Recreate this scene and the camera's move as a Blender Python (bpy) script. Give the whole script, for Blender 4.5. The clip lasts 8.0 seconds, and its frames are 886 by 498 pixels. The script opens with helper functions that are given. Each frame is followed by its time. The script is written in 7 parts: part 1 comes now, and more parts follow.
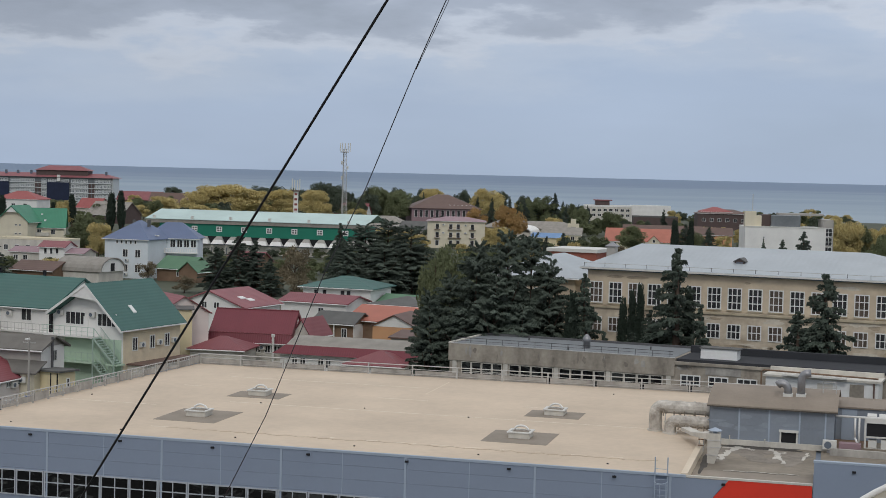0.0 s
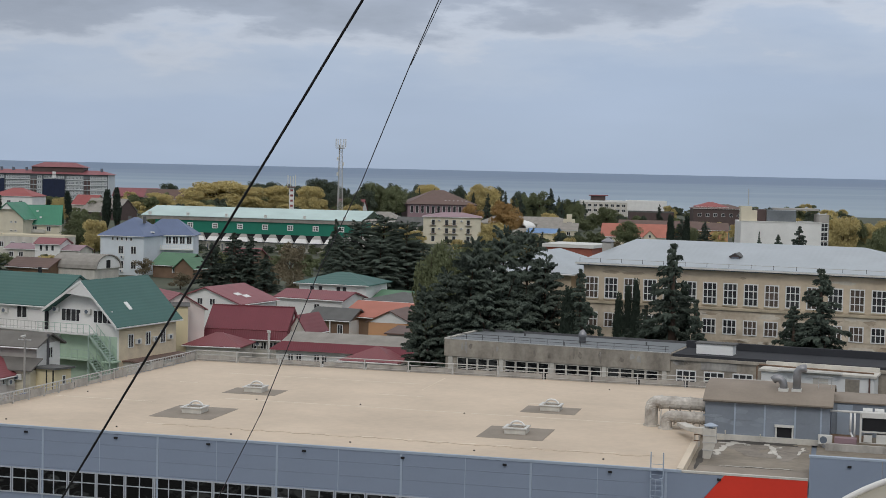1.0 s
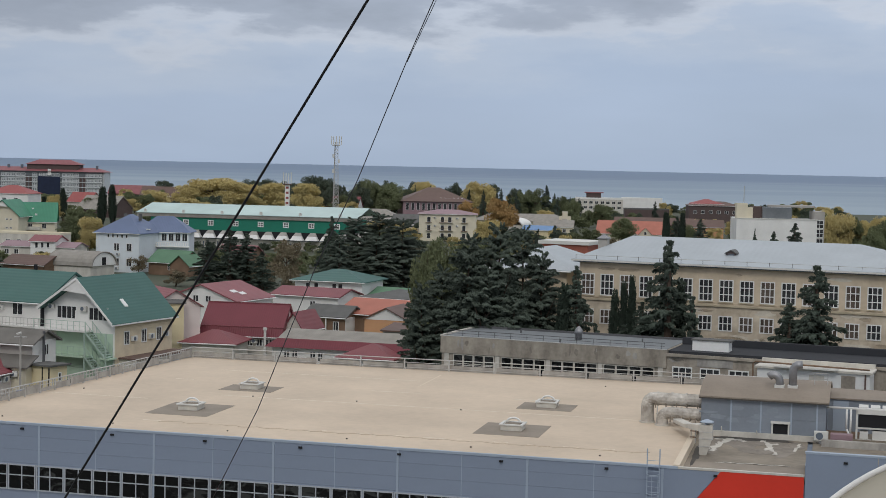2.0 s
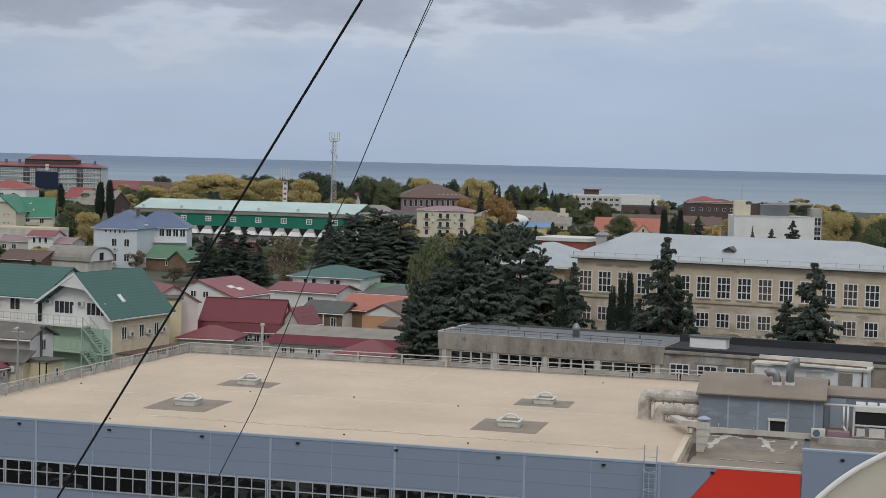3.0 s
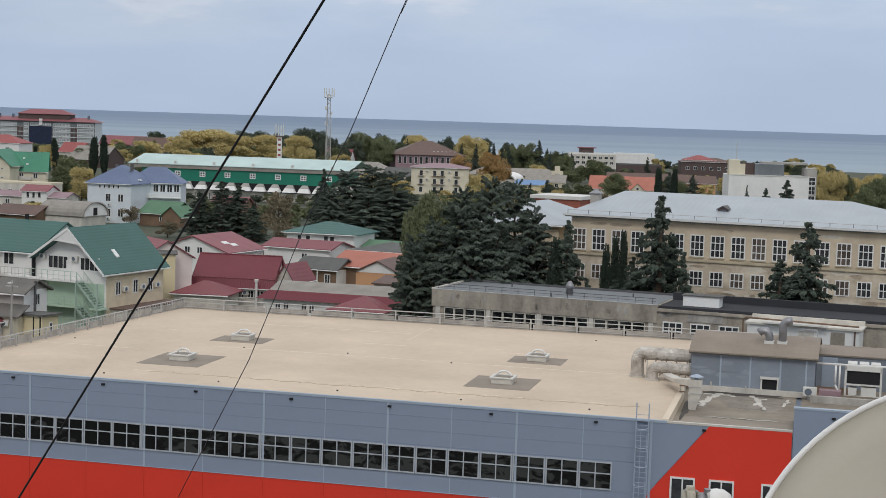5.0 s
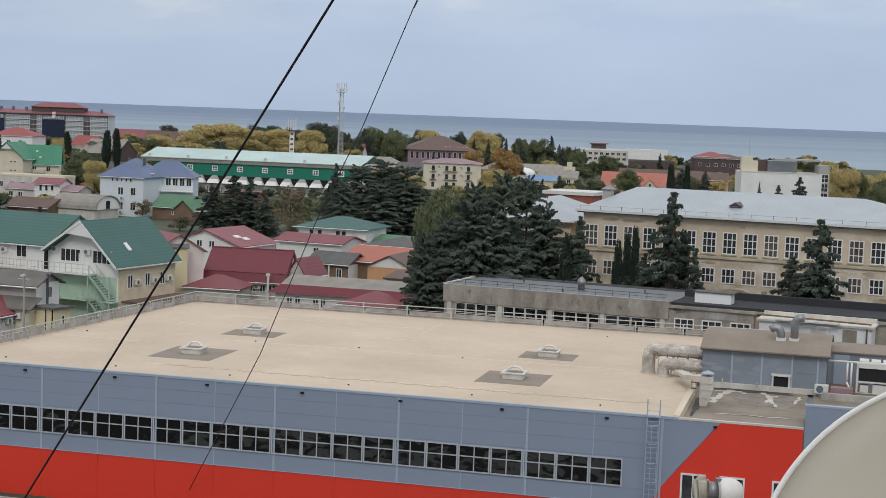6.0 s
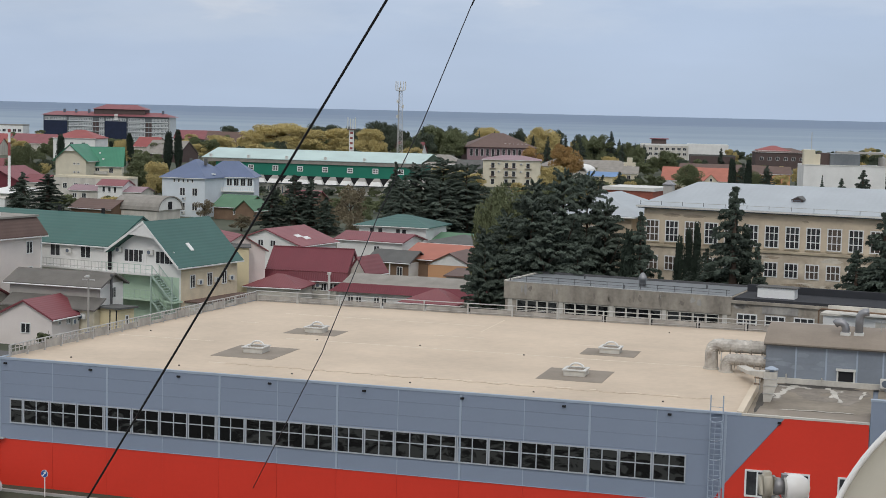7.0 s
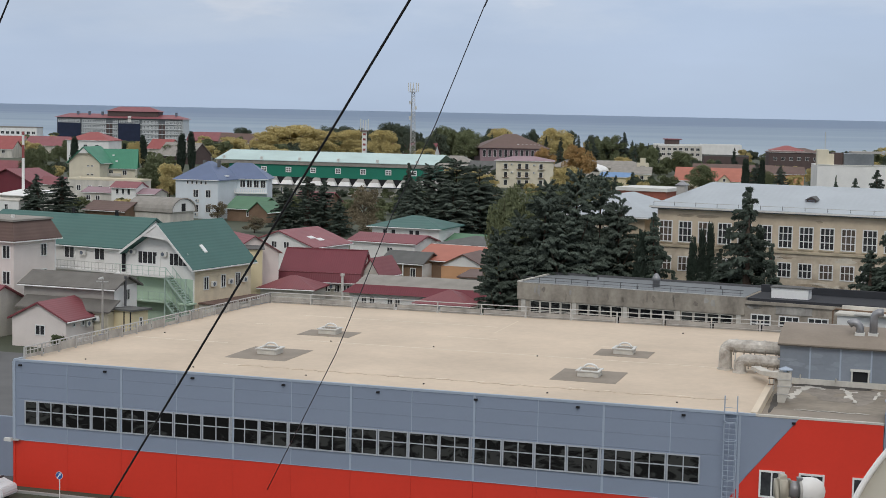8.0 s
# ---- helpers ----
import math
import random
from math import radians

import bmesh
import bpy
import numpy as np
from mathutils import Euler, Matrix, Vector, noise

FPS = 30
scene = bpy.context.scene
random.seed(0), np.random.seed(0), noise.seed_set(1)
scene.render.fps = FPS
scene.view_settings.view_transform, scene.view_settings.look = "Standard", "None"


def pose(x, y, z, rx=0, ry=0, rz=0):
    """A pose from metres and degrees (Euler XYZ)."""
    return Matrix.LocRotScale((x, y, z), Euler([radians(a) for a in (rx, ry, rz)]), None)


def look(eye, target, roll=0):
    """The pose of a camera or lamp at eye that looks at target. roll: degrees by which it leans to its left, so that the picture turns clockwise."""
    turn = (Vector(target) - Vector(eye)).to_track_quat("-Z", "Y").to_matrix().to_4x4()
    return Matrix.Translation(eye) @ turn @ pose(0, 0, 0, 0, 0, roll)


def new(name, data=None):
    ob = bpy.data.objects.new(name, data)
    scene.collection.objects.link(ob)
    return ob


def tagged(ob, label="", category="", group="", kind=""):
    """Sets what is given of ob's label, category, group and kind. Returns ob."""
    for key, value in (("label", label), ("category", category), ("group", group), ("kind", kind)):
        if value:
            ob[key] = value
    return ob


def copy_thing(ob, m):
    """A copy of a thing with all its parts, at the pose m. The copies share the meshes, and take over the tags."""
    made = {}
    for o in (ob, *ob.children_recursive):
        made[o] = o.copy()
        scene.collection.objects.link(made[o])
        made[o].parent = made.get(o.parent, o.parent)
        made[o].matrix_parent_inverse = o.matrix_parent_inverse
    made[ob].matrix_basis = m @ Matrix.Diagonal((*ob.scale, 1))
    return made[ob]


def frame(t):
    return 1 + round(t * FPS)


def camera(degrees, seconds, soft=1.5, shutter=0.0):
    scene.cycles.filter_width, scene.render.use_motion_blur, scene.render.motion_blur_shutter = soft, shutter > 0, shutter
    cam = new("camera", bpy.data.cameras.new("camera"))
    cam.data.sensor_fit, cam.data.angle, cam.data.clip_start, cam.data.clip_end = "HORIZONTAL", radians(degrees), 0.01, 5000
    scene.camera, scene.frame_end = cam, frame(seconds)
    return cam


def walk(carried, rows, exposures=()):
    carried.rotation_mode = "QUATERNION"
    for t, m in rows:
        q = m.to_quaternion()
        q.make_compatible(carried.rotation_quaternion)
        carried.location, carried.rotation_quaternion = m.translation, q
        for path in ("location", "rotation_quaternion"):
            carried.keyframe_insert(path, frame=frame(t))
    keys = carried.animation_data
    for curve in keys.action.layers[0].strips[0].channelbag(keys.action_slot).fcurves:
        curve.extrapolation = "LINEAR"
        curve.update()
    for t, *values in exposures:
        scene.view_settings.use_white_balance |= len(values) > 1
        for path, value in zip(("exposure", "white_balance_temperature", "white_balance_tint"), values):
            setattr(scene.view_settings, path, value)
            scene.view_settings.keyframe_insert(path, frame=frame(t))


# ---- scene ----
# The walk: a hand-held camera on a high balcony that turns and drifts a few centimetres.
cam = camera(31.82, 8.0, soft=0.75)
EYE = Vector((0.0, 0.0, 24.0))


def stand(t, dx, dy, dz, yaw, pitch, roll):
    eye = EYE + Vector((dx, dy, dz))
    y, p = radians(yaw), radians(pitch)
    way = Vector((math.sin(y) * math.cos(p), math.cos(y) * math.cos(p), math.sin(p)))
    return t, look(eye, eye + way, roll)


walk(cam, [
    stand(0.0, -0.004, -0.006, 0.041, 2.477, -2.762, 1.432),
    stand(0.5, 0.012, 0.000, 0.044, 2.537, -2.851, 1.420),
    stand(1.0, 0.043, 0.005, 0.060, 2.625, -2.917, 1.273),
    stand(1.5, 0.005, 0.008, 0.038, 2.746, -2.958, 1.198),
    stand(2.8, -0.008, 0.003, 0.007, 2.862, -3.118, 1.406),
    stand(3.0, -0.010, 0.002, 0.002, 2.879, -3.143, 1.438),
    stand(3.5, 0.004, 0.016, 0.002, 2.973, -3.234, 1.444),
    stand(4.0, 0.001, 0.005, -0.004, 3.028, -3.324, 1.552),
    stand(4.5, -0.010, 0.009, -0.017, 3.058, -4.039, 1.703),
    stand(4.7, -0.011, 0.006, -0.020, 3.098, -4.518, 1.763),
    stand(5.8, -0.016, -0.010, -0.032, 3.000, -4.840, 2.050),
    stand(6.0, -0.016, -0.013, -0.034, 2.713, -4.897, 2.105),
    stand(6.5, -0.006, 0.013, -0.037, 0.842, -5.109, 1.663),
    stand(7.0, -0.013, 0.008, -0.040, 0.486, -5.057, 1.367),
    stand(7.5, -0.014, -0.015, -0.014, 0.432, -5.074, 1.285),
    stand(8.0, -0.024, -0.030, -0.026, 0.000, -5.029, 1.169),
], exposures=[(0.0, -0.04), (3.5, -0.03), (4.2, 0.03), (4.7, 0.13), (6.0, 0.16), (8.0, 0.16)])

# ---- light: an overcast sky over the sea and a soft, veiled sun ----
scene.view_settings.exposure = 0.0
world = bpy.data.worlds.new("overcast_sky")
scene.world = world
world.use_nodes = True
wn, wl = world.node_tree.nodes, world.node_tree.links
wn.clear()
w_out = wn.new("ShaderNodeOutputWorld")
w_bg = wn.new("ShaderNodeBackground")
w_sky = wn.new("ShaderNodeTexSky")
w_sky.sky_type, w_sky.sun_disc = "NISHITA", False
w_sky.sun_elevation, w_sky.sun_rotation = radians(42), radians(187)
w_tc = wn.new("ShaderNodeTexCoord")
w_map = wn.new("ShaderNodeMapping")
w_map.inputs["Scale"].default_value = (4.2, 4.2, 15.0)
w_noise = wn.new("ShaderNodeTexNoise")
w_noise.inputs["Scale"].default_value, w_noise.inputs["Detail"].default_value = 2.1, 7.0
w_noise.inputs["Roughness"].default_value = 0.55
w_slope = wn.new("ShaderNodeMath")
w_slope.operation = "MULTIPLY_ADD"
w_slope.inputs[1].default_value = -0.06
w_sep = wn.new("ShaderNodeSeparateXYZ")
w_mul = wn.new("ShaderNodeMath")
w_mul.operation = "MULTIPLY_ADD"
w_mul.inputs[1].default_value, w_mul.inputs[2].default_value = 0.110, -0.056
w_damp = wn.new("ShaderNodeMapRange")
w_damp.inputs["From Min"].default_value, w_damp.inputs["From Max"].default_value = 0.0, 0.08
w_dm = wn.new("ShaderNodeMath")
w_dm.operation = "MULTIPLY"
w_add = wn.new("ShaderNodeMath")
w_add.operation = "ADD"
w_ramp = wn.new("ShaderNodeValToRGB")
SKY_STOPS = [(0.0, (0.385, 0.475, 0.625)), (0.045, (0.40, 0.49, 0.65)), (0.072, (0.46, 0.54, 0.68)),
             (0.083, (0.55, 0.605, 0.71)), (0.096, (0.385, 0.435, 0.535)), (0.114, (0.33, 0.375, 0.46)),
             (0.128, (0.70, 0.72, 0.76)), (0.17, (0.54, 0.59, 0.66)), (0.5, (0.70, 0.735, 0.79)), (1.0, (1.02, 1.03, 1.06))]
w_ramp.color_ramp.interpolation = "EASE"
for i, (p, c) in enumerate(SKY_STOPS):
    el = w_ramp.color_ramp.elements[i] if i < 2 else w_ramp.color_ramp.elements.new(p)
    el.position, el.color = p, (*c, 1)
w_scale = wn.new("ShaderNodeVectorMath")
w_scale.operation = "SCALE"
w_scale.inputs["Scale"].default_value = 0.1
w_mix = wn.new("ShaderNodeMix")
w_mix.data_type = "RGBA"
w_mix.inputs["Factor"].default_value = 0.94
wl.new(w_tc.outputs["Generated"], w_map.inputs["Vector"])
wl.new(w_map.outputs["Vector"], w_noise.inputs["Vector"])
wl.new(w_tc.outputs["Generated"], w_sep.inputs["Vector"])
wl.new(w_noise.outputs["Fac"], w_mul.inputs[0])
wl.new(w_sep.outputs["Z"], w_damp.inputs["Value"])
wl.new(w_mul.outputs[0], w_dm.inputs[0])
wl.new(w_damp.outputs[0], w_dm.inputs[1])
wl.new(w_sep.outputs["X"], w_slope.inputs[0])
wl.new(w_sep.outputs["Z"], w_slope.inputs[2])
wl.new(w_slope.outputs[0], w_add.inputs[0])
wl.new(w_dm.outputs[0], w_add.inputs[1])
wl.new(w_add.outputs[0], w_ramp.inputs["Fac"])
wl.new(w_sky.outputs["Color"], w_scale.inputs[0])
wl.new(w_scale.outputs["Vector"], w_mix.inputs["A"])
wl.new(w_ramp.outputs["Color"], w_mix.inputs["B"])
w_puff = wn.new("ShaderNodeTexNoise")
w_puff.inputs["Scale"].default_value, w_puff.inputs["Detail"].default_value = 1.3, 4.0
w_gain = wn.new("ShaderNodeMapRange")
w_gain.inputs["From Min"].default_value, w_gain.inputs["From Max"].default_value = 0.3, 0.7
w_gain.inputs["To Min"].default_value, w_gain.inputs["To Max"].default_value = 0.955, 1.045
w_tone = wn.new("ShaderNodeVectorMath")
w_tone.operation = "SCALE"
wl.new(w_map.outputs["Vector"], w_puff.inputs["Vector"])
wl.new(w_puff.outputs["Fac"], w_gain.inputs["Value"])
wl.new(w_mix.outputs["Result"], w_tone.inputs[0])
wl.new(w_gain.outputs[0], w_tone.inputs["Scale"])
# the cloud deck is thicker towards the west
w_west, w_high, w_deck, w_thick = wn.new("ShaderNodeMapRange"), wn.new("ShaderNodeMapRange"), wn.new("ShaderNodeMath"), wn.new("ShaderNodeVectorMath")
w_west.inputs["From Min"].default_value, w_west.inputs["From Max"].default_value = -0.02, -0.26
w_west.inputs["To Max"].default_value = 0.16
w_high.inputs["From Min"].default_value, w_high.inputs["From Max"].default_value = 0.03, 0.085
w_deck.operation, w_thick.operation = "MULTIPLY", "SCALE"
w_left = wn.new("ShaderNodeMath")
w_left.operation = "SUBTRACT"
w_left.inputs[0].default_value = 1.0
wl.new(w_sep.outputs["X"], w_west.inputs["Value"])
wl.new(w_sep.outputs["Z"], w_high.inputs["Value"])
wl.new(w_west.outputs[0], w_deck.inputs[0])
wl.new(w_high.outputs[0], w_deck.inputs[1])
wl.new(w_deck.outputs[0], w_left.inputs[1])
wl.new(w_tone.outputs["Vector"], w_thick.inputs[0])
wl.new(w_left.outputs[0], w_thick.inputs["Scale"])
wl.new(w_thick.outputs["Vector"], w_bg.inputs["Color"])
w_bg.inputs["Strength"].default_value = 1.0
wl.new(w_bg.outputs["Background"], w_out.inputs["Surface"])

sun = new("sun", bpy.data.lights.new("sun", "SUN"))
sun.data.energy, sun.data.angle, sun.data.color = 0.66, radians(14), (1.0, 0.96, 0.91)
sun.matrix_world = look((0, 0, 0), (0.10, 0.82, -0.75))


# ---- materials ----
def mat(name, col, rough=0.75, var=0.14, scale=0.5, fine=9.0, bump=0.12, metal=0.0, rib=None, streak=0.0, rand=0.0, stain=None, spec=0.4):
    """Two scales of colour variation, fine relief, and if wanted ribs (axis, spacing), rain streaks, stains and a tint of its own for each piece."""
    m = bpy.data.materials.new(name)
    m.use_nodes = True
    n, l = m.node_tree.nodes, m.node_tree.links
    b = n["Principled BSDF"]
    b.inputs["Roughness"].default_value, b.inputs["Metallic"].default_value = rough, metal
    b.inputs["Specular IOR Level"].default_value = spec
    tc = n.new("ShaderNodeTexCoord")
    n1, n2 = n.new("ShaderNodeTexNoise"), n.new("ShaderNodeTexNoise")
    n1.inputs["Scale"].default_value, n1.inputs["Detail"].default_value = scale, 5
    n2.inputs["Scale"].default_value, n2.inputs["Detail"].default_value = fine, 3
    vec = tc.outputs["Object"]
    if streak:
        mp = n.new("ShaderNodeMapping")
        mp.inputs["Scale"].default_value = (1, 1, streak)
        l.new(vec, mp.inputs["Vector"])
        l.new(mp.outputs["Vector"], n1.inputs["Vector"])
    else:
        l.new(vec, n1.inputs["Vector"])
    l.new(vec, n2.inputs["Vector"])
    add = n.new("ShaderNodeMath")
    add.operation = "MULTIPLY_ADD"
    add.inputs[1].default_value = 0.35
    l.new(n2.outputs["Fac"], add.inputs[0])
    l.new(n1.outputs["Fac"], add.inputs[2])
    last = add.outputs[0]
    if rand:
        oi, ra = n.new("ShaderNodeObjectInfo"), n.new("ShaderNodeMath")
        ra.operation = "MULTIPLY_ADD"
        ra.inputs[1].default_value = rand
        l.new(oi.outputs["Random"], ra.inputs[0])
        l.new(last, ra.inputs[2])
        last = ra.outputs[0]
    mr = n.new("ShaderNodeMapRange")
    mr.inputs["From Min"].default_value, mr.inputs["From Max"].default_value = 0.35, 1.0 + rand
    l.new(last, mr.inputs["Value"])
    ramp = n.new("ShaderNodeValToRGB")
    dark, light = stain or [c * (1 - var) for c in col], [min(1, c * (1 + var)) for c in col]
    ramp.color_ramp.elements[0].color, ramp.color_ramp.elements[1].color = (*dark, 1), (*light, 1)
    l.new(mr.outputs[0], ramp.inputs["Fac"])
    l.new(ramp.outputs["Color"], b.inputs["Base Color"])
    bp = n.new("ShaderNodeBump")
    bp.inputs["Strength"].default_value, bp.inputs["Distance"].default_value = bump, 0.03
    l.new(n2.outputs["Fac"], bp.inputs["Height"])
    if rib:
        wv, b2 = n.new("ShaderNodeTexWave"), n.new("ShaderNodeBump")
        wv.bands_direction, wv.wave_profile = rib[0], "SIN"
        wv.inputs["Scale"].default_value = 0.314 / rib[1]
        wv.inputs["Distortion"].default_value = 0.25
        b2.inputs["Strength"].default_value, b2.inputs["Distance"].default_value = 0.4, 0.03
        l.new(vec, wv.inputs["Vector"])
        l.new(wv.outputs["Fac"], b2.inputs["Height"])
        l.new(bp.outputs["Normal"], b2.inputs["Normal"])
        l.new(b2.outputs["Normal"], b.inputs["Normal"])
    else:
        l.new(bp.outputs["Normal"], b.inputs["Normal"])
    return m


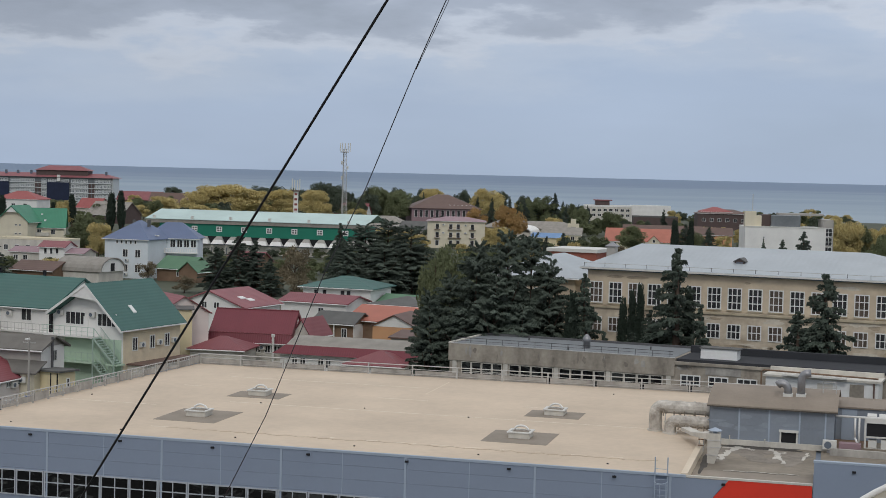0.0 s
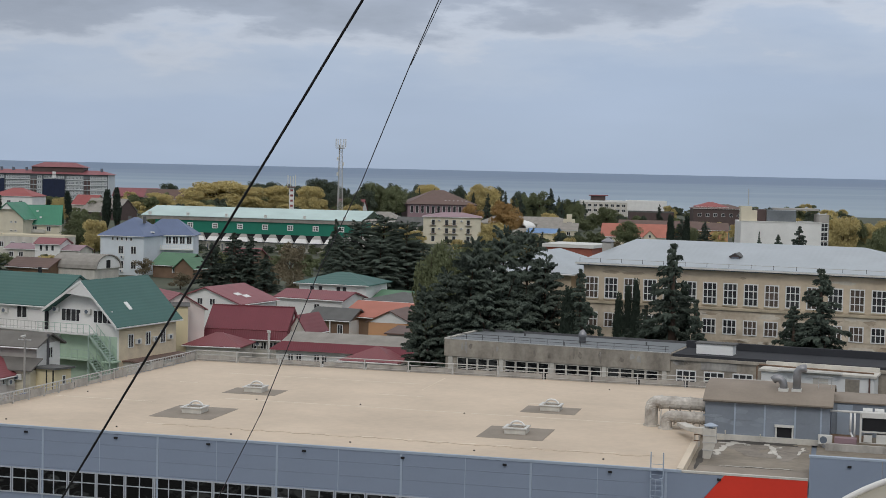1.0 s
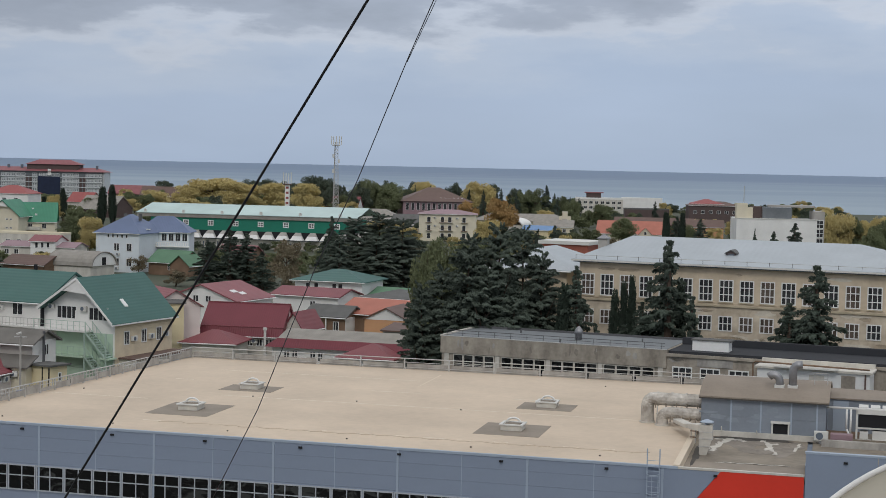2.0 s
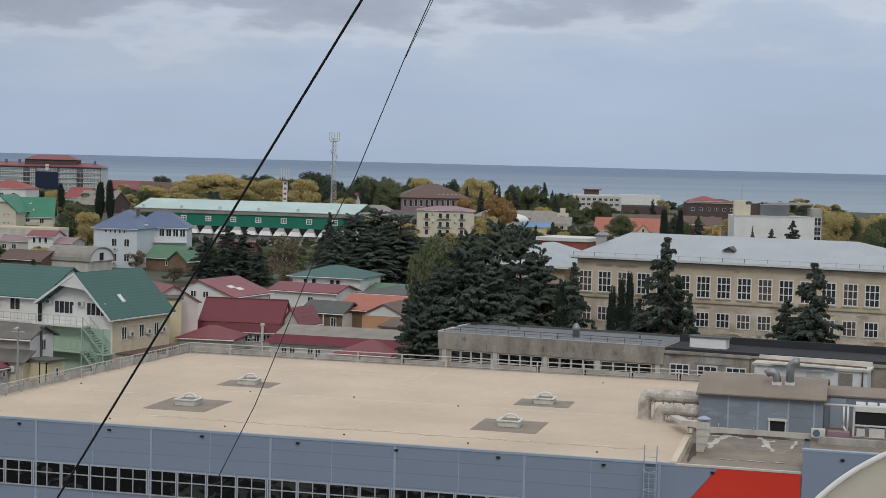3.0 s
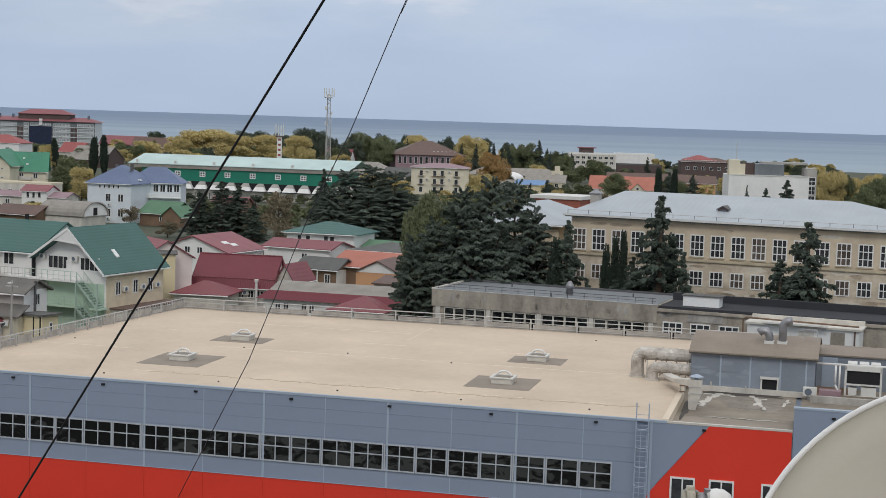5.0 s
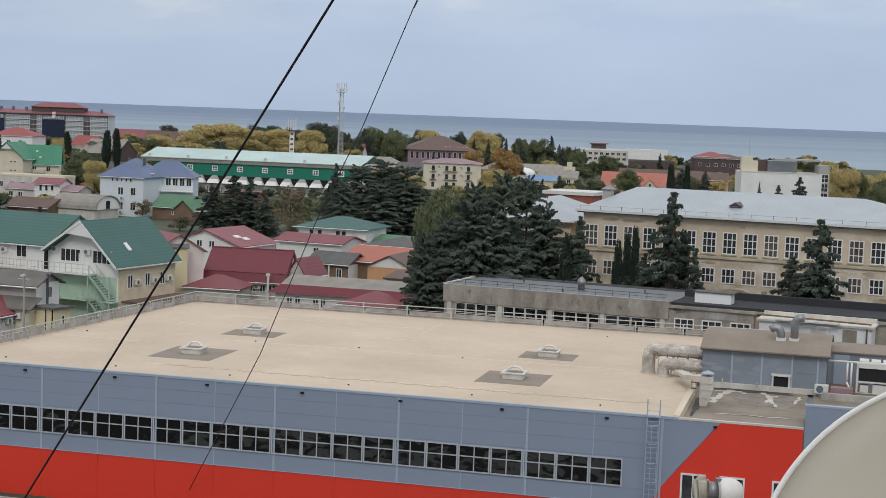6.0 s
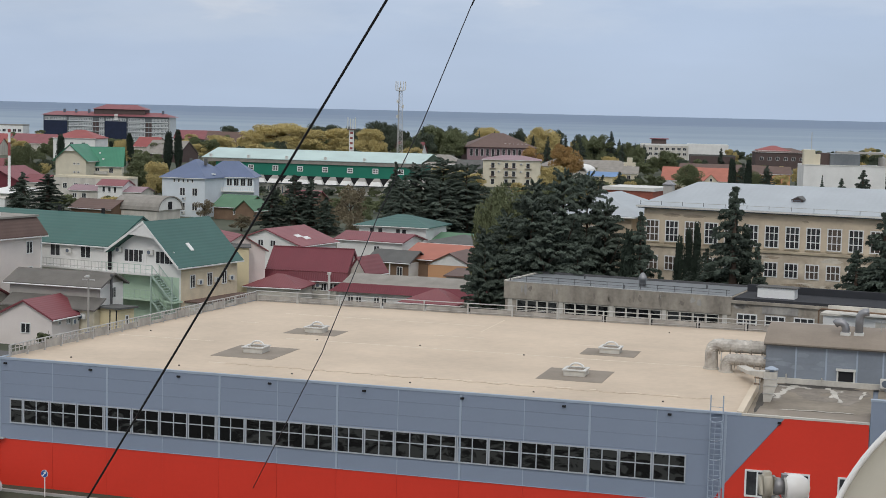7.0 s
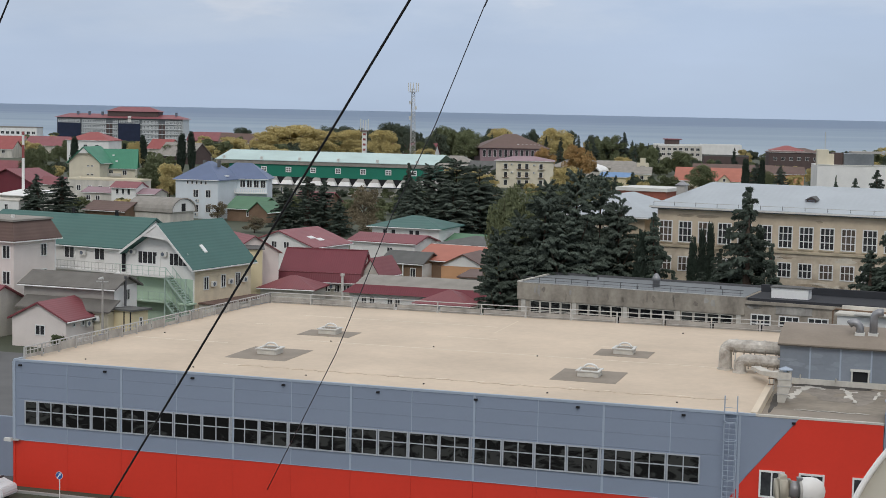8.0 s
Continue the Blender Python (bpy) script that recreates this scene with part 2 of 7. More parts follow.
M = {
    "blue_panel": mat("blue_grey_panel", (0.252, 0.298, 0.38), 0.5, 0.06, 0.35, 5, 0.05, rand=0.15),
    "plant_panel": mat("grey_blue_panel", (0.225, 0.255, 0.295), 0.5, 0.22, 0.45, 5, 0.06, rand=0.3),
    "blue_joint": mat("shaded_panel_joint", (0.185, 0.22, 0.275), 0.7),
    "strip": mat("pale_blue_strip", (0.36, 0.42, 0.50), 0.5, 0.05),
    "red_panel": mat("red_panel", (0.72, 0.045, 0.023), 0.5, 0.07, 0.3, 5, 0.04, rand=0.08),
    "joint": mat("dark_joint", (0.13, 0.155, 0.19), 0.8),
    "membrane": mat("tan_roof_membrane", (0.60, 0.492, 0.378), 0.85, 0.16, 0.16, 2.2, 0.12),
    "membrane_light": mat("light_tan_membrane", (0.68, 0.58, 0.45), 0.8, 0.08, 0.4, 4, 0.1),
    "seam": mat("pale_sealant_seam", (0.74, 0.66, 0.55), 0.8, 0.1),
    "patch_tan": mat("brownish_membrane_lap", (0.50, 0.405, 0.31), 0.9, 0.2),
    "dark_mottle": mat("mottled_dark_brown", (0.075, 0.068, 0.06), 0.8, 0.4, 0.8, 4, 0.1),
    "patch": mat("grey_bitumen_patch", (0.285, 0.245, 0.20), 0.9, 0.18, 0.6, 6, 0.2),
    "deck": mat("stained_deck", (0.24, 0.205, 0.16), 0.7, 0.45, 0.35, 2.5, 0.2),
    "white": mat("white_paint", (0.79, 0.78, 0.75), 0.6, 0.10, 0.4, 4, 0.06),
    "white_old": mat("worn_white_paint", (0.58, 0.55, 0.49), 0.75, 0.25, 0.7, 6, 0.15, streak=0.3),
    "band_frame": mat("grey_blue_frame", (0.43, 0.455, 0.485), 0.45, 0.05),
    "frame": mat("white_window_frame", (0.78, 0.78, 0.76), 0.45, 0.05),
    # window panes: mottled tone paints in reflections and the uneven rooms behind
    "glass": mat("dark_window_glass", (0.046, 0.048, 0.050), 0.14, 0.9, 1.4, 5, 0.02, stain=(0.008, 0.008, 0.010), rand=0.3, spec=0.2),
    "curtain": mat("curtained_glass", (0.115, 0.092, 0.076), 0.25, 0.6, 1.4, 4, 0.02, rand=0.6, spec=0.2),
    "rail": mat("galvanised_rail", (0.52, 0.51, 0.49), 0.5, 0.15, 2, 9, 0.05, metal=0.3),
    "rail_dark": mat("dark_iron_rail", (0.10, 0.10, 0.105), 0.6),
    "band": mat("stained_concrete_band", (0.38, 0.36, 0.33), 0.85, 0.4, 1.0, 4, 0.2, streak=0.4),
    "duct": mat("foil_insulated_duct", (0.56, 0.53, 0.48), 0.6, 0.3, 1.6, 6, 0.3, metal=0.1, stain=(0.20, 0.17, 0.14)),
    "faded_blue": mat("faded_panel_paint", (0.262, 0.298, 0.342), 0.55, 0.15, 1.0, 5, 0.05),
    "plant_roof": mat("rusty_grey_roof", (0.27, 0.225, 0.18), 0.8, 0.15, 0.5, 6, 0.1, rib=("X", 0.5)),
    "dark": mat("dark_opening", (0.018, 0.018, 0.02), 0.9),
    "unit": mat("off_white_plastic", (0.66, 0.65, 0.61), 0.5, 0.08),
    "steel": mat("grey_steel", (0.30, 0.30, 0.31), 0.45, 0.15, 1.5, 8, 0.05, metal=0.6),
    "school_wall": mat("peeling_cream_plaster", (0.64, 0.54, 0.405), 0.85, 0.22, 0.45, 2.5, 0.25, stain=(0.50, 0.41, 0.30)),
    "school_wall_low": mat("peeling_pale_plaster", (0.66, 0.585, 0.47), 0.85, 0.22, 0.8, 2.5, 0.3, stain=(0.40, 0.32, 0.23)),
    "peeled": mat("bare_plaster_patch", (0.43, 0.35, 0.26), 0.9, 0.25, 1.5, 6, 0.3),
    "peeled_light": mat("pale_plaster_patch", (0.68, 0.62, 0.52), 0.9, 0.15, 1.5, 6, 0.3),
    "damp": mat("damp_concrete_stain", (0.25, 0.22, 0.185), 0.9, 0.3, 1.5, 6, 0.2),
    "cornice": mat("plaster_cornice", (0.50, 0.43, 0.31), 0.85, 0.25, 0.8, 4, 0.2),
    "zinc": mat("pale_zinc_roof", (0.42, 0.455, 0.48), 0.5, 0.10, 0.25, 3, 0.04, metal=0.1, rib=("X", 0.55)),
    "brick": mat("red_brick", (0.30, 0.10, 0.07), 0.85, 0.25, 1.2, 8, 0.2),
    "concrete": mat("weathered_concrete", (0.36, 0.32, 0.265), 0.9, 0.4, 0.8, 4, 0.3, stain=(0.17, 0.15, 0.125), streak=0.35),
    "tar": mat("grey_tar_roof", (0.20, 0.215, 0.225), 0.75, 0.12, 0.4, 5, 0.1),
    "tar_dark": mat("black_tar_roof", (0.035, 0.037, 0.043), 0.8, 0.15),
    "green_tile": mat("green_metal_tiles", (0.046, 0.125, 0.108), 0.5, 0.10, 0.4, 6, 0.1, rib=("Z", 0.3)),
    "green_bright": mat("bright_green_roof", (0.050, 0.215, 0.13), 0.5, 0.12, 0.4, 6, 0.1, rib=("X", 0.4)),
    "green_dull": mat("dull_green_roof", (0.10, 0.20, 0.12), 0.65, 0.15, 0.4, 6, 0.1, rib=("X", 0.5)),
    "green_pale": mat("pale_green_sheet_roof", (0.47, 0.60, 0.57), 0.45, 0.15, 0.15, 3, 0.05, rib=("X", 0.9)),
    "green_wall": mat("deep_green_cladding", (0.015, 0.19, 0.125), 0.55, 0.08, 0.3, 3, 0.05),
    "mint": mat("mint_green_plaster", (0.47, 0.60, 0.47), 0.8, 0.1),
    "green_rail": mat("green_painted_rail", (0.42, 0.53, 0.46), 0.5, 0.1),
    "maroon": mat("maroon_metal_roof", (0.165, 0.030, 0.042), 0.42, 0.09, 0.4, 5, 0.06, rib=("X", 0.28)),
    "maroon_dull": mat("faded_maroon_roof", (0.215, 0.060, 0.068), 0.5, 0.12, 0.5, 5, 0.08, rib=("X", 0.3)),
    "pink_roof": mat("dusty_pink_roof", (0.255, 0.090, 0.098), 0.55, 0.15, 0.4, 5, 0.08, rib=("X", 0.35)),
    "orange_roof": mat("orange_tile_roof", (0.42, 0.155, 0.11), 0.65, 0.12, 0.5, 6, 0.12, rib=("X", 0.3)),
    "red_roof": mat("red_tile_roof", (0.31, 0.085, 0.08), 0.6, 0.12, 0.5, 6, 0.12, rib=("X", 0.35)),
    "brown_roof": mat("brown_roof", (0.135, 0.085, 0.07), 0.6, 0.15, 0.5, 6, 0.1, rib=("Z", 0.35)),
    "grey_roof": mat("old_grey_slate_roof", (0.29, 0.27, 0.24), 0.85, 0.22, 0.7, 5, 0.15, rib=("X", 0.2)),
    "dark_slate": mat("dark_weathered_slate", (0.155, 0.145, 0.13), 0.85, 0.25, 0.6, 5, 0.15, rib=("X", 0.2)),
    "dark_roof": mat("dark_grey_roof", (0.12, 0.12, 0.115), 0.8, 0.2, 0.6, 5, 0.12, rib=("X", 0.25)),
    "blue_roof": mat("slate_blue_roof", (0.125, 0.165, 0.27), 0.5, 0.10, 0.4, 5, 0.08, rib=("X", 0.35)),
    "lilac_roof": mat("greyish_lilac_roof", (0.30, 0.20, 0.22), 0.6, 0.12),
    "cream": mat("cream_plaster", (0.69, 0.63, 0.49), 0.8, 0.10),
    "beige": mat("beige_stone_cladding", (0.70, 0.60, 0.44), 0.85, 0.14, 0.8, 5, 0.2),
    "yellow_wall": mat("pale_yellow_plaster", (0.72, 0.62, 0.40), 0.8, 0.10),
    "pinkish": mat("pinkish_white_plaster", (0.76, 0.69, 0.645), 0.8, 0.09),
    "ice_wall": mat("bluish_white_plaster", (0.66, 0.71, 0.74), 0.8, 0.08),
    "tan_wall": mat("orange_tan_plaster", (0.62, 0.34, 0.18), 0.8, 0.1),
    "grey_wall": mat("grey_plaster", (0.38, 0.36, 0.33), 0.85, 0.18),
    "dark_wall": mat("dark_brown_wall", (0.10, 0.07, 0.065), 0.7, 0.15),
    "navy": mat("navy_netting", (0.012, 0.02, 0.05), 0.7, 0.2),
    "wood": mat("weathered_wood", (0.20, 0.13, 0.085), 0.85, 0.25),
    "bark": mat("bark", (0.085, 0.06, 0.045), 0.95, 0.3, 3, 14, 0.4),
    "spruce": mat("dark_spruce_needles", (0.076, 0.098, 0.076), 0.85, 0.6, 0.6, 5, 0, rand=0.3),
    "cedar": mat("dark_cedar_needles", (0.095, 0.120, 0.094), 0.85, 0.35, 0.5, 5, 0, rand=0.3),
    "cypress": mat("cypress_needles", (0.030, 0.046, 0.032), 0.85, 0.45, 0.6, 5, 0, rand=0.2),
    "leaf": mat("green_leaves", (0.140, 0.160, 0.080), 0.8, 0.4, 0.25, 2, 0, rand=0.5),
    "leaf_pine": mat("pine_needles", (0.082, 0.102, 0.070), 0.8, 0.35, 0.4, 4, 0, rand=0.3),
    "leaf_yellow": mat("yellowing_leaves", (0.50, 0.41, 0.18), 0.8, 0.28, 0.15, 1.5, 0, rand=0.4),
    "leaf_brown": mat("brown_autumn_leaves", (0.20, 0.165, 0.105), 0.8, 0.4, 0.3, 3, 0, rand=0.4),
    "hotel_glass": mat("dark_curtain_wall", (0.15, 0.165, 0.175), 0.3, 0.3, 0.2, 2, 0.02),
    "hotel_grid": mat("grey_green_grid", (0.56, 0.58, 0.58), 0.6, 0.1),
    "leaf_orange": mat("rusty_leaves", (0.42, 0.265, 0.105), 0.8, 0.28, 0.3, 3, 0, rand=0.4),
    "ground": mat("town_ground", (0.075, 0.08, 0.055), 0.95, 0.4, 0.05, 0.6, 0.2, stain=(0.045, 0.055, 0.035)),
    "asphalt": mat("asphalt", (0.13, 0.13, 0.13), 0.9, 0.15, 0.3, 8, 0.15),
    "kerb": mat("kerb_stone", (0.36, 0.35, 0.33), 0.9, 0.1),
    "cable": mat("black_cable", (0.012, 0.012, 0.014), 0.6),
    "cable_grey": mat("grey_cable", (0.05, 0.05, 0.055), 0.6),
    "dish": mat("beige_dish_paint", (0.50, 0.47, 0.39), 0.5, 0.04, 3, 60, 0.02),
    "white_gloss": mat("white_gloss_plastic", (0.84, 0.84, 0.82), 0.35, 0.04, 6, 60, 0.02),
    "blue_paint": mat("blue_paint", (0.03, 0.10, 0.35), 0.45),
    "tarp": mat("blue_tarpaulin", (0.16, 0.28, 0.48), 0.6),
    "car_white": mat("white_car_paint", (0.7, 0.7, 0.7), 0.25, 0.03),
    "car_red": mat("red_car_paint", (0.45, 0.05, 0.04), 0.25, 0.05),
    "car_dark": mat("dark_car_paint", (0.04, 0.045, 0.055), 0.25, 0.05),
    "rubber": mat("black_rubber", (0.02, 0.02, 0.02), 0.85),
}


def water():
    m = bpy.data.materials.new("calm_sea")
    m.use_nodes = True
    n, l = m.node_tree.nodes, m.node_tree.links
    b = n["Principled BSDF"]
    b.inputs["Roughness"].default_value = 0.6
    b.inputs["Specular IOR Level"].default_value = 0.12
    tc, sep, nz = n.new("ShaderNodeTexCoord"), n.new("ShaderNodeSeparateXYZ"), n.new("ShaderNodeTexNoise")
    nz.inputs["Scale"].default_value, nz.inputs["Detail"].default_value = 0.0012, 4
    flow = n.new("ShaderNodeMapping")
    flow.inputs["Scale"].default_value = (0.8, 4.0, 1.0)
    l.new(tc.outputs["Object"], flow.inputs["Vector"])
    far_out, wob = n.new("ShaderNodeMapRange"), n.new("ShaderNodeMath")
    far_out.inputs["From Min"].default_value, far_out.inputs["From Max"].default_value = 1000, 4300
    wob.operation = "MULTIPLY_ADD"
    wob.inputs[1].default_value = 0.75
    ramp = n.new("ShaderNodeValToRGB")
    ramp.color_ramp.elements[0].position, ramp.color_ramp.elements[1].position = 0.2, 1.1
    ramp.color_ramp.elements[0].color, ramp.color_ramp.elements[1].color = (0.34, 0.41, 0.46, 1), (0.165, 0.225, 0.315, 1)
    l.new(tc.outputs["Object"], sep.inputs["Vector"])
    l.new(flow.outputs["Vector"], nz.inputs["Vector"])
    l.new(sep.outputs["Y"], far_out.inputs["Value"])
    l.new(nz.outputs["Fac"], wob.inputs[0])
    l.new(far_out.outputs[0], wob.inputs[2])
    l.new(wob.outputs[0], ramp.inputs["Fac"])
    l.new(ramp.outputs["Color"], b.inputs["Base Color"])
    return m


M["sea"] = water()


def shop_glass():
    """Dark glass; paler noise in its colour stands in for reflections and stock inside."""
    m = bpy.data.materials.new("dark_shop_glass")
    m.use_nodes = True
    n, l = m.node_tree.nodes, m.node_tree.links
    b = n["Principled BSDF"]
    b.inputs["Roughness"].default_value, b.inputs["Specular IOR Level"].default_value = 0.1, 0.3
    geo, mp, nz, fine = n.new("ShaderNodeNewGeometry"), n.new("ShaderNodeMapping"), n.new("ShaderNodeTexNoise"), n.new("ShaderNodeTexNoise")
    mp.inputs["Scale"].default_value = (0.8, 0.8, 1.7)
    nz.inputs["Scale"].default_value, nz.inputs["Detail"].default_value, nz.inputs["Distortion"].default_value = 0.85, 3, 1.6
    fine.inputs["Scale"].default_value, fine.inputs["Detail"].default_value = 0.12, 1
    mul = n.new("ShaderNodeMath")
    mul.operation = "MULTIPLY_ADD"
    mul.inputs[1].default_value = 0.8
    ramp = n.new("ShaderNodeValToRGB")
    for k, (p, c) in enumerate(((0.88, 0.007), (0.93, 0.014), (0.99, 0.045))):
        e = ramp.color_ramp.elements[k] if k < 2 else ramp.color_ramp.elements.new(min(p, 1.0))
        e.position, e.color = min(p, 1.0), (c, c * 1.04, c * 0.98, 1)
    l.new(geo.outputs["Position"], mp.inputs["Vector"])
    l.new(mp.outputs["Vector"], nz.inputs["Vector"])
    l.new(geo.outputs["Position"], fine.inputs["Vector"])
    l.new(fine.outputs["Fac"], mul.inputs[0])
    l.new(nz.outputs["Fac"], mul.inputs[2])
    l.new(mul.outputs[0], ramp.inputs["Fac"])
    l.new(ramp.outputs["Color"], b.inputs["Base Color"])
    return m


M["hall_glass"] = shop_glass()


# ---- building blocks ----
def box(bm, x0, x1, y0, y1, z0, z1):
    v = [bm.verts.new((x, y, z)) for z in (z0, z1) for y in (y0, y1) for x in (x0, x1)]
    for f in ((0, 2, 3, 1), (4, 5, 7, 6), (0, 1, 5, 4), (2, 6, 7, 3), (0, 4, 6, 2), (1, 3, 7, 5)):
        bm.faces.new([v[i] for i in f])
    return v


def extrude(bm, pts, vec):
    """A prism: the outline pts (3D points) carried along vec."""
    a = [bm.verts.new(p) for p in pts]
    b = [bm.verts.new(Vector(p) + Vector(vec)) for p in pts]
    bm.faces.new(a)
    bm.faces.new(b[::-1])
    for i in range(len(a)):
        j = (i + 1) % len(a)
        bm.faces.new((a[j], a[i], b[i], b[j]))


def hull(bm, pts):
    bmesh.ops.convex_hull(bm, input=[bm.verts.new(p) for p in pts])


def tube(bm, p, q, r, sides=8, r2=None):
    p, q = Vector(p), Vector(q)
    d = (q - p).normalized()
    e = d.orthogonal().normalized()
    g = d.cross(e)
    rings = [[bm.verts.new(c + (e * math.cos(a) + g * math.sin(a)) * rr) for a in [2 * math.pi * i / sides for i in range(sides)]]
             for c, rr in ((p, r), (q, r if r2 is None else r2))]
    for i in range(sides):
        j = (i + 1) % sides
        bm.faces.new((rings[0][i], rings[0][j], rings[1][j], rings[1][i]))
    bm.faces.new(rings[0][::-1])
    bm.faces.new(rings[1])


def sweep(bm, pts, r, sides=10):
    """A round pipe along pts."""
    pts = [Vector(p) for p in pts]
    rings = []
    ref = Vector((0.31, 0.77, 0.55))
    for i, p in enumerate(pts):
        d = (pts[min(i + 1, len(pts) - 1)] - pts[max(i - 1, 0)]).normalized()
        e = (ref - d * ref.dot(d)).normalized()
        g = d.cross(e)
        rings.append([bm.verts.new(p + (e * math.cos(2 * math.pi * k / sides) + g * math.sin(2 * math.pi * k / sides)) * r) for k in range(sides)])
    for a, b in zip(rings, rings[1:]):
        for k in range(sides):
            bm.faces.new((a[k], a[(k + 1) % sides], b[(k + 1) % sides], b[k]))
    bm.faces.new(rings[0][::-1])
    bm.faces.new(rings[-1])


def lathe(bm, rows, sides=20):
    """Rings of (radius, height) joined round the z axis."""
    rings = [[bm.verts.new((r * math.cos(2 * math.pi * k / sides), r * math.sin(2 * math.pi * k / sides), z)) for k in range(sides)] for r, z in rows]
    for a, b in zip(rings, rings[1:]):
        for k in range(sides):
            bm.faces.new((a[k], a[(k + 1) % sides], b[(k + 1) % sides], b[k]))
    bm.faces.new(rings[0][::-1])
    bm.faces.new(rings[-1])


def mesh_of(name, bm, material, smooth=False):
    bmesh.ops.recalc_face_normals(bm, faces=bm.faces)
    me = bpy.data.meshes.new(name)
    bm.to_mesh(me)
    bm.free()
    me.materials.append(M[material])
    if smooth:
        for p in me.polygons:
            p.use_smooth = True
    return me


def link(name, me, parent, m=None, label=""):
    ob = new(name, me)
    ob.parent = parent
    if m is not None:
        ob.matrix_local = m
    if label:
        ob["label"] = label
    return ob


def part(name, bm, material, parent, label="", m=None, smooth=False):
    return link(name, mesh_of(name, bm, material, smooth), parent, m, label)


def boxes(name, material, parent, *dims, label=""):
    bm = bmesh.new()
    for d in dims:
        box(bm, *d)
    return part(name, bm, material, parent, label)


def thing(name, x, y, z, yaw, label, category, group="", kind=""):
    ob = new(name)
    ob.matrix_world = pose(x, y, z, 0, 0, yaw)
    return tagged(ob, label, category, group, kind)


PANES = {}


def window(parent, x, y, z, w, h, turn=0, cols=2, rows=1, glass="glass", frame_mat="frame", name="window", bar=0.09, upper=0.5):
    """A window whose middle is at (x, y, z), facing -y before its turn: a frame with its bars, and the panes under it."""
    key = (round(w, 2), round(h, 2), cols, rows, glass, frame_mat, bar, upper)
    if key not in PANES:
        zs = [-h / 2] + ([-h / 2 + h * (1 - upper)] if rows == 2 else [-h / 2 + h * r / rows for r in range(1, rows)]) + [h / 2]
        us = [-w / 2 + w * c / cols for c in range(cols + 1)]
        cut_u = sorted({-w / 2, w / 2, -w / 2 + bar, w / 2 - bar} | {u + k * bar * 0.4 for u in us[1:-1] for k in (-1, 1)})
        cut_z = sorted({-h / 2, h / 2, -h / 2 + bar, h / 2 - bar} | {v + k * bar * 0.4 for v in zs[1:-1] for k in (-1, 1)})
        bm = bmesh.new()
        net = [[bm.verts.new((u, 0.04, v)) for u in cut_u] for v in cut_z]
        for a in range(len(cut_z) - 1):
            for b in range(len(cut_u) - 1):
                if not (a % 2 == 1 and b % 2 == 1):
                    bm.faces.new((net[a][b], net[a][b + 1], net[a + 1][b + 1], net[a + 1][b]))
        out = bmesh.ops.extrude_face_region(bm, geom=bm.faces[:])["geom"]
        bmesh.ops.translate(bm, verts=[g for g in out if isinstance(g, bmesh.types.BMVert)], vec=(0, -0.11, 0))
        frame_me = mesh_of("window", bm, frame_mat)
        panes = []
        for c in range(cols):
            for v0, v1 in zip(zs, zs[1:]):
                bm = bmesh.new()
                u = -w / 2 + w * c / cols
                box(bm, u + bar * 0.3, u + w / cols - bar * 0.3, -0.025, 0.0, v0 + bar * 0.3, v1 - bar * 0.3)
                panes.append(mesh_of("pane", bm, glass))
        PANES[key] = frame_me, panes
    frame_me, panes = PANES[key]
    ob = link(name, frame_me, parent, pose(x, y, z, 0, 0, turn))
    for me in panes:
        link("pane", me, ob)
    return ob


def air_con(parent, x, y, z, turn=0):
    """An outdoor cooling unit, its back at y, facing -y before its turn."""
    if "ac" not in PANES:
        bm = bmesh.new()
        box(bm, -0.42, 0.42, -0.34, -0.04, -0.29, 0.29)
        bmesh.ops.bevel(bm, geom=bm.edges[:], offset=0.025, segments=1, affect="EDGES")
        body = mesh_of("air_conditioner", bm, "unit")
        bm = bmesh.new()
        tube(bm, (-0.1, -0.355, 0), (-0.1, -0.335, 0), 0.22, 14)
        PANES["ac"] = body, mesh_of("fan_grille", bm, "joint")
    body, fan = PANES["ac"]
    ob = link("air_conditioner", body, parent, pose(x, y, z, 0, 0, turn))
    link("fan_grille", fan, ob)
    return ob


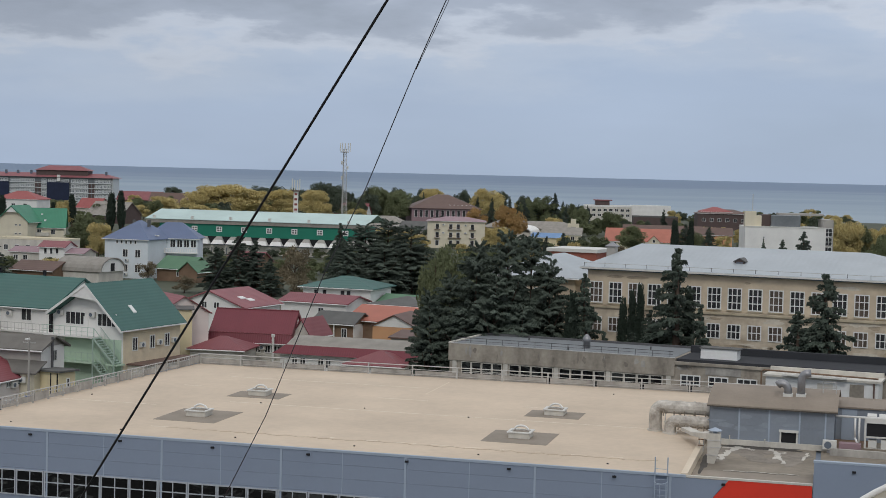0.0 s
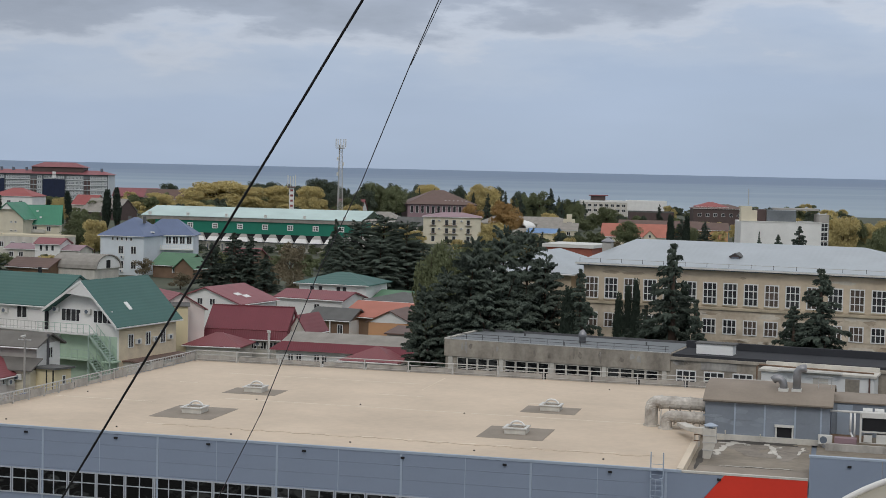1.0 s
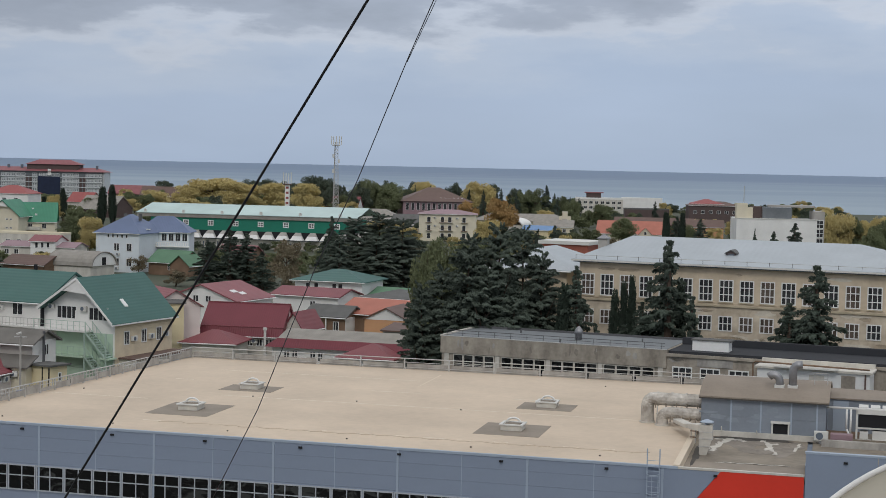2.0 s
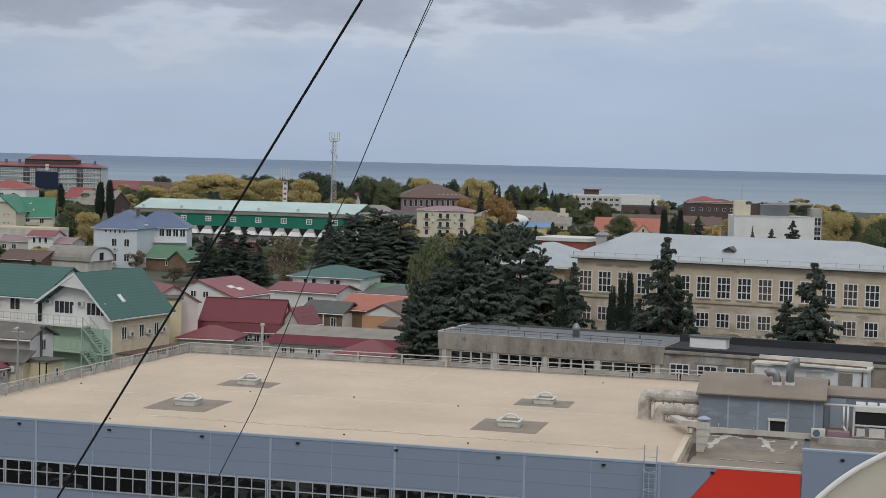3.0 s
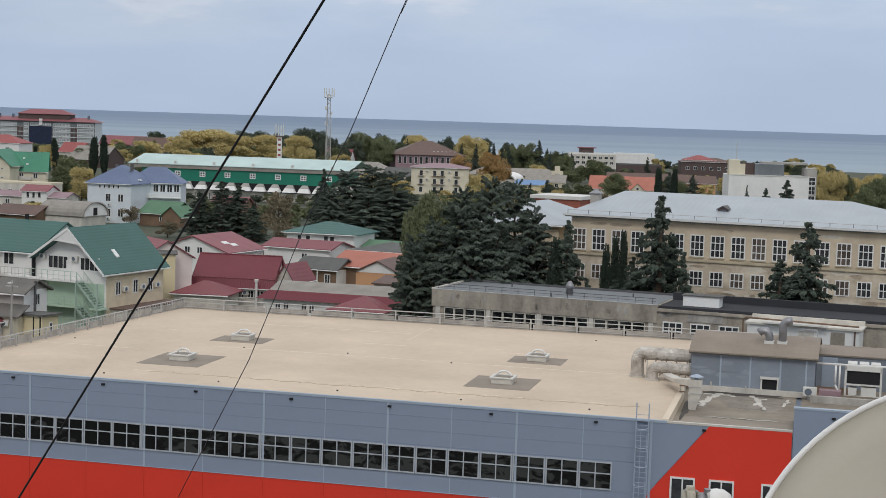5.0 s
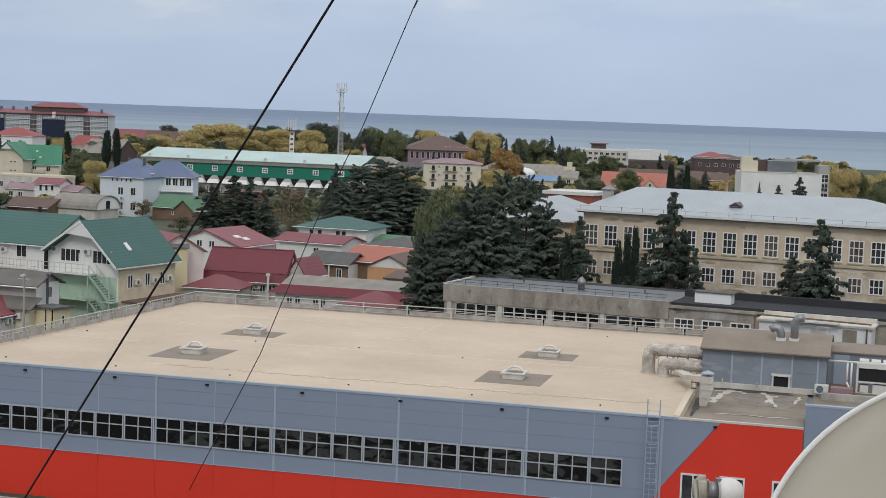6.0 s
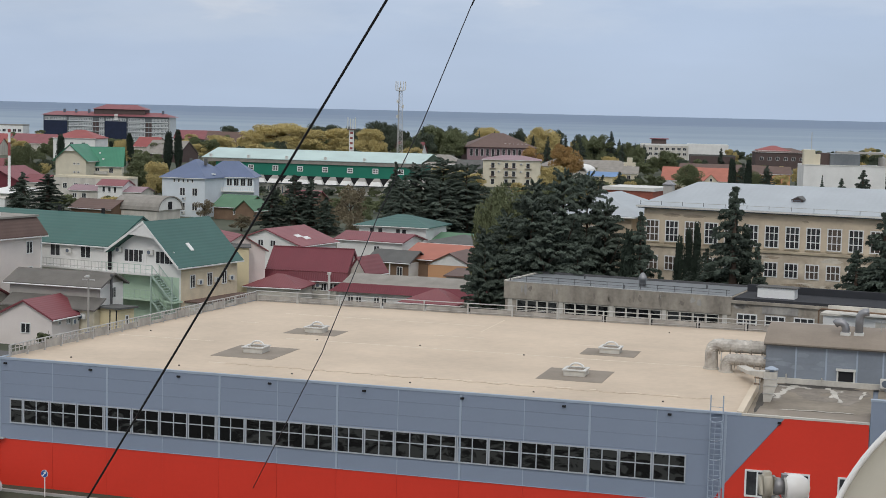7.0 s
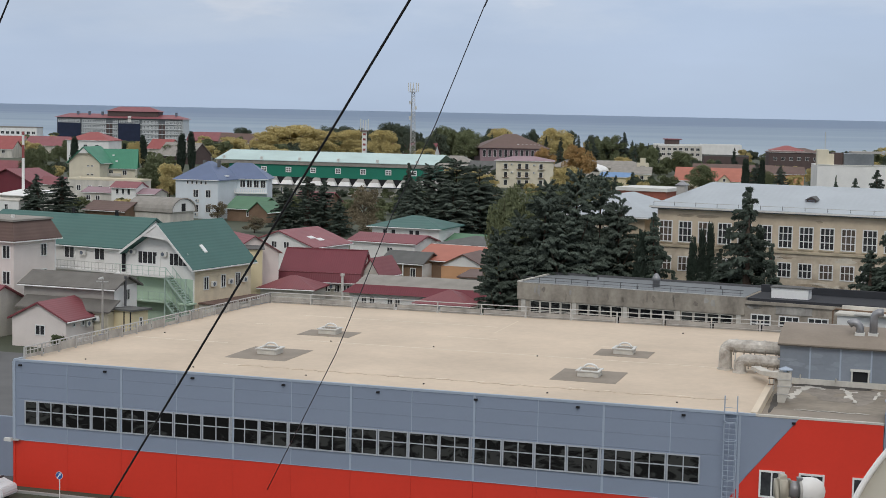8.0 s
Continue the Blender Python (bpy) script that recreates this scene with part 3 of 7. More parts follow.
def house(label, x, y, yaw, w, d, ez, roof, rise, wall_m, roof_m, wins=(), over=0.45, thick=0.18, name="house", category="house",
          group="", acs=(), gable_m=None, base=0.0):
    """A house from its front left corner: w along the front, d deep, walls to ez. roof: gx (ridge along the front), gy (gable to the front),
    hip, mono or flat. wins: (face, along, height, width, tall, columns, rows)."""
    h = thing(name, x, y, base, yaw, label, category, group)
    ez -= base
    bm = bmesh.new()
    mid = d / 2
    if roof == "gx":
        extrude(bm, [(0, 0, 0), (0, 0, ez), (0, mid, ez + rise), (0, d, ez), (0, d, 0)], (w, 0, 0))
    elif roof == "gy":
        extrude(bm, [(0, 0, 0), (0, 0, ez), (w / 2, 0, ez + rise), (w, 0, ez), (w, 0, 0)], (0, d, 0))
    else:
        box(bm, 0, w, 0, d, 0, ez)
    part("wall", bm, wall_m, h)
    bm = bmesh.new()
    if roof == "gx":
        s = rise / mid
        lo, hi = ez - over * s, ez + rise
        extrude(bm, [(-over, -over, lo), (-over, mid, hi), (-over, d + over, lo), (-over, d + over, lo + thick), (-over, mid, hi + thick), (-over, -over, lo + thick)], (w + 2 * over, 0, 0))
    elif roof == "gy":
        s = rise / (w / 2)
        lo, hi = ez - over * s, ez + rise
        extrude(bm, [(-over, -over, lo), (w / 2, -over, hi), (w + over, -over, lo), (w + over, -over, lo + thick), (w / 2, -over, hi + thick), (-over, -over, lo + thick)], (0, d + 2 * over, 0))
    elif roof == "hip":
        k = min(w, d) / 2
        r = [(k, mid, ez + rise), (w - k, mid, ez + rise)] if w >= d else [(w / 2, k, ez + rise), (w / 2, d - k, ez + rise)]
        if abs(w - d) < 0.05:
            r = r[:1]
        e = [(a, b, c) for a in (-over, w + over) for b in (-over, d + over) for c in (ez, ez + thick * 0.8)]
        hull(bm, e + r)
    elif roof == "mono":
        hull(bm, [(a, b, ez + c + (rise if b > 0 else 0)) for a in (-over, w + over) for b in (-over, d + over) for c in (0, thick)])
    else:
        t = 0.22
        box(bm, -0.06, w + 0.06, -0.06, t, ez, ez + rise)
        box(bm, -0.06, w + 0.06, d - t, d + 0.06, ez, ez + rise)
        box(bm, -0.06, t, t, d - t, ez, ez + rise)
        box(bm, w - t, w + 0.06, t, d - t, ez, ez + rise)
        box(bm, t, w - t, t, d - t, ez, ez + 0.06)
    part("roof", bm, roof_m, h)
    if roof in ("gx", "gy", "hip") and w < 26:
        bm = bmesh.new()
        lo = ez - (over * rise / mid if roof == "gx" else over * rise / (w / 2) if roof == "gy" else 0) + 0.02
        if roof != "gy":
            tube(bm, (-over, -over - 0.05, lo), (w + over, -over - 0.05, lo), 0.07, 6)
        else:
            tube(bm, (w + over + 0.05, -over, lo), (w + over + 0.05, d + over, lo), 0.07, 6)
        part("gutter", bm, "frame", h)
    for face, u, z, ww, hh, *grid in wins:
        at = {"f": (u, 0, 0), "r": (w, u, 90), "l": (0, u, -90)}[face]
        window(h, at[0], at[1], z - base, ww, hh, at[2], *(grid or (2, 1)))
    for face, u, z in acs:
        at = {"f": (u, 0, 0), "r": (w, u, 90), "l": (0, u, -90)}[face]
        air_con(h, at[0], at[1], z - base, at[2])
    return h


def grid(face, us, zs, w, h, cols=2, rows=1):
    return [(face, u, z, w, h, cols, rows) for z in zs for u in us]


def steps(a, b, n):
    return [a + (b - a) * i / (n - 1) for i in range(n)] if n > 1 else [a]


# ---- ground and sea ----
def polar(name, radii, angles, height, material, label, category):
    vs = [(r * math.sin(a), r * math.cos(a), height(r, a)) for r in radii for a in angles]
    n = len(angles)
    fs = [(i * n + j, i * n + j + 1, (i + 1) * n + j + 1, (i + 1) * n + j) for i in range(len(radii) - 1) for j in range(n - 1)]
    me = bpy.data.meshes.new(name)
    me.from_pydata(vs, [], [f[::-1] for f in fs])
    me.materials.append(M[material])
    ob = new(name, me)
    return tagged(ob, label, category, kind="structure")


def land(r, a):
    ahead = abs(math.degrees((a + math.pi) % (2 * math.pi) - math.pi)) < 76
    return -6.0 * min(1, max(0, (r - 1010) / 60)) if ahead else 0.0


polar("ground", [0.001, 40, 90, 160, 240, 340, 460, 600, 760, 900, 1010, 1070, 1500, 2500, 4950], [2 * math.pi * i / 72 for i in range(73)], land,
      "ground", "grey-green town ground between the houses", "ground")
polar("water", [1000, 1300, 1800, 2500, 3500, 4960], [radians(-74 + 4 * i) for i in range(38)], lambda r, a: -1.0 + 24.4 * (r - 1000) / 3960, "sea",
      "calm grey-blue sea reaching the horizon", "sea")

# ---- the large flat-roofed hall with blue-grey and red walls ----
HX, HY, HYAW, RZ = -26.68, 96.16, -16.76, 8.0
MOD = 3.74
hall = thing("market_hall", HX, HY, 0, HYAW, "large flat-roofed market hall with blue-grey and red panel walls", "commercial building")
bm = bmesh.new()
hull(bm, [(x, y, z) for x, y in ((0.06, 0.06), (75, 0.06), (75, 33.9), (2.5, 33.9)) for z in (-0.3, 7.55)])
part("wall", bm, "blue_joint", hall, "dark inner wall behind the panels")
bm = bmesh.new()
hull(bm, [(x, y, z) for x, y in ((0.05, 0.05), (45.6, 0.05), (45.6, 33.9), (2.45, 33.9)) for z in (7.55, 8.0)])
part("roof", bm, "membrane", hall, "tan roof membrane with worn seams")
boxes("roof", "membrane", hall, (45.6, 75, 20.8, 33.9, 7.55, 7.9))
boxes("deck", "deck", hall, (52.7, 75, 0.3, 20.8, 7.55, 7.66))
boxes("deck", "deck", hall, (45.6, 52.7, 14.0, 20.8, 7.55, 7.64))
# edge trims and seams
boxes("edge_trim", "strip", hall, (-0.06, 45.7, -0.07, 0.12, 7.93, 8.07), label="pale metal edge trim")
bm = bmesh.new()
hull(bm, [(x, y, z) for x, y in ((-0.06, 0.12), (0.12, 0.12), (2.66, 33.95), (2.48, 33.95)) for z in (7.93, 8.07)])
part("edge_trim", bm, "strip", hall)
for v, a, b in ((15.2, 13.0, 45.0), (21.2, 21.9, 25.6), (21.6, 6.8, 8.2), (21.1, 32.2, 34.0), (12.0, 1.2, 9.0), (27.4, 8.0, 24.0), (3.9, 12.4, 13.6)):
    boxes("seam", "seam", hall, (a, b, v, v + 0.10, 8.0, 8.01))
boxes("seam", "membrane_light", hall, (24.5, 24.6, 24.4, 31.5, 8.0, 8.006))
# a rippled lap of the membrane along the front, and a lighter one behind it
rng_lap = random.Random(14)
bm = bmesh.new()
sweep(bm, [(13.6 + 0.45 * k, 3.75 + rng_lap.uniform(-0.26, 0.26), 8.0) for k in range(68)], 0.035, 6)
part("seam", bm, "patch_tan", hall, "rippled membrane lap")
for k in range(9):
    bm = bmesh.new()
    sweep(bm, [(24.0 + 2.1 * k + 0.3 * q, 4.1 + rng_lap.uniform(-0.12, 0.12), 8.0) for q in range(2 + rng_lap.randrange(5))], 0.03, 6)
    part("seam", bm, "seam", hall)



def on_hall(u, v):
    c = Vector((HX, HY, 0)) + Matrix.Rotation(radians(HYAW), 3, "Z") @ Vector((u, v, 0))
    return c.x, c.y


def panel(name, material, w, h):
    bm = bmesh.new()
    box(bm, 0, w, -0.03, 0.05, 0, h)
    return mesh_of(name, bm, material)


# blue panels in rows above and below the band of windows, red ones under them
cols = [k * MOD for k in range(13)]
blue_rows = [(5.612, 6.425), (6.433, 7.225), (7.233, 7.92), (2.98, 3.872)]
pm = {h: panel("panel", "blue_panel", MOD - 0.03, h) for h in {round(b - a, 3) for a, b in blue_rows}}
band_h = panel("panel", "blue_panel", MOD - 0.03, 1.72)
for u in cols[:-1]:
    for a, b in blue_rows:
        link("panel", pm[round(b - a, 3)], hall, pose(u, 0, a))
    link("panel", band_h, hall, pose(u, 0, 3.88))
red_me = panel("red_panel", "red_panel", MOD - 0.012, 3.22)
for u in cols[:12]:
    link("red_panel", red_me, hall, pose(u, 0, -0.26), "glossy red wall panel" if u == 0 else "")
for k, u in enumerate(cols[1:13]):
    boxes("cover_strip", "strip", hall, (u - 0.07, u + 0.06, -0.06, -0.02, 2.98, 7.92) if k % 2 else (u - 0.035, u + 0.012, -0.042, -0.02, 2.98, 7.92))
# corner trims
boxes("cover_strip", "strip", hall, (-0.10, 0.10, -0.08, 0.10, 2.98, 7.92))
boxes("cover_strip", "red_panel", hall, (-0.08, 0.08, -0.07, 0.10, -0.26, 2.96))
boxes("drip_edge", "strip", hall, (0.1, 44.9, -0.08, -0.03, 2.955, 2.985))
# left end wall, which runs slightly askew
for k in range(8):
    for name, z0, z1 in (("panel", 2.98, 7.92), ("red_panel", -0.26, 2.96)):
        bm = bmesh.new()
        hull(bm, [(y * 0.0761 + dx, y, z) for y in (0.12 + 4.22 * k, 4.30 + 4.22 * k) for dx in (-0.03, 0.05) for z in (z0, z1)])
        part(name, bm, "blue_panel" if name == "panel" else "red_panel", hall)
# the end bay beside the ladder: blue above a slanting red field
bm = bmesh.new()
extrude(bm, [(44.88, -0.03, 3.88), (45.25, -0.03, 4.55), (47.96, -0.03, 7.92), (44.88, -0.03, 7.92)], (0, 0.08, 0))
part("panel", bm, "blue_panel", hall)
bm = bmesh.new()
extrude(bm, [(44.88, -0.034, -0.26), (44.2, -0.034, 2.96), (45.0, -0.034, 4.2), (48.05, -0.034, 8.0), (52.38, -0.034, 8.0), (52.38, -0.034, -0.26)], (0, 0.088, 0))
part("red_panel", bm, "red_panel", hall)
boxes("edge_trim", "white_old", hall, (45.7, 52.4, -0.06, 0.16, 7.95, 8.06))
# the taller blue parapet farther along the front
for k in range(6):
    boxes("panel", "blue_panel", hall, (52.44 + 3.74 * k, 56.15 + 3.74 * k, -0.05, 0.25, -0.26, 9.22))
boxes("edge_trim", "strip", hall, (52.40, 75, -0.07, 0.30, 9.22, 9.32))
# wall lamps under the eaves: small dark spots at even steps
for u in [0.45 + 5.91 * k for k in range(9)] + [54.5]:
    z = 8.85 if u > 52 else 7.7
    boxes("wall_lamp", "dark", hall, (u - 0.1, u + 0.1, -0.15, -0.03, z - 0.05, z + 0.06))
# a small white camera on an arm at the corner
boxes("security_camera", "unit", hall, (-0.45, 0.05, -0.55, -0.30, 2.92, 3.12), label="white security camera at the corner")
boxes("camera_arm", "rail", hall, (0.0, 0.45, -0.40, -0.06, 2.97, 3.03))
# the band of windows
window(hall, 1.22, -0.03, 4.74, 0.92, 1.56, 0, 1, 2, "hall_glass", "band_frame", bar=0.075, upper=0.42)
for k in range(22):
    u = 2.62 + 1.87 * k
    window(hall, u, -0.03, 4.74, 1.83, 1.56, 0, 2, 2, "hall_glass", "band_frame", bar=0.075, upper=0.42)
for u, w in ((46.68, 1.35), (48.78, 1.35), (51.4, 1.0)):
    window(hall, u, -0.04, 4.28, w, 1.5, 0, 2, 1, bar=0.10)
# caged ladder on the front
for u in (44.06, 44.74):
    boxes("ladder_rail", "strip", hall, (u - 0.03, u + 0.03, -0.32, -0.26, 0.6, 9.0))
for k in range(27):
    boxes("rung", "strip", hall, (44.09, 44.71, -0.305, -0.275, 0.8 + 0.29 * k, 0.825 + 0.29 * k))
for k in range(6):
    bm = bmesh.new()
    z = 2.4 + 1.05 * k
    sweep(bm, [(44.40 - 0.34 * math.cos(a), -0.3 - 0.62 * math.sin(a), z) for a in steps(0, math.pi, 9)], 0.022, 5)
    part("cage_hoop", bm, "strip", hall)
for a in (0.5, 1.57, 2.64):
    u, v = 44.40 - 0.34 * math.cos(a), -0.3 - 0.62 * math.sin(a)
    boxes("cage_bar", "strip", hall, (u - 0.015, u + 0.015, v - 0.015, v + 0.015, 2.4, 7.65))
boxes("ladder_landing", "strip", hall, (44.03, 44.77, -0.34, 0.0, 8.0, 8.05))


def roof_rail(p, q, board):
    """Posts, rails, upright bars and stained boards along the roof's edge from p to q."""
    p, q = Vector((*p, 8.0)), Vector((*q, 8.0))
    n = max(1, round((q - p).length / (MOD / (1 if board else 2))))
    top = 0.86 if board else 0.8
    for i in range(n + 1):
        c = p.lerp(q, i / n)
        boxes("rail_post", "rail", hall, (c.x - 0.05, c.x + 0.05, c.y - 0.05, c.y + 0.05, 8.0, 8.0 + top))
    for z, r in ((8.0 + top, 0.04), (8.55, 0.025), (8.16, 0.02)):
        bm = bmesh.new()
        tube(bm, (p.x, p.y, z), (q.x, q.y, z), r, 6)
        part("rail", bm, "rail", hall)
    g = Vector((0.03, 0.05, 0))
    for i in range(n):
        a, b = p.lerp(q, (i + 0.04) / n) + g, p.lerp(q, (i + 0.96) / n) + g
        lo, hi = (0.02, 0.46) if board else (0.12, 0.34 + 0.16 * ((i * 7) % 3))
        bm = bmesh.new()
        extrude(bm, [a + Vector((0, 0, lo)), b + Vector((0, 0, lo)), b + Vector((0, 0, hi)), a + Vector((0, 0, hi))], (0.0, 0.03, 0) if board else (0.03, 0, 0))
        part("board", bm, "band", hall, "stained grey board under the rail" if i == 0 else "")
    if not board:
        bm = bmesh.new()
        m = int((q - p).length / 0.40)
        for i in range(m):
            c = p.lerp(q, (i + 0.5) / m)
            box(bm, c.x - 0.015, c.x + 0.015, c.y - 0.035, c.y + 0.035, 8.16, 8.0 + top)
        tagged(part("baluster", bm, "rail", hall), kind="stuff")


roof_rail((0.55, 0.25), (2.85, 33.65), False)
roof_rail((2.85, 33.65), (50, 33.65), True)


def smoke_vent(x, y, label):
    c = Vector((HX, HY, 0)) + Matrix.Rotation(radians(HYAW), 3, "Z") @ Vector((x, y, 8.0))
    o = thing("roof_vent", c.x, c.y, 8.0, HYAW, label, "roof vent", "vents on the hall roof")
    bm = bmesh.new()
    box(bm, -0.66, 0.66, -0.66, 0.66, 0, 0.36)
    bmesh.ops.bevel(bm, geom=bm.edges[:], offset=0.03, segments=1, affect="EDGES")
    part("curb", bm, "white_old", o)
    boxes("opening", "patch", o, (-0.5, 0.5, -0.5, 0.5, 0.36, 0.372))
    for a, b in ((-0.74, -0.56), (0.56, 0.74)):
        boxes("lid_edge", "unit", o, (-0.74, 0.74, a, b, 0.35, 0.42))
        boxes("lid_edge", "unit", o, (a, b, -0.56, 0.56, 0.35, 0.42))
    bm = bmesh.new()
    sweep(bm, [(-0.44 * math.cos(a), 0.2, 0.40 + 0.30 * math.sin(a)) for a in steps(0, math.pi, 12)], 0.065, 6)
    part("hoop", bm, "white", o, smooth=True)
    return o


for x0, x1, y0, y1 in ((11.4, 15.6, 6.3, 11.2), (11.8, 15.7, 17.6, 20.4), (32.75, 36.8, 6.5, 10.9), (33.3, 37.0, 17.1, 20.1)):
    boxes("roof_patch", "patch", hall, (x0, x1, y0, y1, 8.0, 8.016), label="grey bitumen patch round a vent")
    smoke_vent((x0 + x1) / 2, (y0 + y1) / 2 + 0.1, "square white roof vent with a hooped cap on the tan roof")
for u, v in [(3.9 + 7.45 * k, 1.9) for k in range(6)] + [(22.5, 16.0), (30.0, 15.0), (15.2, 15.5), (3.0, 14.5), (37.5, 30.0)]:
    bm = bmesh.new()
    tube(bm, (u, v, 8.0), (u, v, 8.06), 0.055, 8)
    part("roof_drain", bm, "dark", hall)

# ---- the lower deck, plant room and ducts at the hall's end ----
boxes("deck", "deck", hall, (45.62, 52.4, 0.16, 14.0, 7.55, 7.66), label="wet-stained grey deck")
boxes("parapet", "membrane_light", hall, (45.42, 45.78, 0.1, 10.6, 7.66, 8.14), label="light parapet coping")
boxes("side_wall", "blue_panel", hall, (52.42, 52.62, 0.25, 5.0, 7.55, 8.5))


def blotch(name, material, cx, cy, z, rx, ry, seed, owner=None, wall=None):
    """A thin patch with a ragged outline: flat on a floor, or on a wall in the plane y = wall, where (cx, cy) are along and up."""
    rng = random.Random(seed)
    bm = bmesh.new()
    k = 26
    rr = [0.5 + 0.65 * rng.random() for _ in range(k)]
    rr = [(rr[i - 1] + 2 * rr[i] + rr[(i + 1) % k]) / 4 for i in range(k)]
    spots = [(cx + rx * rr[i] * math.cos(2 * math.pi * i / k), cy + ry * rr[i] * math.sin(2 * math.pi * i / k)) for i in range(k)]
    if wall is None:
        extrude(bm, [(a, b, z - 0.004) for a, b in spots], (0, 0, 0.004))
    else:
        extrude(bm, [(a, wall, b) for a, b in spots], (0, -0.005, 0))
    return part(name, bm, material, owner or hall)


def poured_streak(name, material, way, wide, z, seed):
    """A thin ragged run of poured sealant along way, whose width wanders about wide."""
    rng = random.Random(seed)
    pts = [Vector(way[0])]
    for p, q in zip(way, way[1:]):
        pts += [Vector(p).lerp(Vector(q), t) + Vector((rng.uniform(-0.07, 0.07), rng.uniform(-0.15, 0.15))) for t in steps(0.17, 1, 6)]
    left, right = [], []
    for i, p in enumerate(pts):
        d = (pts[min(i + 1, len(pts) - 1)] - pts[max(i - 1, 0)]).normalized()
        e = Vector((-d.y, d.x))
        end = 0.3 if i in (0, len(pts) - 1) else 1.0
        left.append(p + e * wide * end * rng.uniform(0.35, 1.3))
        right.append(p - e * wide * end * rng.uniform(0.35, 1.3))
    bm = bmesh.new()
    vs = [(bm.verts.new((a.x, a.y, z)), bm.verts.new((b.x, b.y, z))) for a, b in zip(left, right)]
    for (a, b), (c, d) in zip(vs, vs[1:]):
        bm.faces.new((a, b, d, c))
    bmesh.ops.recalc_face_normals(bm, faces=bm.faces[:])
    for f in bm.faces:
        if f.normal.z < 0:
            f.normal_flip()
    up = bmesh.ops.extrude_face_region(bm, geom=bm.faces[:])
    bmesh.ops.translate(bm, verts=[v for v in up["geom"] if isinstance(v, bmesh.types.BMVert)], vec=(0, 0, 0.004))
    return part(name, bm, material, hall)


for i, (x, y, rx, ry) in enumerate(((48.6, 11.0, 1.3, 2.2), (51.0, 9.5, 1.1, 2.6), (46.6, 9.0, 0.7, 3.0), (49.6, 8.6, 0.9, 1.2))):
    blotch("deck_blotch", "damp", x, y, 7.664 + 0.001 * i, rx, ry, i + 20)
boxes("deck_strip", "patch", hall, (45.8, 52.4, 0.16, 4.1, 7.66, 7.666), label="tan membrane strip along the deck's edge")
for i, (x, y, rx, ry) in enumerate(((47.3, 11.4, 1.2, 1.0), (50.2, 11.6, 1.1, 1.2), (51.7, 11.2, 0.6, 1.3), (48.8, 9.0, 0.5, 1.6))):
    blotch("deck_blotch", "damp", x, y, 7.6686 + 0.0006 * i, rx, ry, i + 50)
# darker strips along the foot of the plant room and of the parapet
blotch("deck_blotch", "dark_mottle", 49.3, 12.7, 7.672, 3.4, 0.8, 31)
blotch("deck_blotch", "dark_mottle", 46.2, 6.4, 7.671, 0.3, 3.6, 32)
for i, (way, wide) in enumerate((
        (((47.9, 12.6), (47.5, 11.6), (47.2, 10.2), (46.95, 8.6), (47.0, 7.6)), 0.24),
        (((46.9, 12.2), (47.5, 11.9), (48.3, 12.1), (48.7, 11.6)), 0.22),
        (((46.45, 9.2), (46.7, 8.2), (46.95, 7.8)), 0.14),
        (((49.6, 12.4), (50.0, 11.5), (50.15, 10.0), (50.0, 8.9)), 0.16),
        (((50.6, 11.6), (50.2, 10.9), (50.3, 9.4), (50.7, 8.2), (50.55, 7.5)), 0.15),
        (((52.0, 11.9), (51.85, 10.6), (51.7, 9.0)), 0.10),
        (((47.4, 4.1), (49.3, 4.4), (51.6, 4.2)), 0.09))):
    poured_streak("repair_patch", "white_old", way, wide, 7.676 + 0.0012 * i, i + 3)

PX = HX + 45.85 * math.cos(radians(HYAW)) - 13.4 * math.sin(radians(HYAW))
PY = HY + 45.85 * math.sin(radians(HYAW)) + 13.4 * math.cos(radians(HYAW))
plant = thing("plant_room", PX, PY, 7.66, HYAW - 1.5, "blue-grey panelled plant room under a shallow vaulted rusty roof", "plant room")
boxes("wall", "joint", plant, (0.05, 7.55, 0.05, 7.0, 0, 2.36))
SEAMS = (0.0, 1.83, 3.66, 5.50, 7.05, 7.6)
for a, b in zip(SEAMS, SEAMS[1:]):
    boxes("panel", "plant_panel", plant, (a + 0.01, b - 0.02, -0.02, 0.06, 1.27, 2.4))
    boxes("panel", "plant_panel", plant, (a + 0.01, b - 0.02, -0.02, 0.06, 0.12, 1.262))
for a in SEAMS[1:5]:
    boxes("cover_strip", "strip", plant, (a - 0.05, a + 0.05, -0.05, -0.02, 0.12, 2.36))
rng_plant = random.Random(9)
for k in range(9):
    blotch("faded_patch", "faded_blue", rng_plant.uniform(0.4, 7.0), rng_plant.uniform(0.9, 2.0), 0, rng_plant.uniform(0.3, 0.75), rng_plant.uniform(0.08, 0.22), 400 + k, plant, -0.02)
for k in range(4):
    boxes("panel", "plant_panel", plant, (-0.02, 0.06, 0.07 + 1.74 * k, 1.79 + 1.74 * k, 0.0, 2.4))
boxes("base_flashing", "white_old", plant, (-0.05, 7.65, -0.20, -0.02, 0.0, 0.34))
# a shallow vault whose crest runs along the room
crest = [(y, 2.40 + 0.78 * math.sin(math.pi * (y + 0.3) / 7.6) ** 0.8) for y in steps(-0.3, 7.3, 15)]
bm = bmesh.new()
extrude(bm, [(-0.14, y, z) for y, z in crest] + [(-0.14, y, z + 0.09) for y, z in crest[::-1]], (7.9, 0, 0))
part("roof", bm, "plant_roof", plant, "rusty grey vaulted sheet roof")
for x in (0.06, 7.5):
    bm = bmesh.new()
    extrude(bm, [(x, y, z) for y, z in crest[1:-1]], (0.06, 0, 0))
    part("gable_end", bm, "plant_panel", plant)
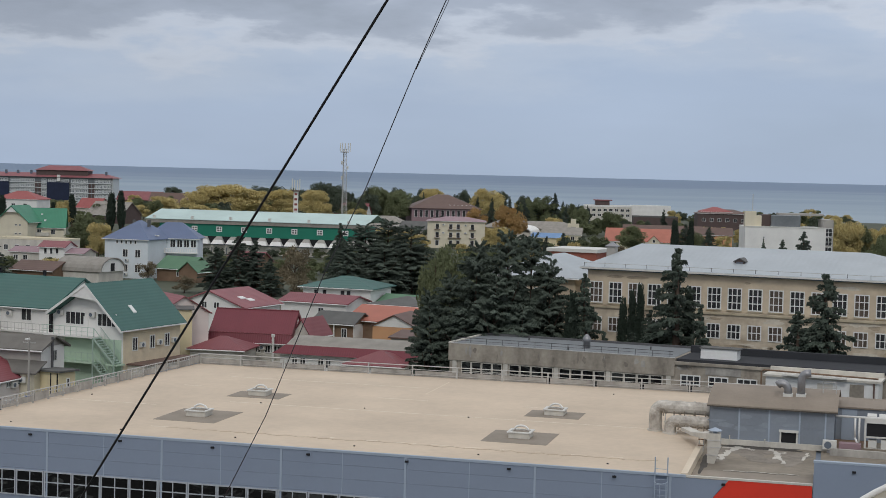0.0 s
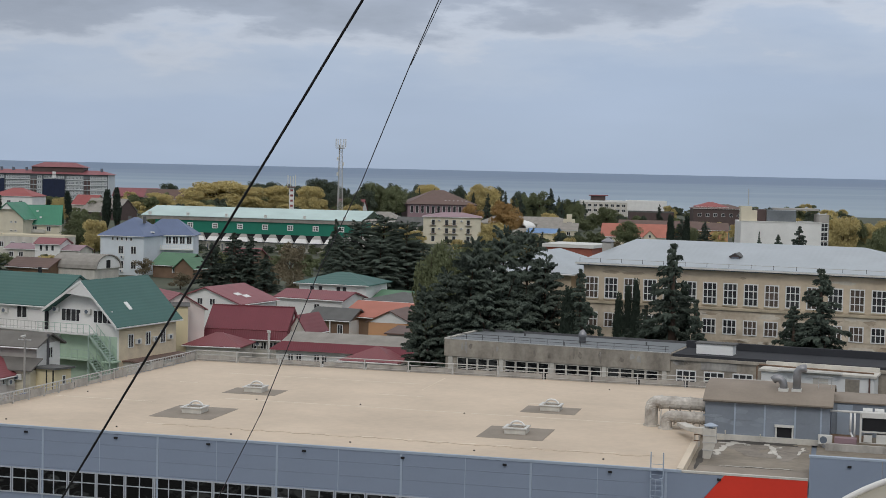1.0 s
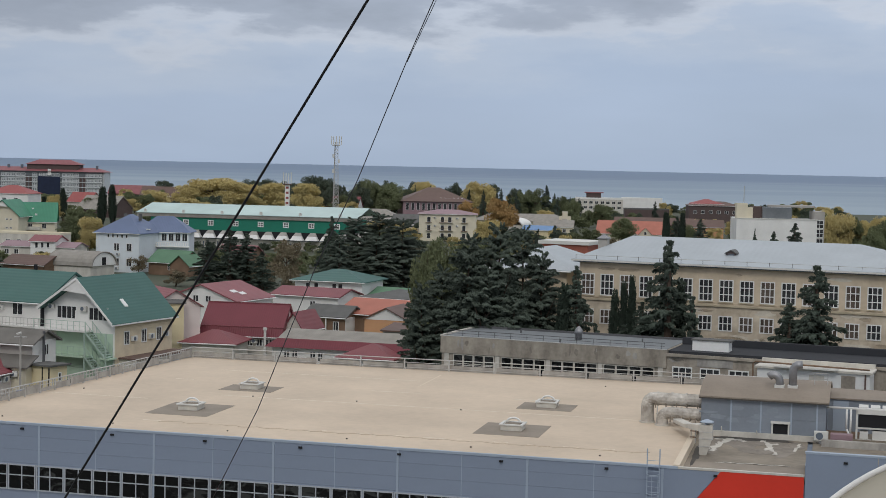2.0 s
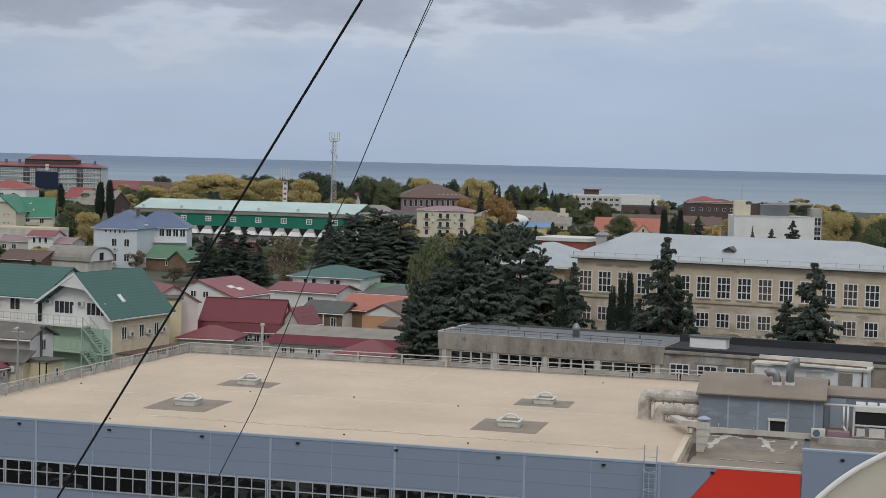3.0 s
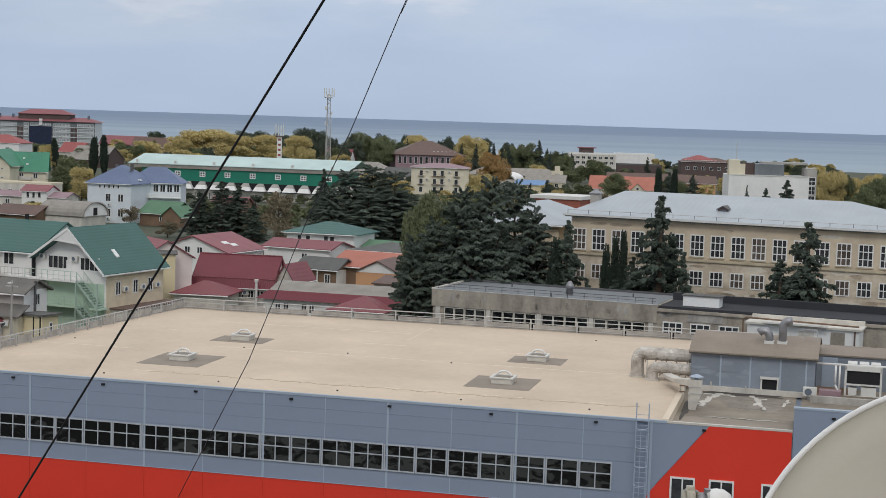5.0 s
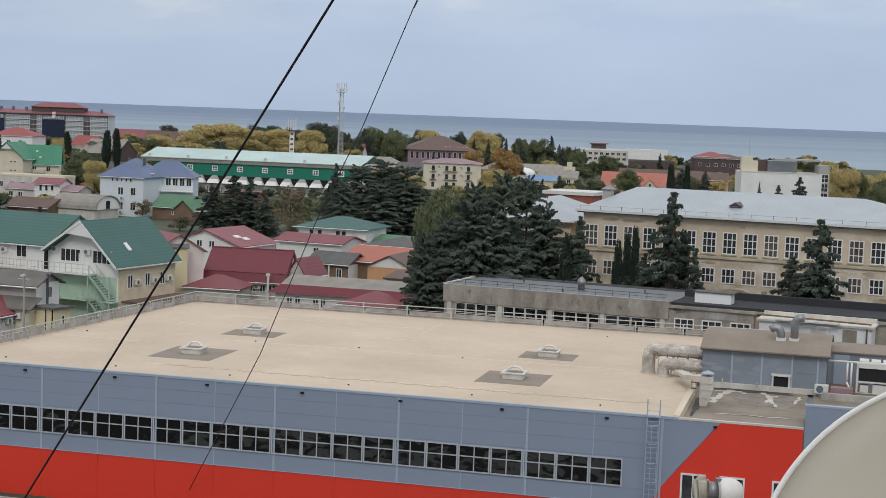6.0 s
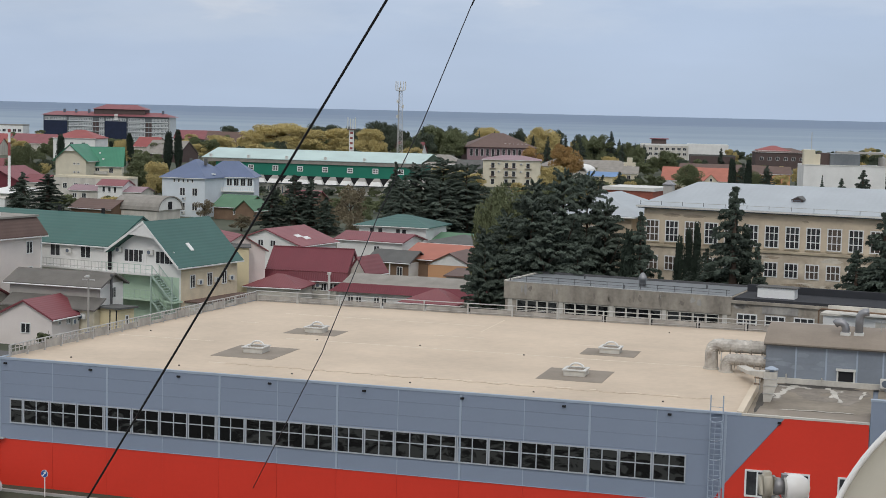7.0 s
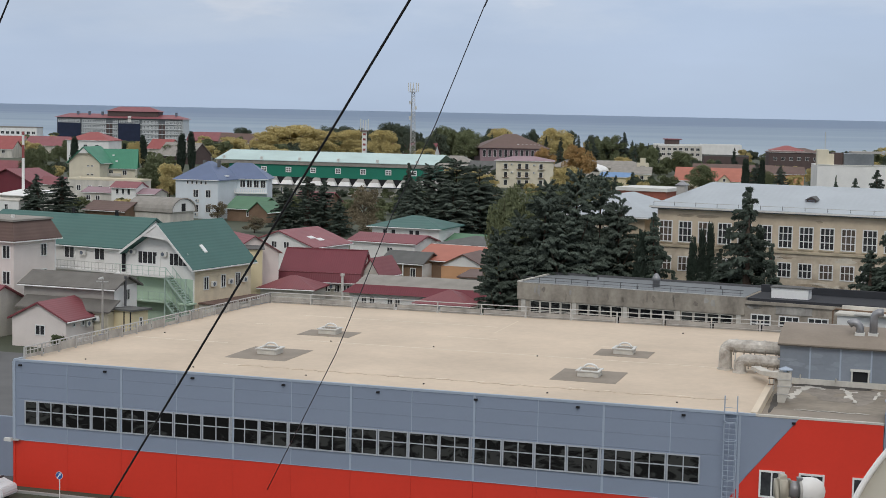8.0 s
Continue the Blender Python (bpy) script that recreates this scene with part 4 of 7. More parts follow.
boxes("eave_drip", "dark_mottle", plant, (-0.14, 7.76, -0.33, -0.30, 2.34, 2.41))
boxes("vent_opening", "dark", plant, (4.42, 5.32, -0.05, 0.02, 0.36, 1.0))
boxes("vent_frame", "unit", plant, (4.32, 4.42, -0.12, 0.0, 0.34, 1.1), (5.32, 5.42, -0.12, 0.0, 0.34, 1.1), (4.28, 5.46, -0.22, 0.0, 1.0, 1.14))
air_con(plant, 7.35, -0.45, 0.50)
boxes("bracket", "steel", plant, (7.2, 7.5, -0.75, -0.45, 0.0, 0.22))
bm = bmesh.new()
sweep(bm, [(1.3, -0.22, 0.30), (1.3, -0.30, 0.62)], 0.04, 6)
sweep(bm, [(3.45, -0.22, 0.28), (3.45, -0.30, 0.50)], 0.04, 6)
part("pipe_stub", bm, "white_old", plant)
# mitred square exhaust ducts on the roof
for x, y, way in ((4.65, 1.6, [(0, 0), (0, 0.30), (-0.05, 0.48), (-0.17, 0.62), (-0.34, 0.69), (-0.52, 0.66), (-0.66, 0.54)]), (5.45, 1.7, [(0, 0), (0, 0.90), (0.03, 1.12), (0.12, 1.28), (0.26, 1.37), (0.56, 1.40)])):
    bm = bmesh.new()
    sweep(bm, [(x + a, y, 3.12 + b) for a, b in way], 0.25, 14)
    part("exhaust_duct", bm, "steel", plant, "bent galvanised exhaust duct", smooth=True)
    boxes("duct_base", "unit", plant, (x - 0.3, x + 0.3, y - 0.3, y + 0.3, 2.75, 3.2))
for x in (6.75, 7.55):
    boxes("guard_post", "rail", plant, (x - 0.025, x + 0.025, 2.5, 2.55, 2.9, 3.95))
boxes("guard_rail", "rail", plant, (6.75, 7.55, 2.5, 2.54, 3.9, 3.95), (6.75, 7.55, 2.5, 2.54, 3.55, 3.59))
boxes("guard_step", "white_old", plant, (6.7, 7.65, 2.3, 2.8, 2.95, 3.1))


def elbow(p, out, down, r, z):
    """A duct that leaves the plant room towards -x at height z and turns down to the roof in a tight mitred bend."""
    k = r * 1.05
    path = [(p[0], p[1], z), (p[0] - out + k, p[1], z)]
    path += [(p[0] - out + k - k * math.sin(a), p[1], z - k + k * math.cos(a)) for a in steps(0.35, math.pi / 2, 4)]
    return path + [(p[0] - out, p[1], down)]


for name, p, out, r, z in (("duct", (0, 1.3), 3.55, 0.42, 1.90), ("duct", (0, 0.45), 2.5, 0.38, 1.16)):
    bm = bmesh.new()
    path = elbow(p, out, 0.34, r, z)
    sweep(bm, path, r, 12)
    part(name, bm, "duct", plant, "foil-wrapped insulated duct")
    for i in range(4):
        bm = bmesh.new()
        u = -0.2 - (out - 0.85) * i / 3
        tube(bm, (u - 0.06, p[1], z), (u + 0.06, p[1], z), r + 0.035, 12)
        part("duct_band", bm, "duct", plant)
    bm = bmesh.new()
    tube(bm, (-out, p[1], 0.34), (-out, p[1], 0.44), r + 0.09, 12)
    part("duct_collar", bm, "white_old", plant)
    for i in range(5):
        u = -0.35 - (out - 0.9) * i / 4
        boxes("hanger", "patch", plant, (u - 0.03, u + 0.03, p[1] - r - 0.03, p[1] - r * 0.6, z - r - 0.12, z - r * 0.4))
boxes("duct_support", "rail", plant, (-2.95, -0.3, 0.80, 0.86, 0.98, 1.04), (-2.9, -2.84, 0.80, 0.86, 0.34, 1.5), (-1.6, -1.54, 0.80, 0.86, 0.34, 1.5))
# a box duct that crosses the parapet and drops to the deck
drop = thing("box_duct", *on_hall(45.9, 6.0), 7.66, HYAW, "pale square duct that drops to the deck beside the parapet", "duct")
bm = bmesh.new()
hull(bm, [(x, y, z) for x, y in ((0.42, 0.2), (1.15, 0.2), (1.15, 0.9), (0.42, 0.9)) for z in (0.95, 1.75)] + [(0.42, 0.2, 0.0), (0.85, 0.2, 0.0), (0.85, 0.9, 0.0), (0.42, 0.9, 0.0)])
part("shaft", bm, "white_old", drop, "stained pale shaft")
bm = bmesh.new()
hull(bm, [(0.45, 0.25, 1.35), (0.45, 0.95, 1.35), (0.45, 0.25, 1.75), (0.45, 0.95, 1.75), (-0.9, 4.2, 0.92), (-0.35, 4.6, 0.92), (-0.9, 4.2, 1.12), (-0.35, 4.6, 1.12)])
part("arm", bm, "white_old", drop)
bm = bmesh.new()
hull(bm, [(-0.9, 4.2, 0.92), (-0.35, 4.6, 0.92), (-0.9, 4.2, 1.12), (-0.35, 4.6, 1.12), (-1.7, 6.3, 0.86), (-1.2, 6.6, 0.86), (-1.7, 6.3, 1.06), (-1.2, 6.6, 1.06)])
part("arm", bm, "white_old", drop)
for z in (0.5, 0.95, 1.35):
    boxes("flange", "rail", drop, (0.39, 0.88 + (0.3 if z > 0.9 else 0.12), 0.17, 0.93, z - 0.025, z + 0.025))
bm = bmesh.new()
lathe(bm, [(0.12, -0.12), (0.14, 0.0), (0.40, 0.02), (0.40, 0.06), (0.06, 0.20)], 14)
part("cap", bm, "strip", drop, "pale conical rain cap", m=pose(0.82, 0.55, 1.86))
for a, b in ((-0.28, 3.0), (0.02, 2.4)):
    boxes("leg", "rail", drop, (a - 0.03, a + 0.03, b - 0.03, b + 0.03, 0.30, 1.2))
for z in (0.62, 0.98):
    boxes("brace", "wood", drop, (-0.30, 0.05, 2.36, 2.42, z, z + 0.06))

# ---- cooling plant in the bay beyond the plant room ----
bay = thing("plant_bay", PX, PY, 7.66, HYAW - 1.5, "recessed roof bay with blue-grey back wall and brown floor", "roof bay")
boxes("back_wall", "plant_panel", bay, (7.4, 26, 4.4, 4.7, 0.0, 2.1))
boxes("door", "strip", bay, (7.9, 8.85, 4.34, 4.40, 0.0, 2.0), label="pale blue-grey metal door")
for k in range(14):
    boxes("floor_board", "wood", bay, (7.3, 10.0, 0.2 + 0.293 * k, 0.475 + 0.293 * k, 0.0, 0.1))
boxes("slab_edge", "band", bay, (7.4, 26, -1.6, -1.3, 0.0, 0.42))
boxes("slab_edge", "deck", bay, (9.0, 26, 0.1, 0.3, 0.0, 0.3))
boxes("roof", "plant_roof", bay, (7.3, 26, 4.3, 9, 2.1, 2.2))
boxes("crate", "lilac_roof", bay, (7.9, 9.2, -1.0, -0.3, 0.0, 0.7), label="faded reddish panels leaning in the bay")
for p, q, r in (((7.2, 0.3, 2.15), (26, 0.3, 2.3), 0.07), ((8.8, 0.3, 2.15), (8.8, 0.3, 0.9), 0.06), ((9.05, 0.3, 2.15), (9.05, 0.3, 0.5), 0.06), ((8.8, 0.3, 0.9), (9.15, 0.2, 0.2), 0.06)):
    bm = bmesh.new()
    tube(bm, p, q, r, 8)
    part("pipe", bm, "white", bay, smooth=True)
for k in range(3):
    o = link("chiller_frame", None, bay, pose(9.35 + 2.7 * k, 0.2, 0.2))
    boxes("cabinet", "dark", o, (0.15, 2.15, 0.1, 1.4, 0.85, 1.65))
    boxes("post", "unit", o, (0.0, 0.12, 0.0, 0.12, 0, 1.9), (2.1, 2.22, 0.0, 0.12, 0, 1.9), (0.0, 2.22, 0.0, 0.12, 1.65, 1.95), (0.0, 2.22, 0.0, 0.12, 0.0, 0.12), (0.0, 2.22, 0.0, 0.12, 0.75, 0.84))
    for j in range(3):
        boxes("louvre", "unit", o, (0.15 + 0.7 * j, 0.72 + 0.7 * j, 0.1, 1.3, 1.97, 2.08))
    boxes("cylinder_box", "unit", o, (0.25, 0.75, 0.05, 0.6, 0.15, 0.6), (1.0, 1.9, 0.05, 0.6, 0.12, 0.66))

# ---- the low concrete annex behind the hall ----
annex = thing("concrete_annex", 6.8, 137.7, 0, -24.5, "weathered concrete annex with a long band of windows", "annex building")
boxes("wall", "concrete", annex, (0, 20.4, 0, 8.4, 0, 9.0), (20.4, 48, 0.05, 6.2, 0, 8.75))
boxes("fascia", "concrete", annex, (-0.08, 20.4, -0.14, 0, 7.55, 9.05), label="rain-streaked concrete fascia")
boxes("roof", "tar", annex, (0.15, 20.2, 0.05, 8.3, 9.0, 9.04), label="grey tar roof")
boxes("coping", "white_old", annex, (-0.12, 0.14, -0.14, 8.5, 9.05, 9.16))
boxes("coping", "rail_dark", annex, (0.14, 20.4, 8.3, 8.55, 9.0, 9.22))
boxes("coping", "rail", annex, (0.14, 20.4, -0.16, 0.06, 9.05, 9.10))
boxes("roof", "tar_dark", annex, (20.5, 48, 0.3, 5.9, 8.75, 9.0), label="black tar roof")
boxes("coping", "tar_dark", annex, (20.4, 48, 5.7, 6.2, 9.0, 9.6))
boxes("cornice", "concrete", annex, (20.4, 48, -0.15, 0.05, 8.55, 8.8))
for k in range(14):
    boxes("rail_post", "rail_dark", annex, (0.4 + 1.5 * k, 0.44 + 1.5 * k, 0.1, 0.14, 9.05, 9.6))
boxes("rail", "rail_dark", annex, (0.4, 20.2, 0.1, 0.14, 9.56, 9.61))
boxes("rail", "rail_dark", annex, (0.4, 20.2, 0.1, 0.13, 9.32, 9.35))
for a, b in ((1.1, 5.0), (5.6, 9.7), (10.2, 14.4), (14.9, 19.4)):
    n = 4
    for k in range(n):
        s = (b - a) / n
        window(annex, a + s * (k + 0.5), 0, 6.75, s - 0.03, 1.5, 0, 1, 2, "hall_glass", "white_old", bar=0.07, upper=0.55)
for u in (0.5, 5.3, 9.95, 14.65, 19.9):
    boxes("pilaster", "white_old", annex, (u - 0.2, u + 0.2, -0.10, 0.0, 5.4, 7.55))
for u in (21.75, 24.1, 26.5, 40.5, 43):
    window(annex, u, 0.05, 6.95, 1.7, 1.55, 0, 3, 2, bar=0.1)
boxes("grey_patch", "band", annex, (23.0, 26.0, -0.02, 0.05, 7.85, 8.5))
boxes("roof_hut", "white_gloss", annex, (22.2, 25.3, 1.6, 3.0, 8.98, 9.85), label="low white roof hut")
boxes("hut_roof", "dark_roof", annex, (22.1, 25.5, 1.5, 3.2, 9.85, 9.95))
bm = bmesh.new()
lathe(bm, [(0.32, 0), (0.32, 0.55), (0.42, 0.6), (0.36, 0.85), (0.15, 1.15), (0.05, 1.2)], 12)
part("roof_cowl", bm, "steel", annex, "grey ventilation cowl", m=pose(11.6, 3.5, 9.04), smooth=True)
for u, v in ((17.0, 5.0), (5.3, 6.2), (10.8, 0.6)):
    boxes("vent_stub", "rail_dark", annex, (u - 0.06, u + 0.06, v - 0.06, v + 0.06, 9.0, 9.35))
rnd = random.Random(78)
for k in range(26):
    blotch("stain", rnd.choice(("damp", "band", "concrete")), rnd.uniform(0.6, 19.6), rnd.uniform(7.9, 8.6), 0, rnd.uniform(0.06, 0.3), rnd.uniform(0.2, 0.6), 200 + k, annex, -0.14)
for k in range(14):
    blotch("stain", rnd.choice(("damp", "band")), rnd.uniform(20.8, 40), rnd.uniform(7.9, 8.4), 0, rnd.uniform(0.2, 0.7), rnd.uniform(0.12, 0.35), 260 + k, annex, 0.05)
# white walled block with a pipe in front of the annex
lean = thing("white_outbuilding", 6.8, 137.7, 0, -24.5, "low worn white outbuilding with a brown pipe along its roof", "outbuilding")
boxes("wall", "frame", lean, (28.6, 37.4, -3.2, -0.2, 0, 8.5))
boxes("roof", "white_old", lean, (28.4, 37.6, -3.4, -0.2, 8.5, 8.66))
boxes("parapet", "white_old", lean, (28.5, 37.5, -0.6, -0.2, 8.66, 9.0))
boxes("door", "concrete", lean, (35.2, 36.3, -3.25, -3.2, 6.3, 8.3), label="grey-brown door")
boxes("hatch_frame", "frame", lean, (32.6, 34.0, -3.25, -3.2, 7.5, 8.3))
boxes("hatch", "white_old", lean, (32.7, 33.9, -3.27, -3.25, 7.58, 8.22))
boxes("canopy", "unit", lean, (30.0, 35.0, -3.9, -3.4, 8.7, 8.82))
boxes("drainpipe", "brown_roof", lean, (37.0, 37.12, -3.32, -3.2, 5.5, 8.5))
bm = bmesh.new()
sweep(bm, [(28.3, -3.5, 7.6), (28.3, -3.5, 8.85), (28.5, -3.5, 9.02), (37.4, -3.5, 8.9)], 0.07, 7)
part("pipe", bm, "wood", lean, "rusty brown pipe")
boxes("pipe", "white", lean, (25.5, 28.2, -3.0, -2.9, 7.5, 7.6))

# ---- the school ----
school = thing("school_building", 20.8, 151.1, 0, -26.0, "cream plastered school with peeling walls and a pale zinc roof", "school")
boxes("wall", "school_wall", school, (0, 33, 0, 16, 11.7, 15.1))
boxes("wall", "school_wall_low", school, (0, 33, 0, 16, 0, 11.7), label="pale wall with patches of peeling plaster")
boxes("cornice", "cornice", school, (-0.05, 33.05, -0.16, 0, 11.42, 11.62))
boxes("cornice", "cornice", school, (-0.05, 33.05, -0.10, 0, 8.0, 8.2))
boxes("soffit", "joint", school, (-0.5, 33.5, -0.5, 16.5, 15.1, 15.22))
bm = bmesh.new()
hull(bm, [(x, y, z) for x in (-0.6, 33.6) for y in (-0.6, 16.6) for z in (15.22, 15.40)] + [(3.0, 8.0, 17.5), (25.6, 8.0, 17.5)])
part("roof", bm, "zinc", school, "pale grey zinc hipped roof")
boxes("gutter", "unit", school, (-0.65, 33.65, -0.72, -0.58, 15.20, 15.36))
for k in range(17):
    boxes("snow_guard_post", "rail_dark", school, (-0.3 + 2.1 * k, -0.26 + 2.1 * k, -0.40, -0.36, 15.4, 15.82))
boxes("snow_guard", "rail", school, (-0.3, 33.3, -0.4, -0.37, 15.74, 15.78))
for u in [0.9 + 1.95 * k for k in range(17)]:
    window(school, u, 0, 12.95, 1.36, 2.1, 0, 3, 3, "curtain" if int(u * 7) % 3 == 0 else "glass", bar=0.10)
    window(school, u, 0, 9.85, 1.32, 1.45, 0, 3, 2, "curtain" if int(u * 5) % 3 else "glass", bar=0.10)
    window(school, u, 0, 6.2, 1.32, 1.9, 0, 3, 2)
    boxes("sill", "cornice", school, (u - 0.75, u + 0.75, -0.14, 0, 11.80, 11.88))
dorm = link("dormer", None, school, pose(14.3, 2.6, 15.95) @ Matrix.Diagonal((0.8, 0.8, 0.8, 1)))
bm = bmesh.new()
extrude(bm, [(-0.55, 0, 0), (0.55, 0, 0), (0.55, 0, 0.55), (0, 0, 0.85), (-0.55, 0, 0.55)], (0, 2.2, 0))
part("dormer_wall", bm, "dark_wall", dorm)
bm = bmesh.new()
extrude(bm, [(-0.75, -0.15, 0.46), (0, -0.15, 0.86), (0.75, -0.15, 0.46), (0.75, -0.15, 0.56), (0, -0.15, 0.98), (-0.75, -0.15, 0.56)], (0, 2.5, 0))
part("dormer_roof", bm, "dark_roof", dorm)
for k in range(3):
    boxes("louvre", "joint", dorm, (-0.42, 0.42, -0.03, 0, 0.08 + 0.16 * k, 0.18 + 0.16 * k))
for u, v, z in ((1.0, 4.5, 15.6), (31.0, 9.5, 15.4)):
    boxes("chimney", "grey_wall", school, (u - 0.45, u + 0.45, v - 0.45, v + 0.45, z - 0.3, z + 1.55))
    bm = bmesh.new()
    lathe(bm, [(0.8, 0), (0.8, 0.08), (0.1, 0.45)], 4)
    bmesh.ops.rotate(bm, verts=bm.verts, matrix=Matrix.Rotation(math.pi / 4, 3, "Z"))
    part("chimney_cap", bm, "steel", school, m=pose(u, v, z + 1.6))
rnd = random.Random(77)
for k in range(34):
    u = rnd.uniform(0.6, 32)
    blotch("peeled_patch", rnd.choice(("peeled", "peeled_light", "peeled")), u, rnd.choice((11.0, 11.2, 10.95, 8.7, 8.5, 14.5)), 0, rnd.uniform(0.35, 1.5), rnd.uniform(0.12, 0.3), 100 + k, school, 0.0)
wing = house("lower school wing with cream wall and pale zinc roof", 12.2, 160.5, -26, 9.0, 14, 13.7, "hip", 2.2, "school_wall", "zinc",
             grid("f", [1.2, 3.2, 5.2], [11.7], 1.3, 2.0, 3, 3), over=0.6, name="school_wing", category="school")
brk = thing("brick_block", 21.0, 184.0, 0, -26, "red brick stair block with a pale parapet", "building")
boxes("wall", "brick", brk, (-0.5, 5.5, 0, 6, 0, 15.2))
boxes("coping", "unit", brk, (-0.7, 5.7, -0.2, 6.2, 15.2, 15.6))


# ---- houses beside the hall ----
guest = thing("guest_house", -35.55, 172.2, 0, -27.3, "white and mint guest house with a green gable roof and stairs", "guest house")
bm = bmesh.new()
extrude(bm, [(0, 0, 0), (0, 0, 7.4), (5.3, 0, 10.9), (9.7, 0, 6.75), (9.7, 0, 0)], (0, 10.6, 0))
part("wall", bm, "white", guest)
boxes("side_wall", "beige", guest, (9.7, 9.78, 0.0, 10.6, 0, 6.7), label="beige stone-clad side wall")
boxes("mint_wall", "mint", guest, (0.3, 9.5, -0.04, 0, 0, 5.3), label="mint green lower walls")
bm = bmesh.new()
extrude(bm, [(0.2, -1.2, 7.6), (5.4, -1.2, 11.05), (10.25, -1.2, 6.3), (10.25, -1.2, 6.5), (5.4, -1.2, 11.28), (0.2, -1.2, 7.8)], (0, 12.4, 0))
part("roof", bm, "green_tile", guest, "green metal-tile gable roof")
for a, b in (((0.2, 7.55), (5.4, 11.0)), ((5.4, 11.0), (10.25, 6.25))):
    bm = bmesh.new()
    extrude(bm, [(a[0], -1.24, a[1]), (b[0], -1.24, b[1]), (b[0], -1.24, b[1] + 0.3), (a[0], -1.24, a[1] + 0.3)], (0, 0.06, 0))
    part("barge_board", bm, "white", guest)
bm = bmesh.new()
extrude(bm, [(3.4, -1.15, 9.75), (5.4, -1.15, 11.0), (7.3, -1.15, 9.15), (6.7, -1.15, 9.5), (4.0, -1.15, 9.75)], (0, 0.05, 0))
part("gable_panel", bm, "white", guest)
boxes("gutter", "white", guest, (10.2, 10.34, -1.2, 11.2, 6.28, 6.42))
bm = bmesh.new()
hull(bm, [(8.0 + a, v, 8.72 - 0.985 * a + b) for a in (0, 0.75) for v in (3.1, 3.7) for b in (-0.12, 0.10)])
part("roof_window", bm, "frame", guest)
for u, w, c in ((3.35, 2.7, 4), (7.55, 2.5, 4)):
    window(guest, u, 0, 7.35, w, 1.45, 0, c, 1)
boxes("door", "white", guest, (4.45, 5.1, -0.05, 0.0, 5.7, 7.6))
for u, z in ((1.4, 7.9), (5.7, 7.85), (1.6, 4.9)):
    air_con(guest, u, 0, z)
for i, v in enumerate((2.0, 5.2, 8.0)):
    window(guest, 9.78, v, 4.75, 0.95, 1.5, 90, 2, 1)
    air_con(guest, 9.78, v + 1.2, 4.6, 90)
boxes("lean_to_roof", "brown_roof", guest, (9.8, 12.3, 0.5, 11.0, 2.6, 2.75))
boxes("lean_to_wall", "white_old", guest, (9.8, 12.0, 0.7, 10.8, 0, 2.6))
for z, x1 in ((5.6, 6.9), (2.85, 6.9)):
    boxes("balcony_slab", "white" if z > 4 else "mint", guest, (0.0, x1, -1.5, 0, z - 0.18, z))
    boxes("balcony_rail", "green_rail", guest, (0.0, x1, -1.5, -1.46, z + 0.95, z + 1.0), (0.0, x1, -1.5, -1.47, z + 0.5, z + 0.53))
    for k in range(10):
        boxes("baluster", "green_rail", guest, (x1 * k / 9 - 0.02, x1 * k / 9 + 0.02, -1.5, -1.46, z, z + 1.0))
for z in (5.6, 2.85):
    st = link("stair", None, guest)
    for k in range(11):
        boxes("tread", "green_rail", st, (6.9 + 0.25 * k, 7.2 + 0.25 * k, -1.45, -0.3, z - 0.25 * k - 0.2, z - 0.25 * k - 0.12))
    bm = bmesh.new()
    for v in (-1.48, -0.28):
        extrude(bm, [(6.9, v, z - 0.3), (9.65, v, z - 3.0), (9.65, v, z - 2.75), (6.9, v, z - 0.05)], (0, 0.05, 0))
        extrude(bm, [(6.9, v, z + 0.92), (9.65, v, z - 1.8), (9.65, v, z - 1.73), (6.9, v, z + 1.0)], (0, 0.05, 0))
        for k in range(6):
            box(bm, 6.95 + 0.53 * k, 6.99 + 0.53 * k, v, v + 0.04, z - 0.53 * k - 0.2, z - 0.53 * k + 0.95)
    part("stair_rail", bm, "green_rail", st)
    boxes("landing", "mint", guest, (8.6, 10.0, -1.5, 0, z - 2.95, z - 2.8))
for u in (0.1, 6.8, 9.6):
    boxes("post", "green_rail", guest, (u - 0.06, u + 0.06, -1.5, -1.38, 0, 5.5))
boxes("wall_pipe", "dark", guest, (0.0, 0.3, -0.35, -0.05, 3.0, 8.2))

gw = house("long white guest-house wing with a green metal-tile roof and a balcony", -56.2, 185.2, -27, 22.5, 11, 8.0, "gx", 2.9, "white", "green_tile",
           [("f", u, 7.1, 1.5, 1.5, 2, 1) for u in (14.7, 19.1, 10.2)] + [("f", u, 3.7, 1.5, 1.0, 2, 1) for u in (14.2, 18.5, 9.8)],
           acs=(("f", 12.2, 7.2), ("f", 16.8, 7.1), ("f", 15.6, 4.0), ("f", 17.3, 4.0)), name="guest_house", category="guest house")
boxes("balcony_slab", "white", gw, (0, 23.2, -1.3, 0, 5.15, 5.35))
boxes("balcony_rail", "rail", gw, (0, 23.2, -1.3, -1.26, 6.2, 6.26), (0, 23.2, -1.3, -1.27, 5.55, 5.6))
for k in range(47):
    boxes("baluster", "rail", gw, (0.5 * k - 0.02, 0.5 * k + 0.02, -1.3, -1.27, 5.35, 6.2))
for u in (10.5, 17.0):
    boxes("roof_stub", "dark", gw, (u - 0.15, u + 0.15, 5.5, 5.8, 10.8, 11.7))

# tall pale house with a brown mansard
man = thing("mansard_house", -46.2, 166.4, 0, -27, "tall pale house with a dark brown mansard roof", "house")
boxes("wall", "pinkish", man, (-9, 0, 0, 6.7, 0, 9.2))
